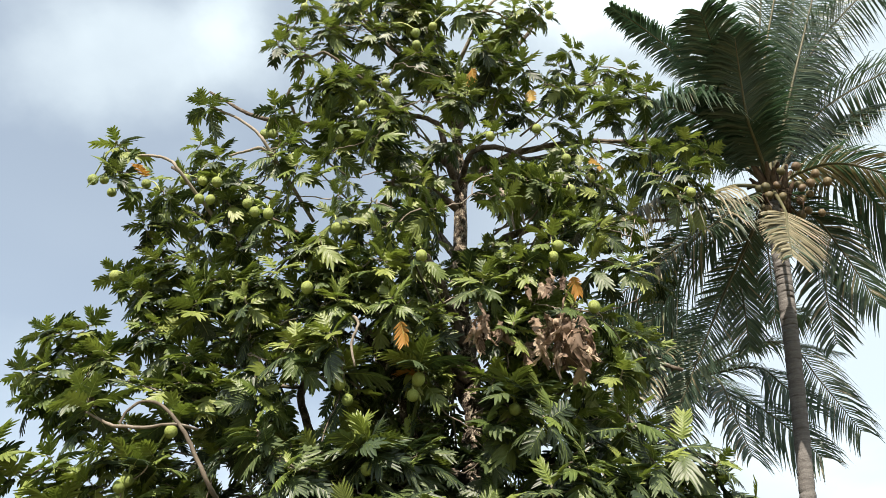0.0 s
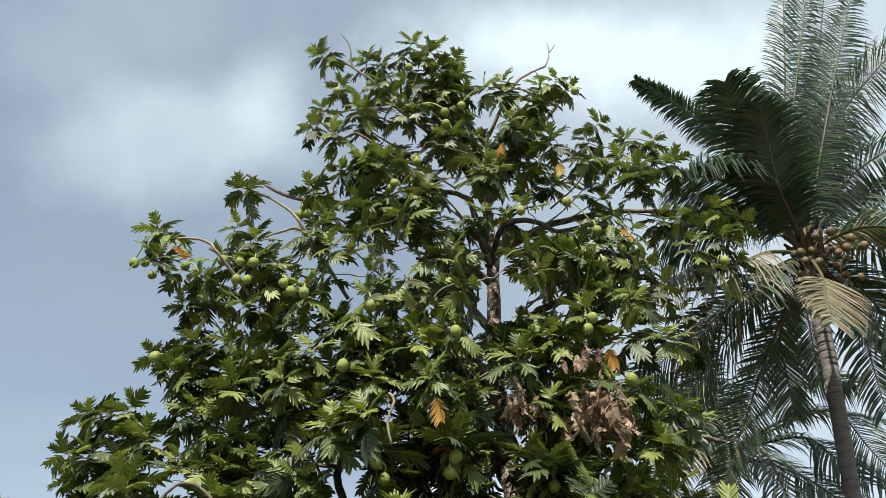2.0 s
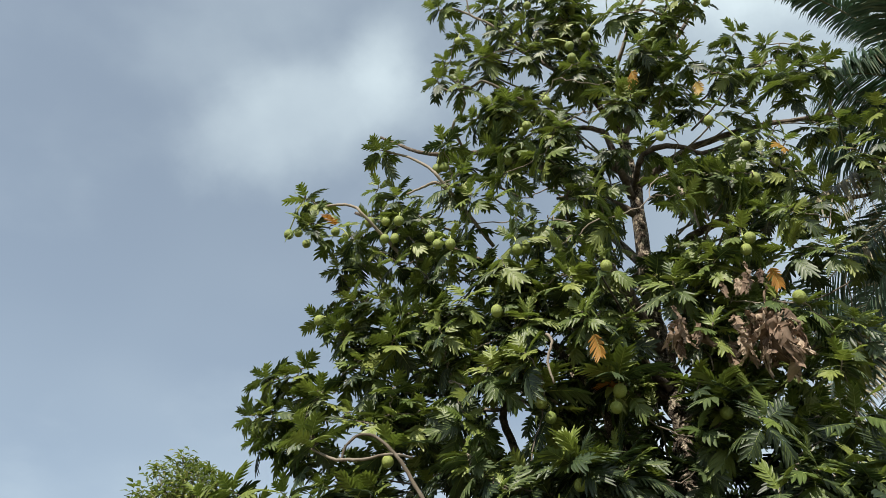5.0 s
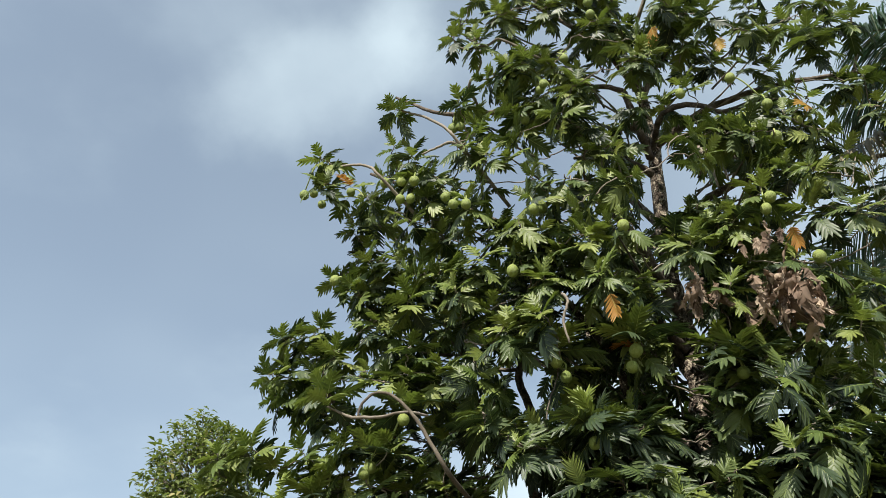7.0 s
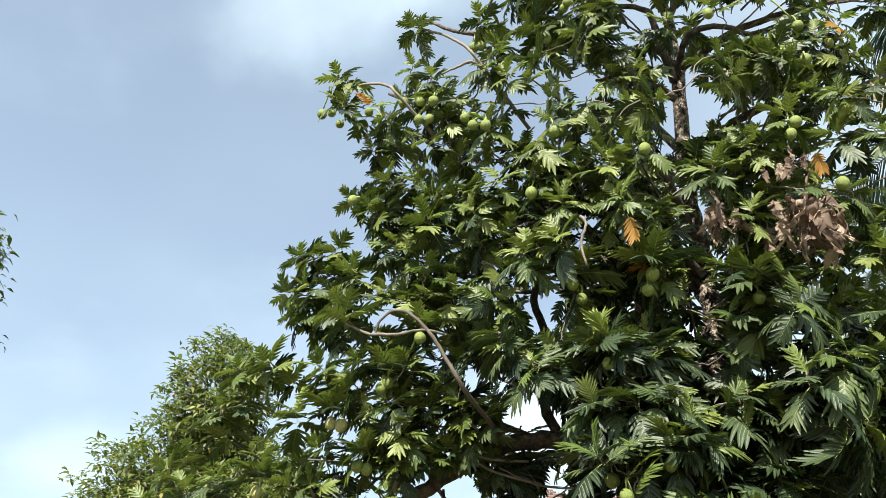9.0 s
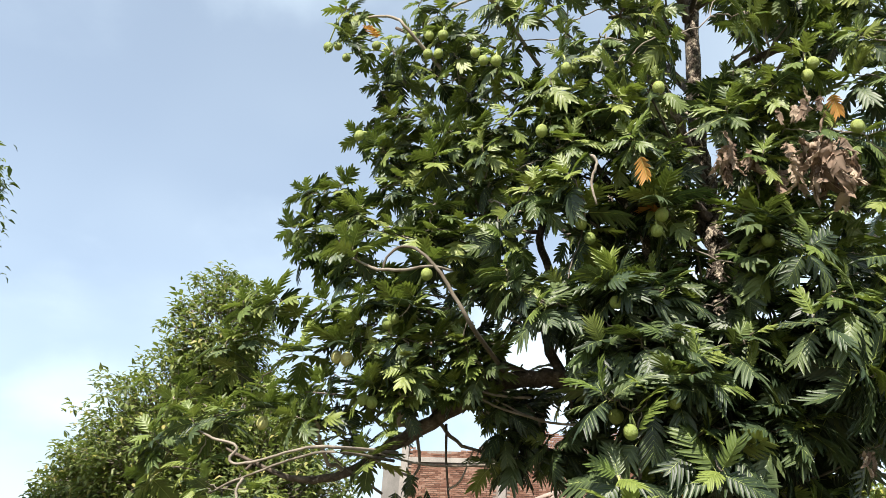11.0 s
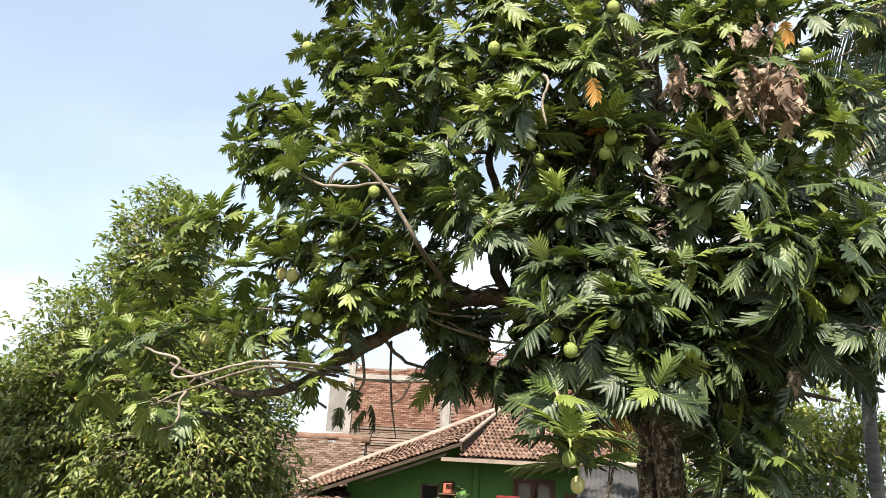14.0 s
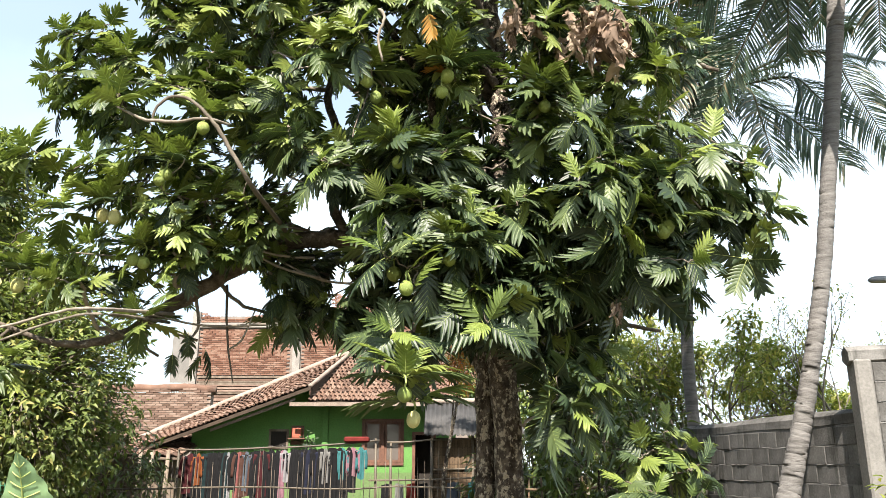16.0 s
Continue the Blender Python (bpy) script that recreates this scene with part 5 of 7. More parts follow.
M_BLOCK = surface("concrete_block", [(0.2, (0.050, 0.048, 0.044)), (0.5, (0.095, 0.091, 0.085)), (0.8, (0.160, 0.153, 0.143))], 0.97, 4.0, 45.0, 0.7, 0.22, stain=((0.022, 0.022, 0.018), 2.6, 0.49), distance=0.008, runs=True)
M_MORTAR_GREY = surface("block_mortar", [(0.3, (0.105, 0.10, 0.094)), (0.7, (0.19, 0.183, 0.172))], 0.95, 6.0, 60.0, 0.4, 0.0, stain=((0.03, 0.03, 0.026), 2.6, 0.50), runs=True)
M_BAMBOO = surface("grey_bamboo", [(0.2, (0.048, 0.037, 0.025)), (0.8, (0.125, 0.098, 0.067))], 0.6, 4.0, 60.0, 0.2, 0.5, stretch=(1, 1, 0.3))
M_WEAVE = surface("woven_bamboo", [(0.2, (0.075, 0.049, 0.030)), (0.8, (0.155, 0.108, 0.066))], 0.8, 3.0, 60.0, 0.3, 0.6)
M_WOOD = surface("brown_painted_wood", [(0.3, (0.085, 0.035, 0.02)), (0.7, (0.16, 0.075, 0.045))], 0.6, 5.0, 60.0, 0.2, 0.1)
M_OLD_WOOD = surface("old_grey_wood", [(0.3, (0.112, 0.084, 0.063)), (0.7, (0.224, 0.182, 0.140))], 0.9, 5.0, 50.0, 0.4, 0.3, stretch=(1, 1, 0.3))
# dark brown of the verge board, also used as shade under the roof deck
M_RAFTER = surface("rafter_wood_and_eave_shade", [(0.3, (0.035, 0.025, 0.018)), (0.7, (0.07, 0.05, 0.036))], 0.85, 5.0, 50.0, 0.3, 0.1)
M_SHEET = surface("corrugated_grey_sheet", [(0.3, (0.038, 0.037, 0.036)), (0.7, (0.075, 0.072, 0.070))], 0.9, 2.0, 40.0, 0.2, 0.0, stain=((0.06, 0.045, 0.033), 2.2, 0.62))
# near-black colour that stands in for the shade of rooms and openings
M_INTERIOR_SHADE = surface("interior_shade", [(0.3, (0.018, 0.015, 0.013)), (0.7, (0.03, 0.026, 0.022))], 0.9, 3.0, 30.0, 0.1, 0.0)
M_RAIL = surface("pale_blue_rail", [(0.3, (0.30, 0.44, 0.46)), (0.7, (0.42, 0.56, 0.58))], 0.5, 4.0, 40.0, 0.1, 0.0)
M_NET = foliage("green_plastic_net", [(0.0, (0.06, 0.22, 0.12)), (1.0, (0.10, 0.30, 0.17))], 0.6, 0.35, 0.3, (0.2, 0.5, 0.25))
M_EAR = foliage("elephant_ear_leaf", [(0.0, (0.20, 0.33, 0.18)), (1.0, (0.25, 0.38, 0.20))], 0.5, 0.35, 0.4, (0.4, 0.6, 0.2))
M_ORANGE = foliage("orange_shrub_leaf", [(0.0, (0.45, 0.13, 0.03)), (0.6, (0.42, 0.22, 0.05)), (1.0, (0.16, 0.20, 0.04))], 0.45, 0.3, 0.4, (0.6, 0.3, 0.05))
M_METAL = surface("dull_grey_metal", [(0.3, (0.10, 0.105, 0.11)), (0.7, (0.17, 0.175, 0.18))], 0.5, 5.0, 60.0, 0.1, 0.0, metal=0.4)


def cloth(name, colour, other=None):
    c2 = other or tuple(min(1, c * 1.35 + 0.003) for c in colour)
    return surface(name, [(0.35, colour), (0.65, c2)], 0.85, 9.0, 90.0, 0.15, 0.0)


def quad_point(q, u, v):
    a, b, c, d = [np.array(p, float) for p in q]
    return (a * (1 - u) + b * u) * (1 - v) + (d * (1 - u) + c * u) * v


def tile_shape(w, l):
    """One pantile, an S across, with a front lip: x across, y up the slope."""
    v, f = [], []
    cols = 6
    for y, lift in ((0, 0.028), (l, 0.0)):
        for i in range(cols):
            t = i / (cols - 1)
            v.append((w * (t - 0.5) * 1.08, y, 0.02 * math.sin(t * 2 * math.pi) + lift))
    for i in range(cols):
        x, _, z = v[i]
        v.append((x, 0.004, z - 0.018))
    for i in range(cols - 1):
        f.append((i, i + 1, cols + i + 1, cols + i))
        f.append((2 * cols + i, 2 * cols + i + 1, i + 1, i))
    return v, f


def tiled_slope(root, q, rows, cols, seed, limit, name="roof_tile"):
    """Rows of pantiles on the four-cornered slope q (eave left, eave right, top right, top left)."""
    rnd = random.Random(seed)
    a, b, c, d = [np.array(p, float) for p in q]
    w = (np.linalg.norm(b - a) + np.linalg.norm(c - d)) / 2 / cols
    l = (np.linalg.norm(d - a) + np.linalg.norm(c - b)) / 2 / rows * 1.18
    tv, tf = tile_shape(w, l)
    me = mesh_of("roof_tile", tv, tf, [M_TILE], smooth=False)
    h, made = Heap(), 0
    for j in range(rows):
        for i in range(cols):
            o = quad_point(q, (i + 0.5) / cols, j / rows)
            px = quad_point(q, min(1, (i + 1) / cols), j / rows) - quad_point(q, i / cols, j / rows)
            py = quad_point(q, (i + 0.5) / cols, (j + 1) / rows) - o
            x = Vector(px).normalized()
            z = x.cross(Vector(py)).normalized()
            y = z.cross(x)
            m = Matrix((x, y, z)).transposed().to_4x4()
            m = Matrix.Translation(Vector(o) + z * (0.03 + rnd.uniform(0, 0.012)) + x * rnd.uniform(-0.012, 0.012) + y * rnd.uniform(-0.02, 0.02)) @ m @ Matrix.Rotation(rnd.uniform(-0.03, 0.03), 4, "Z")
            if made < limit:
                ob = new(name, me)
                ob.parent, ob.matrix_basis = root, m
                made += 1
            else:
                arr = np.array(m)
                h.add(np.array(tv) @ arr[:3, :3].T + arr[:3, 3], tf)
    if h.n:
        tagged(part("roof_tiles", h.mesh("roof_tiles", [M_TILE], False), None, root), "overlapping clay roof tiles", kind="stuff")


def slab(h, q, down, mat=0):
    """A four-cornered sheet with thickness."""
    top = [np.array(p, float) for p in q]
    low = [p + np.array(down, float) for p in top]
    h.add(top + low, [(0, 1, 2, 3), (7, 6, 5, 4), (0, 4, 5, 1), (1, 5, 6, 2), (2, 6, 7, 3), (3, 7, 4, 0)], mat)


def brick_field(root, x0, x1, y, z0, top, mat, seed, limit, size=(0.19, 0.05), joint=0.011, skip=None, depth=0.03):
    """Courses of bricks with recessed joints on a wall that faces -y; top(x) is the wall's broken top."""
    rnd = random.Random(seed)
    bw, bh = size
    hd = depth / 2
    cube = [(-bw / 2, -hd, -bh / 2), (bw / 2, -hd, -bh / 2), (bw / 2, hd, -bh / 2), (-bw / 2, hd, -bh / 2), (-bw / 2, -hd, bh / 2), (bw / 2, -hd, bh / 2), (bw / 2, hd, bh / 2), (-bw / 2, hd, bh / 2)]
    cf = [(0, 3, 2, 1), (4, 5, 6, 7), (0, 1, 5, 4), (1, 2, 6, 5), (2, 3, 7, 6), (3, 0, 4, 7)]
    me = mesh_of("brick", cube, cf, [mat], smooth=False)
    h, made, row = Heap(), 0, 0
    z = z0 + bh / 2
    places = []
    while z < max(top(x0), top((x0 + x1) / 2), top(x1)) + 0.4:
        x = x0 + bw / 2 + (row % 2) * bw / 2
        while x + bw / 2 <= x1 + 0.01:
            if z + bh / 2 < top(x) and not (skip and skip(x, z)):
                places.append((x, z))
            x += bw + joint
        z += bh + joint
        row += 1
    places.sort(key=lambda p: -p[1])
    for x, z in places:
        k = Vector((x + rnd.uniform(-0.006, 0.006), y - hd * 0.2 + rnd.uniform(-0.006, 0.006), z + rnd.uniform(-0.003, 0.003)))
        if made < limit:
            ob = new("brick", me)
            ob.parent, ob.location = root, k
            made += 1
        else:
            h.add(np.array(cube) + np.array(k), cf)
    if h.n:
        tagged(part("bricks", h.mesh("bricks", [mat], False), None, root), "courses of bare red bricks", kind="stuff")


# ---- the green house ----
house = thing("house", "small green-painted village house with a clay tile roof", "house")
FRONT = 19.0
SLOPE_LEFT = ((-6.72, 18.3, 1.98), (-3.03, 18.3, 3.34), (-2.47, 21.6, 4.57), (-7.6, 19.7, 2.08))
SLOPE_FRONT = ((-3.1, 18.3, 2.98), (0.35, 18.3, 2.98), (0.35, 21.6, 4.57), (-2.47, 21.6, 4.57))



def house_front():
    # the wall, with openings for the window and the door
    def wall(x0, x1, z0, za, zb):
        h = Heap()
        h.add([(x0, FRONT, z0), (x1, FRONT, z0), (x1, FRONT, zb), (x0, FRONT, za), (x0, FRONT + 0.14, z0), (x1, FRONT + 0.14, z0), (x1, FRONT + 0.14, zb), (x0, FRONT + 0.14, za)],
              [(0, 1, 2, 3), (7, 6, 5, 4), (3, 2, 6, 7), (0, 4, 5, 1), (0, 3, 7, 4), (1, 5, 6, 2)])
        part("wall", h.mesh("wall", [M_GREEN], False), None, house)
    wall(-5.9, -3.2, -0.1, 2.44, 3.40)
    wall(-3.2, -2.7, -0.1, 3.2, 3.2)
    wall(-2.7, -1.88, -0.1, 3.1, 3.1)
    wall(-1.88, -0.94, -0.1, 1.6, 1.6)
    wall(-1.88, -0.94, 2.62, 3.1, 3.1)
    wall(-0.94, -0.68, -0.1, 3.1, 3.1)
    wall(-0.68, -0.2, 2.3, 3.1, 3.1)
    wall(-0.2, 0.3, -0.1, 3.1, 3.1)
    part("wall", box_mesh("wall", (-5.9, FRONT + 0.15, -0.1), (-5.76, 24, 2.4), M_GREEN, 0), None, house)
    part("wall", box_mesh("wall", (0.16, FRONT + 0.15, -0.1), (0.3, 24, 3.1), M_GREEN, 0), None, house)
    d = Heap()
    box(d, (-5.88, FRONT - 0.012, -0.08), (-1.9, FRONT - 0.002, 1.42))
    box(d, (-1.88, FRONT - 0.012, -0.08), (-0.70, FRONT - 0.002, 1.42))
    box(d, (-0.18, FRONT - 0.012, -0.08), (0.28, FRONT - 0.002, 1.42))
    part("dado", d.mesh("dado", [M_LIME], False), None, house, "pale lime lower band of the wall")
    part("pilaster", box_mesh("pilaster", (-2.83, FRONT - 0.09, -0.1), (-2.69, FRONT - 0.004, 3.02), M_GREEN), None, house)
    # dark sheet added behind the openings; the room's shade is in its colour
    part("room_shade", box_mesh("room_shade", (-2.2, FRONT + 0.5, -0.05), (0.2, FRONT + 0.56, 2.9), M_INTERIOR_SHADE), None, house, "dark sheet standing in for the unlit room")
    # window
    w = Heap()
    for lo, hi in (((-1.90, FRONT - 0.03, 1.58), (-1.83, FRONT + 0.1, 2.64)), ((-0.99, FRONT - 0.03, 1.58), (-0.92, FRONT + 0.1, 2.64)), ((-1.83, FRONT - 0.03, 2.57), (-0.99, FRONT + 0.1, 2.64)), ((-1.83, FRONT - 0.03, 1.58), (-0.99, FRONT + 0.1, 1.65)), ((-1.445, FRONT - 0.025, 1.65), (-1.375, FRONT + 0.09, 2.57))):
        box(w, lo, hi)
    frame_ob = part("window", w.mesh("window", [M_WOOD], False), None, house, "brown wooden window frame with two casements")
    for x0, x1 in ((-1.825, -1.45), (-1.37, -0.995)):
        c = Heap()
        for lo, hi in (((x0, FRONT + 0.01, 1.655), (x0 + 0.05, FRONT + 0.05, 2.565)), ((x1 - 0.05, FRONT + 0.01, 1.655), (x1, FRONT + 0.05, 2.565)), ((x0 + 0.05, FRONT + 0.01, 2.515), (x1 - 0.05, FRONT + 0.05, 2.565)), ((x0 + 0.05, FRONT + 0.01, 1.655), (x1 - 0.05, FRONT + 0.05, 1.705))):
            box(c, lo, hi)
        part("casement", c.mesh("casement", [M_WOOD], False), None, frame_ob)
        part("pane", box_mesh("pane", (x0 + 0.05, FRONT + 0.025, 1.705), (x1 - 0.05, FRONT + 0.031, 2.515), M_PANE, 0), None, frame_ob)
    dr = Heap()
    for lo, hi in (((-0.72, FRONT - 0.03, -0.05), (-0.65, FRONT + 0.12, 2.34)), ((-0.23, FRONT - 0.03, -0.05), (-0.16, FRONT + 0.12, 2.34)), ((-0.65, FRONT - 0.03, 2.27), (-0.23, FRONT + 0.12, 2.34))):
        box(dr, lo, hi)
    part("door_frame", dr.mesh("door_frame", [M_WOOD], False), None, house, "brown wooden door frame, open on the dark room sheet")
    v = Heap()
    # the inner panel paints the shade of the vent hole
    for lo, hi in (((-4.08, FRONT - 0.03, 1.95), (-3.62, FRONT - 0.004, 2.40)), ((-4.03, FRONT - 0.036, 2.0), (-3.67, FRONT - 0.031, 2.35))):
        box(v, lo, hi, len(v.v))
    part("vent", v.mesh("vent", [M_OLD_WOOD, M_INTERIOR_SHADE], False), None, house, "small wooden vent, its dark hole a painted panel")


gm, gnt, gb = material("window_glass")
gb.inputs["Base Color"].default_value, gb.inputs["Roughness"].default_value = (0.10, 0.085, 0.075, 1), 0.12
gb.inputs["Specular IOR Level"].default_value = 0.6
M_PANE = gm


def house_roof():
    u = Heap()
    slab(u, SLOPE_LEFT, (0, 0, -0.05))
    slab(u, [(p[0], p[1], p[2] - 0.002) for p in SLOPE_FRONT], (0, 0, -0.05))
    # the deck carries the shade under the eaves in its dark colour
    part("roof_deck", u.mesh("roof_deck", [M_RAFTER], False), None, house)
    f = Heap()
    slab(f, ((-3.5, 18.26, 2.97), (0.4, 18.26, 2.97), (0.4, 18.29, 2.97), (-3.5, 18.29, 2.97)), (0, 0, -0.085))
    part("fascia", f.mesh("fascia", [M_RIDGE], False), None, house, "pale painted eave board")
    b = Heap()
    slab(b, ((-6.77, 18.24, 1.96), (-3.03, 18.24, 3.33), (-3.03, 18.29, 3.33), (-6.77, 18.29, 1.96)), (0, 0, -0.08))
    part("bargeboard", b.mesh("bargeboard", [M_RAFTER], False), None, house, "dark brown verge board")
    b = Heap()
    slab(b, ((-5.3, 18.36, 2.38), (-3.4, 18.36, 3.08), (-3.4, 18.40, 3.08), (-5.3, 18.40, 2.38)), (0, 0, -0.06))
    part("lath", b.mesh("lath", [M_RIDGE], False), None, house, "pale lath under the verge")
    for a, c, r in (((-7.65, 19.7, 2.10), (-2.47, 21.62, 4.61), 0.09), ((-3.05, 18.27, 3.34), (-2.47, 21.6, 4.61), 0.05), ((-2.52, 21.65, 4.59), (0.4, 21.65, 4.59), 0.08)):
        a, c = np.array(a), np.array(c)
        n = 14
        pts = [(*(a + (c - a) * i / n), r * random.Random(i).uniform(0.85, 1.15)) for i in range(n + 1)]
        part("ridge_cap", mesh_of("ridge_cap", *tube(pts, 8, 0.1, 3), [M_RIDGE]), None, house, "pale mortared ridge")
    gable = Heap()
    gable.add([(-3.05, 18.34, 2.95), (-3.05, 18.34, 3.29), (-2.47, 21.50, 4.49), (-2.47, 21.50, 2.95)], [(0, 1, 2, 3)])
    part("gable_side", gable.mesh("gable_side", [M_RAFTER], False), None, house)
    tiled_slope(house, SLOPE_FRONT, 15, 32, 3, 200)
    tiled_slope(house, SLOPE_LEFT, 8, 38, 4, 100)


house_front()
house_roof()


# ---- what hangs on and stands before the house ----
def wall_shelf():
    t = thing("wall_shelf", "small red-brown wooden wall shelf holding a dark potted plant", "shelf")
    part("backboard", box_mesh("backboard", (-3.56, FRONT - 0.05, 2.05), (-3.26, FRONT - 0.012, 2.48), M_WOOD), None, t)
    part("bracket", box_mesh("bracket", (-3.60, FRONT - 0.28, 2.16), (-3.20, FRONT - 0.05, 2.19), M_WOOD), None, t)
    part("box", box_mesh("box", (-3.50, FRONT - 0.24, 2.195), (-3.30, FRONT - 0.07, 2.42), surface("red_box_paint", [(0.3, (0.28, 0.07, 0.04)), (0.7, (0.38, 0.11, 0.06))], 0.6, 6.0)), None, t)
    h = Heap()
    rnd = random.Random(2)
    h.add(*tube([(-3.15, FRONT - 0.2, 2.0, 0.02), (-3.15, FRONT - 0.2, 2.3, 0.012)], 6))
    for i in range(40):
        o = Vector((-3.15 + rnd.gauss(0, 0.07), FRONT - 0.2 + rnd.gauss(0, 0.04), 2.15 + rnd.gauss(0, 0.09)))
        d = Vector((rnd.uniform(-1, 1), rnd.uniform(-1, 0.3), rnd.uniform(-1, 0.6))).normalized() * 0.13
        s = d.orthogonal().normalized() * 0.025
        h.add([o, o + d * 0.5 + s, o + d, o + d * 0.5 - s], [(0, 1, 2, 3)])
    tagged(part("plant", h.mesh("plant", [M_OLD_SHADE_LEAF]), None, t, "dark trailing leaves"), kind="stuff")


wall_shelf()


def garment(x, z, w, h, kind, mat, label, seed):
    """A piece of washing on a hanger: two sheets that meet at the edges, with folds, and sleeves if it is a shirt."""
    rnd = random.Random(seed)
    t = thing("garment", label, "clothing", "washing on the line", at=(x, 16.0, z))
    nx, nz = 9, 12
    hp = Heap()
    ph, fr = rnd.uniform(0, 6), rnd.uniform(5, 9)
    verts, faces = [], []
    for sgn in (-1, 1):
        for j in range(nz + 1):
            f = j / nz
            if kind == "shirt":
                wide = w * (0.34 + 0.66 * min(1, f * 6)) * (1 - 0.05 * f)
            elif kind == "dress":
                wide = w * (0.35 + 0.45 * min(1, f * 6) + 0.25 * f)
            else:
                wide = w * (0.8 + 0.12 * f)
            for i in range(nx + 1):
                u = i / nx * 2 - 1
                fold = 0.022 * math.sin(u * fr + ph + f * 1.3) * min(1, f * 2 + 0.2)
                thick = 0.032 * (1 - u * u) * (0.6 + 0.4 * f)
                split = -0.10 * h * max(0, 1 - abs(u) * 4) * (f > 0.85) if kind == "trousers" else 0
                verts.append((u * wide / 2, sgn * thick + fold, -f * h - split + 0.012 * math.sin(u * 3 + ph)))
    off = (nx + 1) * (nz + 1)
    for s in (0, 1):
        for j in range(nz):
            for i in range(nx):
                a = s * off + j * (nx + 1) + i
                q = (a, a + nx + 1, a + nx + 2, a + 1)
                faces.append(q if s == 0 else q[::-1])
    hp.add(verts, faces)
    part("body", hp.mesh("body", [mat]), None, t)
    if kind == "shirt":
        for sg in (-1, 1):
            sl = spline([(sg * w * 0.40, 0, -0.06, 0.05), (sg * w * 0.56, 0.01, -0.2, 0.052), (sg * w * 0.58, 0.0, -0.34 - rnd.uniform(0, 0.15), 0.045)], 4)
            v, f = tube(sl, 8, 0.08, seed)
            part("sleeve", mesh_of("sleeve", [(a, b * 0.6, c) for a, b, c in v], f, [mat]), None, t)
    hk = spline([(0, 0, -0.02, 0.004), (0, 0, 0.05, 0.003), (0.02, 0, 0.085, 0.003), (0, 0, 0.10, 0.003)], 3)
    part("hanger", mesh_of("hanger", *tube(hk, 4), [M_METAL]), None, t)


CLOTHES = {"maroon": (0.13, 0.02, 0.025), "red": (0.42, 0.05, 0.04), "orange": (0.55, 0.16, 0.04), "dark teal": (0.015, 0.05, 0.055), "white": (0.72, 0.70, 0.72), "black": (0.012, 0.012, 0.014), "salmon pink": (0.62, 0.22, 0.20), "blue-grey": (0.24, 0.29, 0.36), "navy": (0.02, 0.025, 0.06), "pink": (0.68, 0.34, 0.42), "pale grey": (0.48, 0.47, 0.45), "cyan": (0.10, 0.42, 0.44), "brown": (0.16, 0.07, 0.05)}
CLOTH = {k: cloth(k.replace(" ", "_").replace("-", "_") + "_cloth", tuple((0.22 if max(c) > 0.2 else 0.26) * v for v in c)) for k, c in CLOTHES.items()}
HUNG = [("maroon", "shirt", .62), ("black", "shirt", .7), ("orange", "shirt", .5), ("dark teal", "trousers", .9), ("black", "trousers", .95), ("black", "shirt", .75), ("black", "dress", .9), ("dark teal", "dress", .95), ("white", "dress", .8), ("black", "shirt", .6), ("salmon pink", "dress", .85), ("brown", "shirt", .7),
        ("blue-grey", "shirt", .62), ("black", "shirt", .68), ("black", "trousers", .9), ("maroon", "shirt", .72), ("black", "trousers", .95), ("black", "dress", 1.0), ("black", "shirt", .85), ("pink", "dress", .75), ("white", "shirt", .5), ("black", "shirt", .6), ("black", "trousers", .95), ("black", "dress", .9), ("black", "shirt", .8), ("navy", "shirt", .7),
        ("black", "trousers", .9), ("black", "dress", .9), ("pale grey", "shirt", .55), ("black", "dress", .95), ("black", "trousers", .95), ("black", "shirt", .9), ("cyan", "shirt", .5), ("black", "shirt", .7), ("pink", "shirt", .45), ("cyan", "shirt", .5)]
wrnd = random.Random(9)
for i, (col, kind, ln) in enumerate(HUNG):
    garment(-4.95 + 3.3 * i / (len(HUNG) - 1) + wrnd.uniform(-0.04, 0.04), 1.80 + 0.13 * i / len(HUNG), wrnd.uniform(0.26, 0.36) if max(CLOTHES[col]) < 0.2 else wrnd.uniform(0.14, 0.20), ln * 1.2, kind, CLOTH[col], f"{col} {kind} hung to dry on a bamboo pole", 100 + i)

for k, (x, z, col, w, ln) in enumerate(((0.55, 1.27, "cyan", 0.16, 0.5), (0.73, 1.275, "cyan", 0.18, 0.5), (-0.62, 1.24, "red", 0.22, 0.4), (-0.85, 1.235, "pale grey", 0.2, 0.45), (-1.12, 1.23, "black", 0.2, 0.5), (-0.38, 1.245, "black", 0.2, 0.35), (0.2, 1.26, "blue-grey", 0.3, 0.3))):
    garment(x, z, w, ln, "towel", CLOTH[col], f"{col} cloth hung over a low bamboo pole", 160 + k)


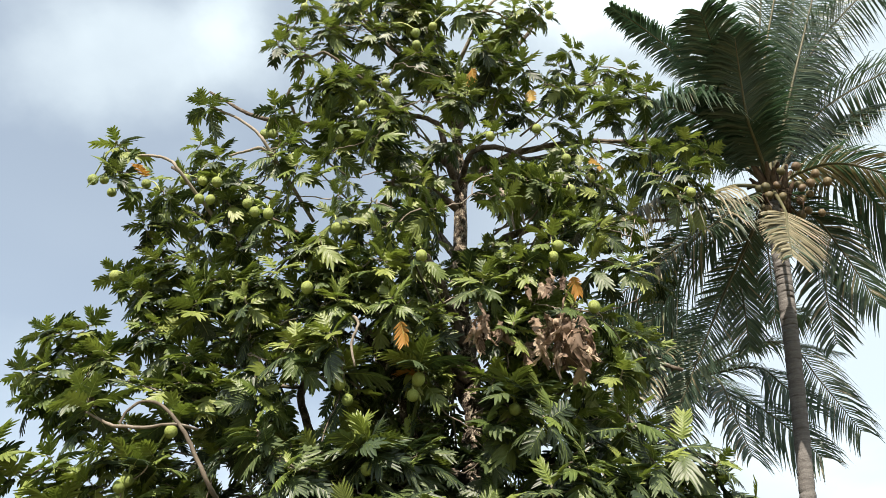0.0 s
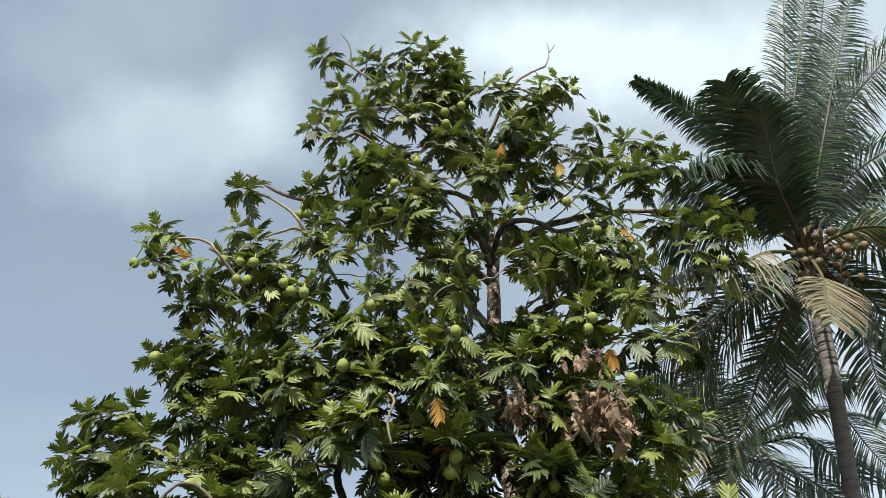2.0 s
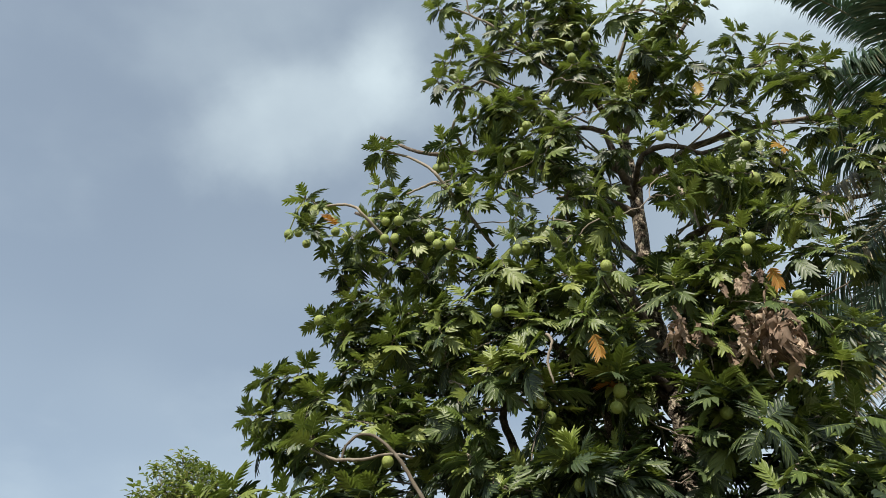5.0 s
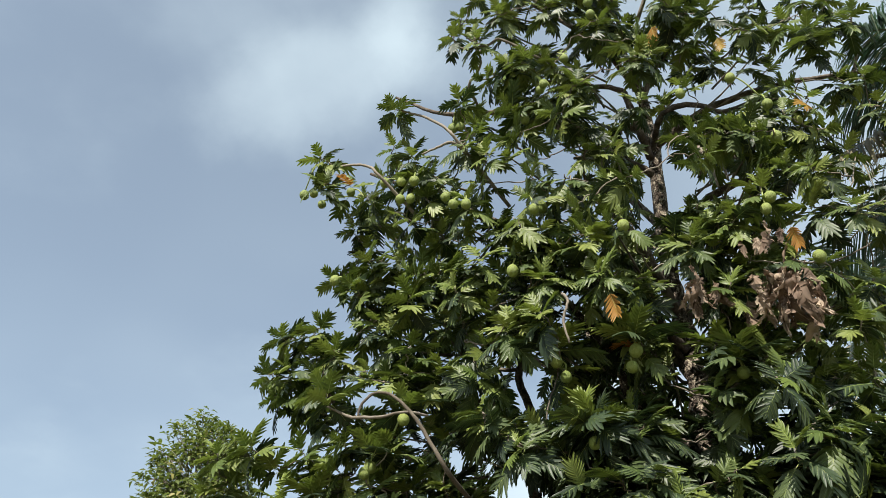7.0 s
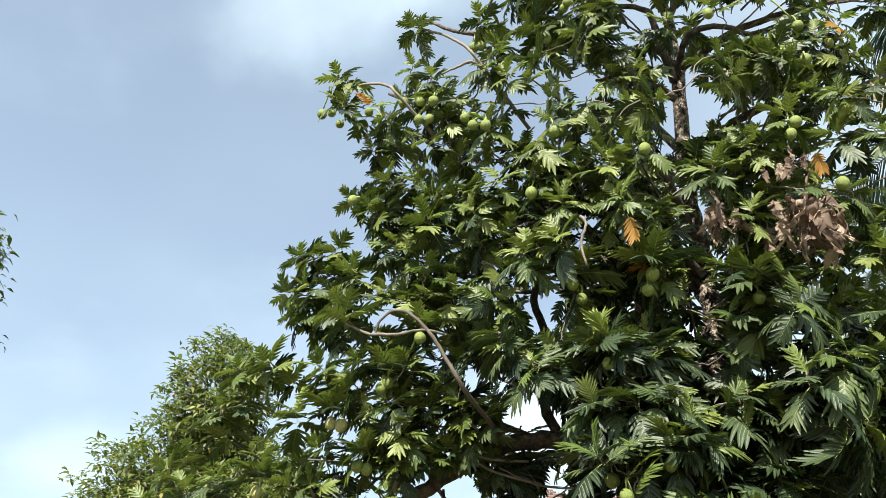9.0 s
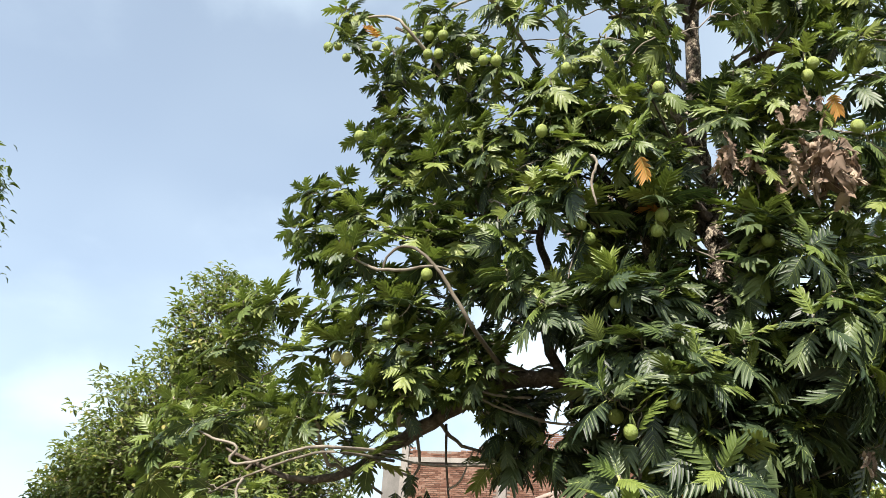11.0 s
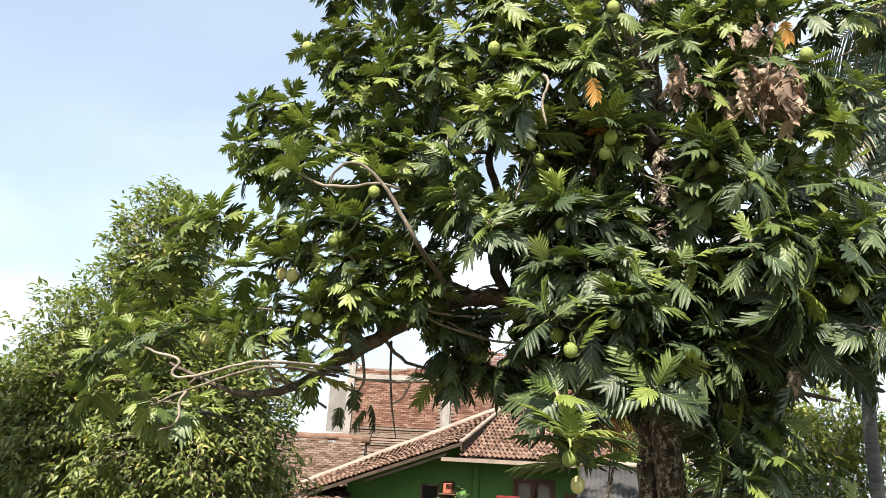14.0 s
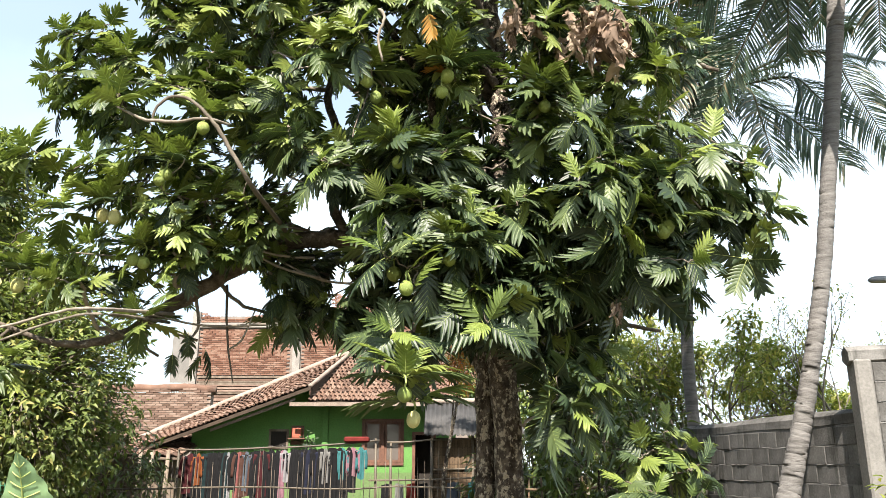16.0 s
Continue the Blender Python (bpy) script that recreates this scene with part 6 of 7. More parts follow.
def washing_line():
    t = thing("washing_rack", "grey bamboo washing poles on forked posts", "rack")
    for a, b in (((-5.2, 16.0, 1.88), (-3.3, 16.0, 1.93)), ((-3.45, 16.0, 1.91), (-1.25, 16.0, 2.06)), ((-1.1, 15.95, 2.02), (-0.2, 15.95, 2.08)), ((-1.45, 15.98, 1.30), (1.15, 15.98, 1.38))):
        pts = [(a[0] + (b[0] - a[0]) * k / 6, a[1], a[2] + (b[2] - a[2]) * k / 6 - 0.02 * math.sin(math.pi * k / 6), 0.017) for k in range(7)]
        part("pole", mesh_of("pole", *tube(pts, 7, 0.06), [M_BAMBOO]), None, t)
    for x, top in ((-5.2, 1.9), (-3.4, 1.96), (-1.32, 2.1), (-1.02, 2.04), (-0.22, 2.1), (1.12, 1.42)):
        part("post", mesh_of("post", *tube([(x + 0.03, 16.05, -0.1, 0.03), (x, 16.04, 1.0, 0.026), (x - 0.01, 16.04, top, 0.022)], 7, 0.08), [M_BAMBOO]), None, t)
    part("basket", box_mesh("basket", (-1.95, 15.9, 2.02), (-1.45, 16.1, 2.13), CLOTH["red"], 0.03), None, t, "folded red cloth over the pole")


washing_line()


def yard_rail():
    t = thing("yard_fence", "low fence of weathered brown rails and crooked posts", "fence")
    rnd = random.Random(71)
    for z in (0.75, 1.02, 1.22):
        part("rail", mesh_of("rail", *tube([(1.0 + 0.28 * k, 13.6 + 0.05 * k, z + rnd.uniform(-0.03, 0.03), 0.022) for k in range(8)], 6, 0.1, 3), [M_WEAVE]), None, t)
    for k in range(9):
        x = 1.02 + 0.24 * k + rnd.uniform(-0.04, 0.04)
        part("post", mesh_of("post", *tube([(x, 13.62 + 0.04 * k, -0.1, 0.024), (x + rnd.uniform(-0.08, 0.08), 13.6 + 0.04 * k, 0.7, 0.02), (x + rnd.uniform(-0.16, 0.16), 13.62 + 0.04 * k, 1.25 + rnd.uniform(0, 0.35), 0.014)], 6, 0.1, k), [M_WEAVE]), None, t)


yard_rail()


def bamboo_fence():
    t = thing("bamboo_fence", "see-through fence of thin upright bamboo sticks", "fence")
    rnd = random.Random(21)
    x = -6.2
    while x < 2.9:
        top = rnd.uniform(1.35, 1.95)
        lean = rnd.uniform(-0.05, 0.05)
        part("picket", mesh_of("picket", *tube([(x, 15.4, -0.1, 0.009), (x + lean * 0.5, 15.4 + rnd.uniform(-0.02, 0.02), top * 0.5, 0.007), (x + lean, 15.4, top, 0.004)], 5, 0.05), [M_BAMBOO]), None, t)
        x += rnd.uniform(0.07, 0.16)
    for z in (0.5, 1.18):
        part("rail", mesh_of("rail", *tube([(-6.3 + 9.3 * k / 12, 15.44, z + rnd.uniform(-0.03, 0.03), 0.016) for k in range(13)], 6, 0.08), [M_BAMBOO]), None, t)


bamboo_fence()


# ---- the bamboo hut ----
def bamboo_hut():
    t = thing("bamboo_hut", "low hut with woven bamboo walls and a grey corrugated roof", "hut")
    # solid core in the shade colour, so gaps between the strips look unlit
    part("wall", box_mesh("wall", (-0.22, 16.35, -0.1), (1.45, 18.6, 2.12), M_INTERIOR_SHADE, 0), None, t)
    rnd = random.Random(31)
    h = Heap()
    x, i = -0.2, 0
    while x < 1.40:
        w = rnd.uniform(0.04, 0.055)
        z = -0.1
        j = 0
        while z < 2.08:
            zt = min(z + 0.17, 2.1)
            yo = 0.006 if (i + j) % 2 else 0.0
            box(h, (x, 16.30 - yo, z), (x + w, 16.32 - yo, zt - 0.006))
            z, j = zt, j + 1
        x += w + 0.004
        i += 1
    tagged(part("weave", h.mesh("weave", [M_WEAVE], False), None, t), "strips of woven brown bamboo", kind="stuff")
    for z in (0.7, 1.5, 2.08):
        part("batten", mesh_of("batten", *tube([(-0.25, 16.27, z, 0.018), (0.7, 16.27, z + 0.02, 0.018), (1.47, 16.27, z, 0.018)], 6), [M_BAMBOO]), None, t)
    for x in (-0.22, 0.6, 1.45):
        part("post", mesh_of("post", *tube([(x, 16.28, -0.1, 0.035), (x, 16.28, 2.2, 0.03)], 8), [M_BAMBOO]), None, t)
    v, f = [], []
    n = 80
    for j, (y, z) in enumerate(((15.95, 2.16), (17.6, 2.9))):
        for k in range(n + 1):
            v.append((-0.38 + 2.0 * k / n, y, z + 0.02 * math.sin(k * 2 * math.pi / 4)))
    for k in range(n):
        f.append((k, k + 1, n + k + 2, n + k + 1))
    me = mesh_of("roof_sheet", v, f, [M_SHEET])
    ob = part("roof_sheet", me, None, t, "grey corrugated roof sheet")
    sol = ob.modifiers.new("thickness", "SOLIDIFY")
    sol.thickness = 0.006
    part("roof_ridge", mesh_of("roof_ridge", *tube([(-0.45, 17.6, 2.93, 0.06), (0.6, 17.6, 2.95, 0.06), (1.66, 17.6, 2.93, 0.06)], 7), [M_RIDGE]), None, t)


bamboo_hut()


# ---- brick buildings behind ----
def brick_building():
    t = thing("brick_building", "unfinished two-storey brick building with concrete columns", "building")
    top = lambda x: 6.25 + 0.12 * math.sin(x * 2.1) if x < -3.6 else 6.9 + 0.1 * math.sin(x * 5)
    part("wall", box_mesh("wall", (-7.95, 25.03, -0.1), (2.2, 31, 6.2), M_MORTAR, 0), None, t)
    for x in (-7.9, -4.65, -1.6):
        part("column", box_mesh("column", (x - 0.12, 24.94, -0.1), (x + 0.12, 25.2, 6.35), M_CONCRETE, 0.01), None, t, "raw concrete column")
    part("beam", box_mesh("beam", (-7.78, 24.95, 5.82), (-4.78, 25.2, 5.98), M_CONCRETE, 0.01), None, t, "raw concrete beam")
    prnd = random.Random(77)
    z = 4.28
    while z > 3.3:
        w = prnd.uniform(0.035, 0.075)
        plank = part("plank", box_mesh("plank", (-7.76 + prnd.uniform(0, 0.08), 24.95 + prnd.uniform(-0.025, 0.02), -w), (-4.79 - prnd.uniform(0, 0.25), 25.02, 0), M_OLD_WOOD if prnd.random() < 0.3 else M_OLD_BRICK, 0.008), None, t, "weathered grey-brown board")
        plank.matrix_basis = Matrix.Translation((0, 0, z)) @ Matrix.Rotation(prnd.uniform(-0.003, 0.003), 4, "Y")
        z -= w + prnd.uniform(0.0, 0.02)
    side = Heap()
    box(side, (-8.95, 26.0, -0.1), (-7.97, 31, 5.75))
    part("side_wing", side.mesh("side_wing", [M_PLASTER], False), None, t, "grey plastered side with a balcony")
    part("balcony_slab", box_mesh("balcony_slab", (-9.1, 25.2, 3.02), (-7.97, 26.0, 3.2), M_CONCRETE), None, t)
    part("balcony_roof", box_mesh("balcony_roof", (-9.0, 25.97, 5.75), (-7.97, 31, 5.85), M_CONCRETE), None, t)
    rail = part("balcony_rail", box_mesh("balcony_rail", (-9.05, 25.22, 4.05), (-7.98, 25.27, 4.1), M_RAIL, 0), None, t, "pale blue balcony railing")
    for k in range(14):
        x = -9.03 + k * 0.078
        part("baluster", box_mesh("baluster", (x, 25.23, 3.2), (x + 0.03, 25.26, 4.05), M_RAIL, 0), None, rail)
    brick_field(t, -7.76, -4.8, 25.02, 4.32, lambda x: min(top(x), 5.8), M_BRICK, 3, 150)
    brick_field(t, -7.76, -4.8, 25.02, 6.0, top, M_BRICK, 5, 40)
    brick_field(t, -4.5, 2.2, 25.02, 3.6, top, M_BRICK, 4, 110)


brick_building()


def ruined_wall():
    t = thing("brick_outbuilding", "low weathered brick outbuilding with a broken top", "outbuilding")
    part("wall", box_mesh("wall", (-10.2, 22.03, -0.1), (-6.4, 22.3, 3.5), M_MORTAR, 0), None, t)
    brick_field(t, -10.2, -6.4, 22.02, 2.0, lambda x: 3.62 + 0.05 * math.sin(x * 7), M_OLD_BRICK, 8, 300)
    part("coping", mesh_of("coping", *tube([(-10.3, 22.15, 3.62, 0.13), (-9, 22.15, 3.68, 0.12), (-8.0, 22.15, 3.63, 0.13), (-7.2, 22.15, 3.66, 0.11), (-6.3, 22.15, 3.58, 0.12)], 7, 0.15, 4), [M_TILE]), None, t, "broken tile coping")


ruined_wall()


def left_shed():
    t = thing("shed", "low dark shed with a sagging clay tile roof", "shed")
    part("wall", box_mesh("wall", (-8.2, 18.2, -0.1), (-5.95, 20.0, 1.75), M_OLD_WOOD, 0.01), None, t)
    q = ((-8.5, 17.8, 1.78), (-5.75, 17.8, 1.74), (-5.75, 19.6, 2.2), (-8.5, 19.6, 2.25))
    u = Heap()
    slab(u, q, (0, 0, -0.04))
    part("roof_deck", u.mesh("roof_deck", [M_OLD_WOOD], False), None, t)
    tiled_slope(t, q, 7, 12, 7, 84)
    for x in (-6.6, -6.35, -6.0):
        part("post", mesh_of("post", *tube([(x, 17.7, -0.1, 0.05), (x + 0.03, 17.7, 1.9, 0.04)], 7, 0.08), [M_OLD_WOOD]), None, t)


left_shed()


# ---- block walls ----
def block_mesh(l, d, hh):
    bm = bmesh.new()
    bmesh.ops.create_cube(bm, size=1)
    for v in bm.verts:
        v.co = Vector((v.co.x * l, v.co.y * d, v.co.z * hh))
    bmesh.ops.bevel(bm, geom=bm.edges[:], offset=0.005, segments=1, affect="EDGES")
    me = bpy.data.meshes.new("block")
    bm.to_mesh(me)
    bm.free()
    me.materials.append(M_BLOCK)
    return me


BLOCK, HALF = block_mesh(0.389, 0.16, 0.189), block_mesh(0.189, 0.16, 0.189)


def block_wall(name, label, a, b, height, seed, start=0.0):
    """A wall of concrete blocks from a to b (ground points), with recessed joints and a mortar core."""
    rnd = random.Random(seed)
    a, b = Vector((*a, 0)), Vector((*b, 0))
    d = (b - a)
    n = d.length
    rot = math.atan2(d.y, d.x)
    t = tagged(thing(name, label, "wall"), kind="structure")
    t.matrix_basis = Matrix.Translation(a) @ Matrix.Rotation(rot, 4, "Z")
    part("core", box_mesh("core", (start, -0.073, -0.1), (n, 0.073, height - 0.01), M_MORTAR_GREY, 0), None, t)
    z, row = -0.0, 0
    while z + 0.19 <= height + 0.01:
        x = start
        if row % 2:
            ob = new("block", HALF)
            ob.parent, ob.location = t, (x + 0.095, 0, z + 0.095)
            x += 0.2
        while x + 0.385 <= n + 0.05:
            ob = new("block", BLOCK)
            ob.parent = t
            ob.matrix_basis = Matrix.Translation((x + 0.195 + rnd.uniform(-0.004, 0.004), rnd.uniform(-0.006, 0.006), z + 0.095 + rnd.uniform(-0.004, 0.004))) @ Matrix.Rotation(rnd.uniform(-0.012, 0.012), 4, "Z")
            x += 0.4
        z += 0.2
        row += 1
    beds = Heap()
    for k in range(1, row):
        x = start
        bed = []
        while x < n:
            bed.append((x, -0.079 + rnd.uniform(-0.003, 0.003), k * 0.2 - 0.005 + rnd.uniform(-0.006, 0.006), max(0.001, rnd.gauss(0.003, 0.004))))
            x += rnd.uniform(0.05, 0.13)
        beds.add(*tube(bed, 5))
    tagged(part("mortar_bed", beds.mesh("mortar_bed", [M_MORTAR_GREY]), None, t), "uneven pale mortar squeezed out of the joints", kind="stuff")
    return t, n


side_wall, side_len = block_wall("wall_side", "stained grey concrete block wall beside the palm", (3.72, 13.2), (4.3, 8.2), 2.05, 5)
front_wall, front_len = block_wall("wall_front", "grey concrete block wall with a plastered pier and coping", (4.1, 8.0), (8.5, 7.6), 2.6, 6, 0.2)
part("pier", box_mesh("pier", (0.02, -0.11, -0.1), (0.19, 0.11, 2.62), M_PLASTER, 0.02), None, front_wall, "rough plastered corner pier")
part("coping", mesh_of("coping", *tube([(-0.02, 0, 2.66, 0.1), (0.6, 0, 2.68, 0.11), (1.6, 0, 2.66, 0.12), (2.8, 0, 2.68, 0.11), (4.4, 0, 2.66, 0.12)], 6, 0.12, 2), [M_MORTAR_GREY], smooth=False), None, front_wall, "broken mortar coping")
part("coping", mesh_of("coping", *tube([(0, 0, 2.06, 0.1), (1, 0, 2.08, 0.09), (2, 0, 2.06, 0.1), (3, 0, 2.07, 0.09), (4, 0, 2.06, 0.1), (5, 0, 2.07, 0.1)], 6, 0.15, 7), [M_BLOCK], smooth=False), None, side_wall, "dark mossy coping")


def street_lamp():
    t = thing("street_lamp", "grey street lamp head on a long arm", "lamp")
    part("pole", mesh_of("pole", *tube([(10.4, 14, -0.1, 0.07), (10.35, 14, 5.0, 0.055)], 10), [M_METAL]), None, t)
    part("arm", mesh_of("arm", *tube(spline([(10.35, 14, 4.9, 0.03), (9.4, 14, 5.05, 0.028), (8.15, 14, 4.86, 0.024)], 5), 8), [M_METAL]), None, t)
    bm = bmesh.new()
    bmesh.ops.create_icosphere(bm, subdivisions=3, radius=1)
    for v in bm.verts:
        v.co = Vector((v.co.x * 0.24 + 7.98, v.co.y * 0.10 + 14, max(v.co.z, -0.45) * 0.085 + 4.84))
    part("head", bm, M_METAL, t)


street_lamp()


# ---- smaller trees and shrubs ----
def leaf_blade(l, w, fold=0.25, droop=0.2):
    return [(0, 0, 0), (-w / 2, l * 0.4, fold * w / 2), (0, l * 0.45, -droop * l * 0.2), (w / 2, l * 0.4, fold * w / 2), (-w * 0.3, l * 0.75, fold * w * 0.2 - droop * l * 0.5), (w * 0.3, l * 0.75, fold * w * 0.2 - droop * l * 0.5), (0, l, -droop * l)], [(0, 2, 1), (0, 3, 2), (1, 2, 4), (2, 3, 5), (2, 6, 4), (2, 5, 6)]


def leafy_tree(name, label, base, trunk_r, lobes, clumps, per, leaf, mat, seed, clump_r=0.35, hang=0.5, inside=0.35):
    """A tree: tapered trunk, limbs out to each part of the crown, and clumps of small leaves with gaps between them."""
    rnd = random.Random(seed)
    t = thing(name, label, "tree" if trunk_r > 0.03 else "shrub")
    base = np.array(base, float)
    lv, lf = leaf_blade(*leaf)
    lv = np.array(lv)
    h, tw = Heap(), Heap()
    weight = [r[0] * r[2] for _, r in lobes]
    top = np.array(lobes[0][0], float)
    trunk = spline([(*base, trunk_r * 1.2), (*(base + (top - base) * 0.4 + np.array((rnd.uniform(-0.2, 0.2), 0, 0))), trunk_r), (*(base + (top - base) * 0.8), trunk_r * 0.6), (*top, trunk_r * 0.3)], 5)
    part("trunk", mesh_of("trunk", *tube(trunk, 10, 0.1, seed), [M_BARK]), None, t)
    for c, r in lobes:
        s = trunk[len(trunk) // 2]
        c = np.array(c, float)
        limb = spline([(*s[:3], trunk_r * 0.5), (*((s[:3] + c) / 2 + np.array((0, 0, 0.3 * r[2]))), trunk_r * 0.35), (*c, trunk_r * 0.15)], 5)
        part("limb", mesh_of("limb", *tube(limb, 7, 0.1, seed), [M_BARK]), None, t)
    for _ in range(clumps):
        c, r = rnd.choices(lobes, weight)[0]
        d = Vector((rnd.gauss(0, 1), rnd.gauss(0, 1), rnd.gauss(0, 1))).normalized()
        k = rnd.uniform(inside, 1.0) ** 0.5 * (1 + 0.22 * noise.noise(d * 2.2 + Vector(c)))
        p = np.array(c) + np.array((d.x * r[0], d.y * r[1], d.z * r[2])) * k
        q = np.array(c) + (p - np.array(c)) * 0.55
        tw.add(*tube([(*q, 0.014), (*((p + q) / 2 + np.array((rnd.uniform(-.1, .1), rnd.uniform(-.1, .1), 0.06))), 0.010), (*p, 0.005)], 4, cap=False))
        size = rnd.uniform(0.75, 1.2)
        for i in range(per):
            at = Vector(p) + Vector((rnd.uniform(-1, 1), rnd.uniform(-1, 1), rnd.uniform(-0.8, 0.8))) * clump_r * 0.55
            out = (Vector((rnd.gauss(0, 1), rnd.gauss(0, 1), rnd.gauss(0, 0.6))) + d * 0.8 - Vector((0, 0, hang))).normalized()
            up = Vector((rnd.uniform(-.5, .5), rnd.uniform(-.5, .5), 1)) + d * 0.4
            x = out.cross(up).normalized()
            z = x.cross(out)
            m = np.array(Matrix((x, out, z)).transposed()) * size * rnd.uniform(0.8, 1.15)
            h.add(lv @ m.T + np.array(at), lf)
    tagged(part("twig_mass", tw.mesh("twig_mass", [M_TWIG]), None, t), "thin grey twigs inside the crown", kind="stuff")
    tagged(part("crown", h.mesh("crown", [mat]), None, t), "many small leaves in loose clumps", kind="stuff")
    return t


leafy_tree("mango_tree", "broad dense tree with small drooping green leaves", (-8.6, 14.2, -0.1), 0.22,
           [((-8.9, 14.0, 3.3), (2.7, 2.2, 2.75)), ((-8.55, 13.7, 6.2), (1.1, 1.1, 1.6)), ((-7.2, 13.4, 2.8), (1.9, 1.9, 2.4)), ((-10.3, 13.8, 2.5), (1.6, 1.6, 2.0))], 3600, 17, (0.145, 0.066, 0.3, 0.35), M_MANGO, 51, 0.34, 0.2, 0.3)
leafy_tree("feathery_tree", "tall tree with fine pale leaves at the plot's edge", (-11.9, 8.2, -0.1), 0.14,
           [((-11.15, 8.0, 7.0), (1.6, 1.4, 1.0)), ((-11.1, 8.0, 5.7), (1.75, 1.4, 0.7))], 460, 22, (0.15, 0.06, 0.2, 0.3), M_SMALL, 52, 0.42, 0.5)
def branching_tree(name, label, base, height, seed, spread=0.5, leaf=(0.12, 0.05, 0.25, 0.3), mat=None, per=9, levels=4, r0=0.07):
    """A thin open tree: forked stems that split again and again, with a few leaves at each end."""
    rnd = random.Random(seed)
    t = thing(name, label, "tree", "scrub trees")
    lv, lf = leaf_blade(*leaf)
    lv = np.array(lv)
    wood, leaves = Heap(), Heap()

    def grow(p, d, length, r, level):
        pts = [(*p, r)]
        q = np.array(p, float)
        for k in range(3):
            d = d + np.array([rnd.uniform(-0.22, 0.22) for _ in range(3)]) + np.array((0, 0, 0.05))
            d = d / np.linalg.norm(d)
            q = q + d * length / 3
            pts.append((*q, r * (1 - 0.16 * (k + 1))))
        v, f = tube(spline(pts, 3), 6 if level < 2 else 4, 0.08, seed, cap=False)
        wood.add(v, f)
        if level >= 2:
            for _ in range(per if level >= levels else per // 2):
                at = np.array(pts[rnd.randrange(1, 4)][:3]) + np.array([rnd.uniform(-0.12, 0.12) for _ in range(3)])
                out = Vector((rnd.gauss(0, 1), rnd.gauss(0, 1), rnd.gauss(-0.2, 0.6))).normalized()
                x = out.cross(Vector((rnd.uniform(-.5, .5), rnd.uniform(-.5, .5), 1))).normalized()
                m = np.array(Matrix((x, out, x.cross(out))).transposed()) * rnd.uniform(0.7, 1.2)
                leaves.add(lv @ m.T + at, lf)
        if level < levels:
            for k in range(rnd.choice((2, 3, 3))):
                e = d + np.array([rnd.gauss(0, spread) for _ in range(3)])
                grow(q, e / np.linalg.norm(e), length * rnd.uniform(0.6, 0.8), r * 0.55, level + 1)

    for k in range(2):
        grow(np.array(base, float) + np.array((k * 0.12, 0, 0)), np.array((rnd.uniform(-0.15, 0.15), 0, 1.0)), height * 0.42, r0, 0)
    part("trunk", wood.mesh("trunk", [M_TWIG]), None, t, "pale forking stems")
    tagged(part("crown", leaves.mesh("crown", [mat or M_SCRUB]), None, t), "sparse small leaves", kind="stuff")


branching_tree("scrub_tree", "thin pale-stemmed tree with sparse yellowish leaves", (6.1, 16.2, -0.1), 4.2, 61, 0.45, (0.16, 0.06, 0.25, 0.3), per=24)
branching_tree("scrub_tree", "thin tree with yellowish leaves beyond the wall", (7.0, 16.8, -0.1), 3.8, 62, 0.5, (0.16, 0.06, 0.25, 0.3), per=24)
branching_tree("scrub_tree", "sparse grey-twigged tree rising behind the wall", (8.2, 15.5, -0.1), 4.4, 63, 0.4, (0.09, 0.035, 0.25, 0.3), per=9)
branching_tree("scrub_tree", "sparse young tree behind the palm", (5.3, 17.5, -0.1), 4.2, 64, 0.5, (0.16, 0.06, 0.25, 0.3), per=22)
branching_tree("scrub_tree", "low bushy tree beyond the block wall", (8.6, 18.5, -0.1), 3.2, 65, 0.6, (0.15, 0.06, 0.25, 0.3), per=24)
branching_tree("scrub_tree", "low bushy tree far beyond the wall", (10.2, 19.0, -0.1), 3.0, 66, 0.6, (0.15, 0.06, 0.25, 0.3), per=24)
leafy_tree("backyard_tree", "dark green tree behind the bamboo hut", (2.9, 19.5, -0.1), 0.14,
           [((2.9, 19.5, 3.4), (2.3, 1.4, 1.9)), ((4.6, 19, 2.8), (1.6, 1.2, 1.7)), ((1.4, 20.2, 3.6), (1.3, 1.0, 1.5))], 620, 15, (0.2, 0.075, 0.3, 0.35), M_SMALL, 56, 0.5, 0.6)
leafy_tree("orange_shrub", "tall shrub with orange and green leaves by the trunk", (0.15, 13.2, -0.1), 0.035,
           [((0.24, 13.2, 3.2), (0.22, 0.2, 0.42))], 22, 14, (0.17, 0.03, 0.2, 0.35), M_ORANGE, 57, 0.28, 0.5)
leafy_tree("yard_shrub", "dark leafy shrub in the shade of the breadfruit", (2.2, 11.6, -0.1), 0.03,
           [((2.2, 11.6, 1.5), (0.9, 0.6, 1.2)), ((3.0, 12.0, 1.6), (0.6, 0.6, 1.2))], 120, 12, (0.24, 0.07, 0.25, 0.4), M_SMALL, 58, 0.4, 0.6)
leafy_tree("yard_shrub", "tall dark bushes behind the yard fence", (1.9, 15.2, -0.1), 0.03,
           [((1.5, 15.2, 1.1), (1.0, 0.5, 1.3)), ((2.8, 15.4, 1.3), (1.0, 0.5, 1.5)), ((3.6, 15.2, 1.0), (0.7, 0.5, 1.1))], 330, 13, (0.22, 0.07, 0.25, 0.4), M_SMALL, 67, 0.42, 0.5)
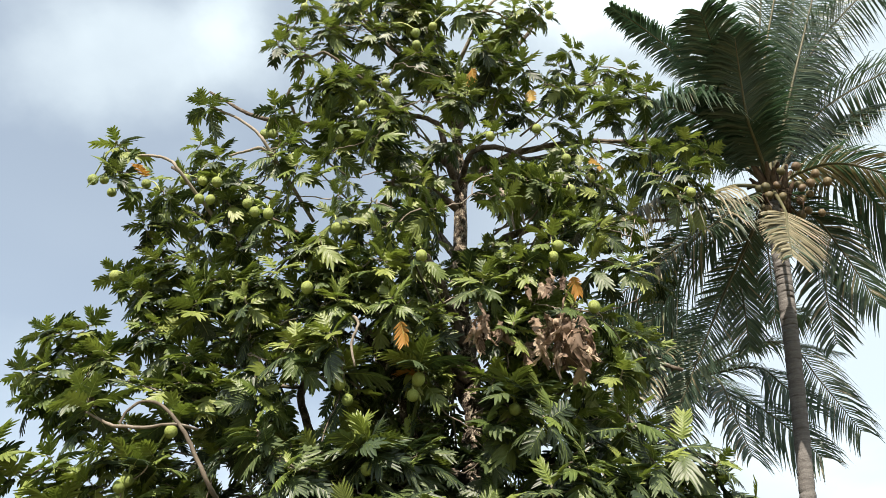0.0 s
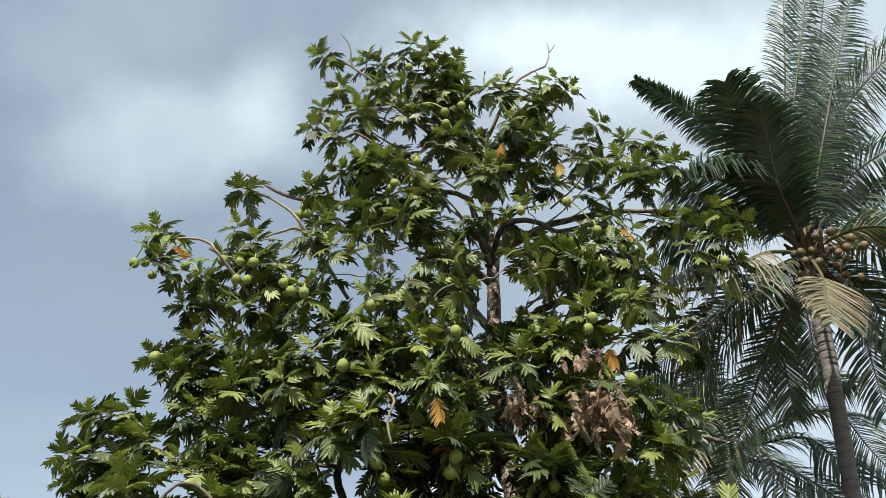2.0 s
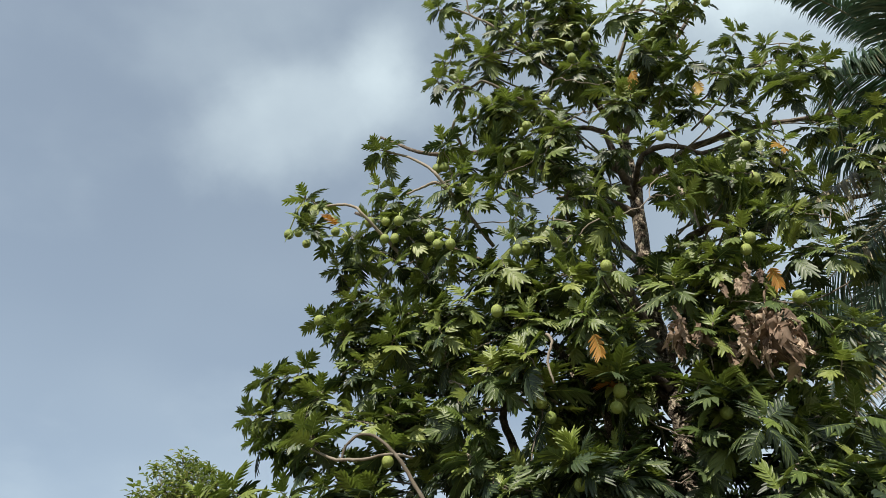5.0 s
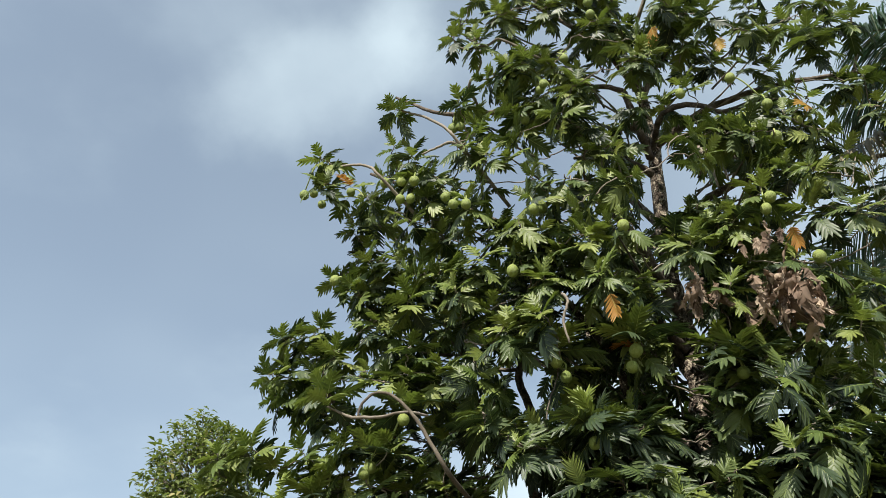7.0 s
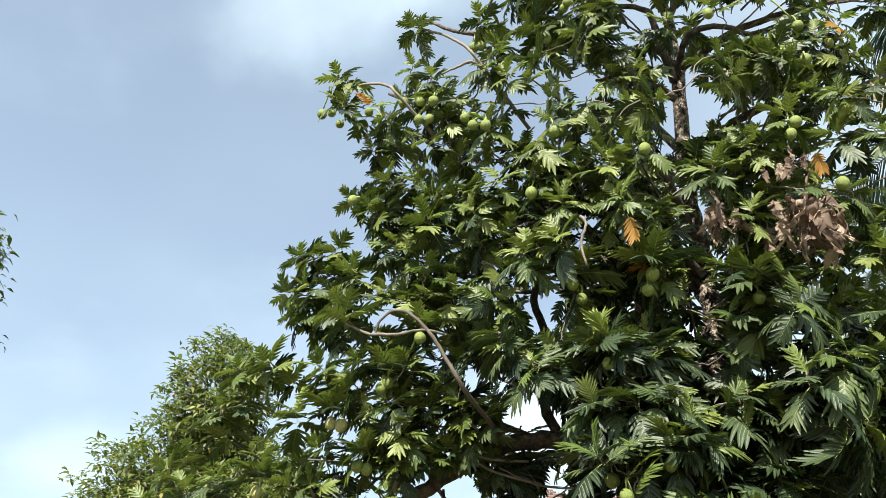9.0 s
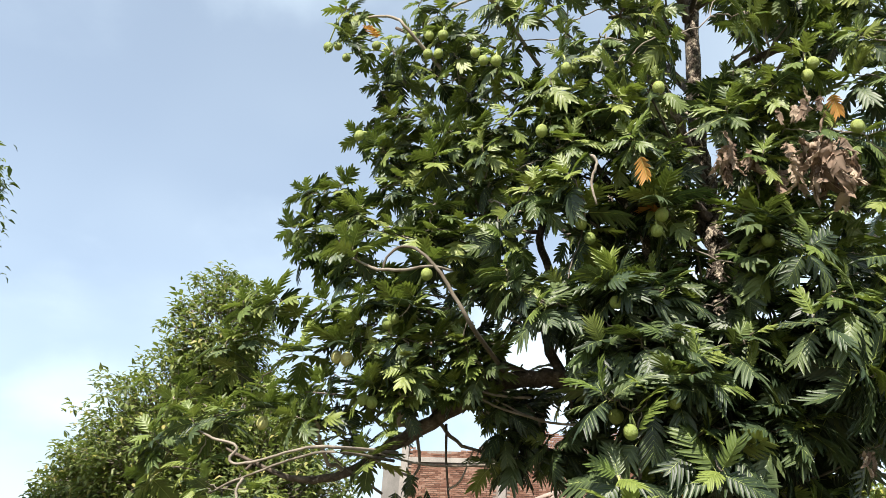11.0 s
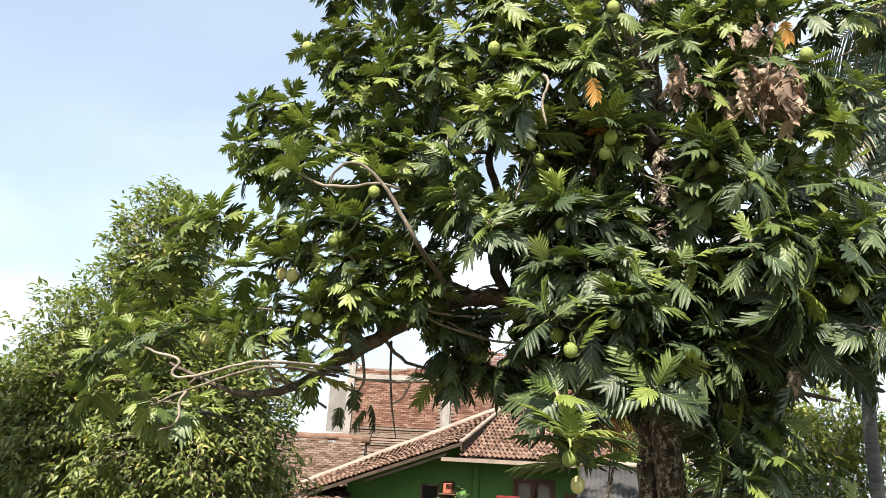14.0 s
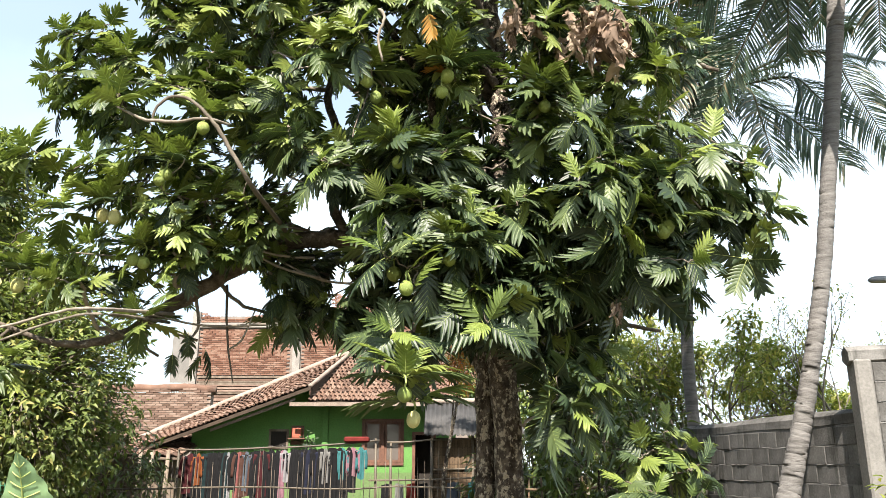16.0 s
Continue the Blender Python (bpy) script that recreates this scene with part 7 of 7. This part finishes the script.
leafy_tree("yard_shrub", "leafy shrub at the foot of the house", (-6.6, 15.6, -0.1), 0.03,
           [((-6.4, 15.6, 1.3), (1.1, 0.6, 1.2))], 110, 12, (0.18, 0.06, 0.25, 0.4), M_SMALL, 59, 0.4, 0.6)
leafy_tree("yard_shrub", "small weedy shrub at the foot of the block wall", (4.6, 7.6, -0.1), 0.02,
           [((4.35, 7.65, 1.2), (0.35, 0.2, 0.35))], 22, 10, (0.12, 0.05, 0.25, 0.3), M_SCRUB, 60, 0.25, 0.3)

# a young breadfruit before the palm
sapling = thing("breadfruit_sapling", "young breadfruit plant with yellow-green lobed leaves", "tree")
YOUNG = Breadfruit(sapling, 17)
YOUNG.bough("stem", [(1.98, 7.3, -0.1, 0.035), (1.96, 7.28, 0.7, 0.03), (2.0, 7.25, 1.35, 0.024), (2.0, 7.22, 1.78, 0.016)], [(2.0, 7.22, 1.82), (1.75, 7.2, 1.56), (2.22, 7.15, 1.55), (1.82, 7.0, 1.3), (2.1, 7.0, 1.22), (1.98, 7.4, 1.45), (1.62, 7.1, 1.35), (2.28, 7.0, 1.32), (2.18, 7.3, 1.7), (1.8, 7.3, 1.66)], M_TWIG)
YOUNG.leaves(0, 0.215, (6, 8), lambda p: True)
# half the leaves made dark, to put the sapling's partial shade into colour
YOUNG.placed = [(("young", "old", "leaf", "old")[k % 4], v, m, n) for k, (kind, v, m, n) in enumerate(YOUNG.placed)]
YOUNG.finish()


def elephant_ear():
    t = thing("elephant_ear_plant", "elephant ear plant with big pale ribbed leaves", "plant")
    for k, (x, y, z, turn, l, w, lean) in enumerate(((-2.08, 4.12, 1.36, 0.05, 0.44, 0.30, 12), (-2.33, 3.98, 1.30, 0.5, 0.36, 0.11, 4), (-2.5, 4.3, 1.1, -0.4, 0.4, 0.3, 40))):
        h = Heap()
        nu, nv = 10, 14
        v, f = [], []
        for j in range(nv + 1):
            s = j / nv
            wide = w * (min(1, s * 3.2 + 0.3) ** 0.7) * (1 - s ** 1.9) * (1 + 0.05 * math.sin(j * 2.4)) + 0.004
            for i in range(nu + 1):
                u = i / nu * 2 - 1
                v.append((u * wide / 2, 0.06 * abs(u) ** 1.5 * wide / w - 0.10 * s * s + 0.008 * math.sin(j * 1.7) * abs(u), (s - 0.25) * l))
        for j in range(nv):
            for i in range(nu):
                a = j * (nu + 1) + i
                f.append((a, a + 1, a + nu + 2, a + nu + 1))
        m = np.array(Matrix.Translation((x, y, z)) @ Euler((radians(lean), 0, turn)).to_matrix().to_4x4())
        h.add(np.array(v) @ m[:3, :3].T + m[:3, 3], f)
        blade = part("leaf", h.mesh("leaf", [M_YOUNG if k == 1 else M_EAR]), None, t, "rolled yellow-green new leaf" if k == 1 else "")
        rib = np.array([(0, -0.004 - 0.10 * s * s, (s - 0.25) * l, 0.007 * (1.05 - s)) for s in np.linspace(0, 1, 8)])
        rib[:, :3] = rib[:, :3] @ m[:3, :3].T + m[:3, 3]
        part("midrib", mesh_of("midrib", *tube(rib, 5), [M_RIB]), None, blade)
        for side in (-1, 1):
            for s in (0.08, 0.2, 0.32, 0.44, 0.56, 0.68, 0.8):
                vein = []
                for r in (0.0, 0.35, 0.7):
                    e = s + 0.10 * r
                    half = w / 2 * (1 - e ** 1.9) * min(1, e * 3.2 + 0.3) ** 0.7
                    vein.append((side * half * r, -0.005 + 0.06 * r ** 1.5 * half * 2 / w - 0.10 * e * e, (e - 0.25) * l, 0.003))
                vein = np.array(vein)
                vein[:, :3] = vein[:, :3] @ m[:3, :3].T + m[:3, 3]
                part("vein", mesh_of("vein", *tube(vein, 4), [M_RIB]), None, blade)
        foot = m[:3, :3] @ np.array((0, 0, -0.25 * l)) + m[:3, 3]
        part("stalk", mesh_of("stalk", *tube(spline([(-2.25, 4.2, -0.1, 0.03), ((foot[0] - 2.25) / 2, foot[1] + 0.03, foot[2] * 0.55, 0.022), (*foot, 0.012)], 5), 7), [M_RIB]), None, t)


elephant_ear()


def green_net():
    t = thing("net_fence", "sagging green plastic net between thin posts", "fence")
    h = Heap()
    for i in range(46):
        x = -6.6 + i * 0.045
        h.add(*tube([(x, 9.0, 0.0, 0.004), (x + 0.02, 9.02, 0.7, 0.004), (x, 9.0, 1.40 + 0.03 * math.sin(i * 0.7), 0.004)], 3))
    for j in range(30):
        z = 0.05 + j * 0.046
        h.add(*tube([(-6.6, 9.0, z, 0.004), (-5.6, 9.04, z - 0.03, 0.004), (-4.55, 9.0, z, 0.004)], 3))
    part("net", h.mesh("net", [M_NET]), None, t)
    for x in (-6.6, -5.55, -4.55):
        part("post", mesh_of("post", *tube([(x, 9.03, -0.1, 0.025), (x, 9.03, 1.5, 0.02)], 6), [M_BAMBOO]), None, t)


green_net()
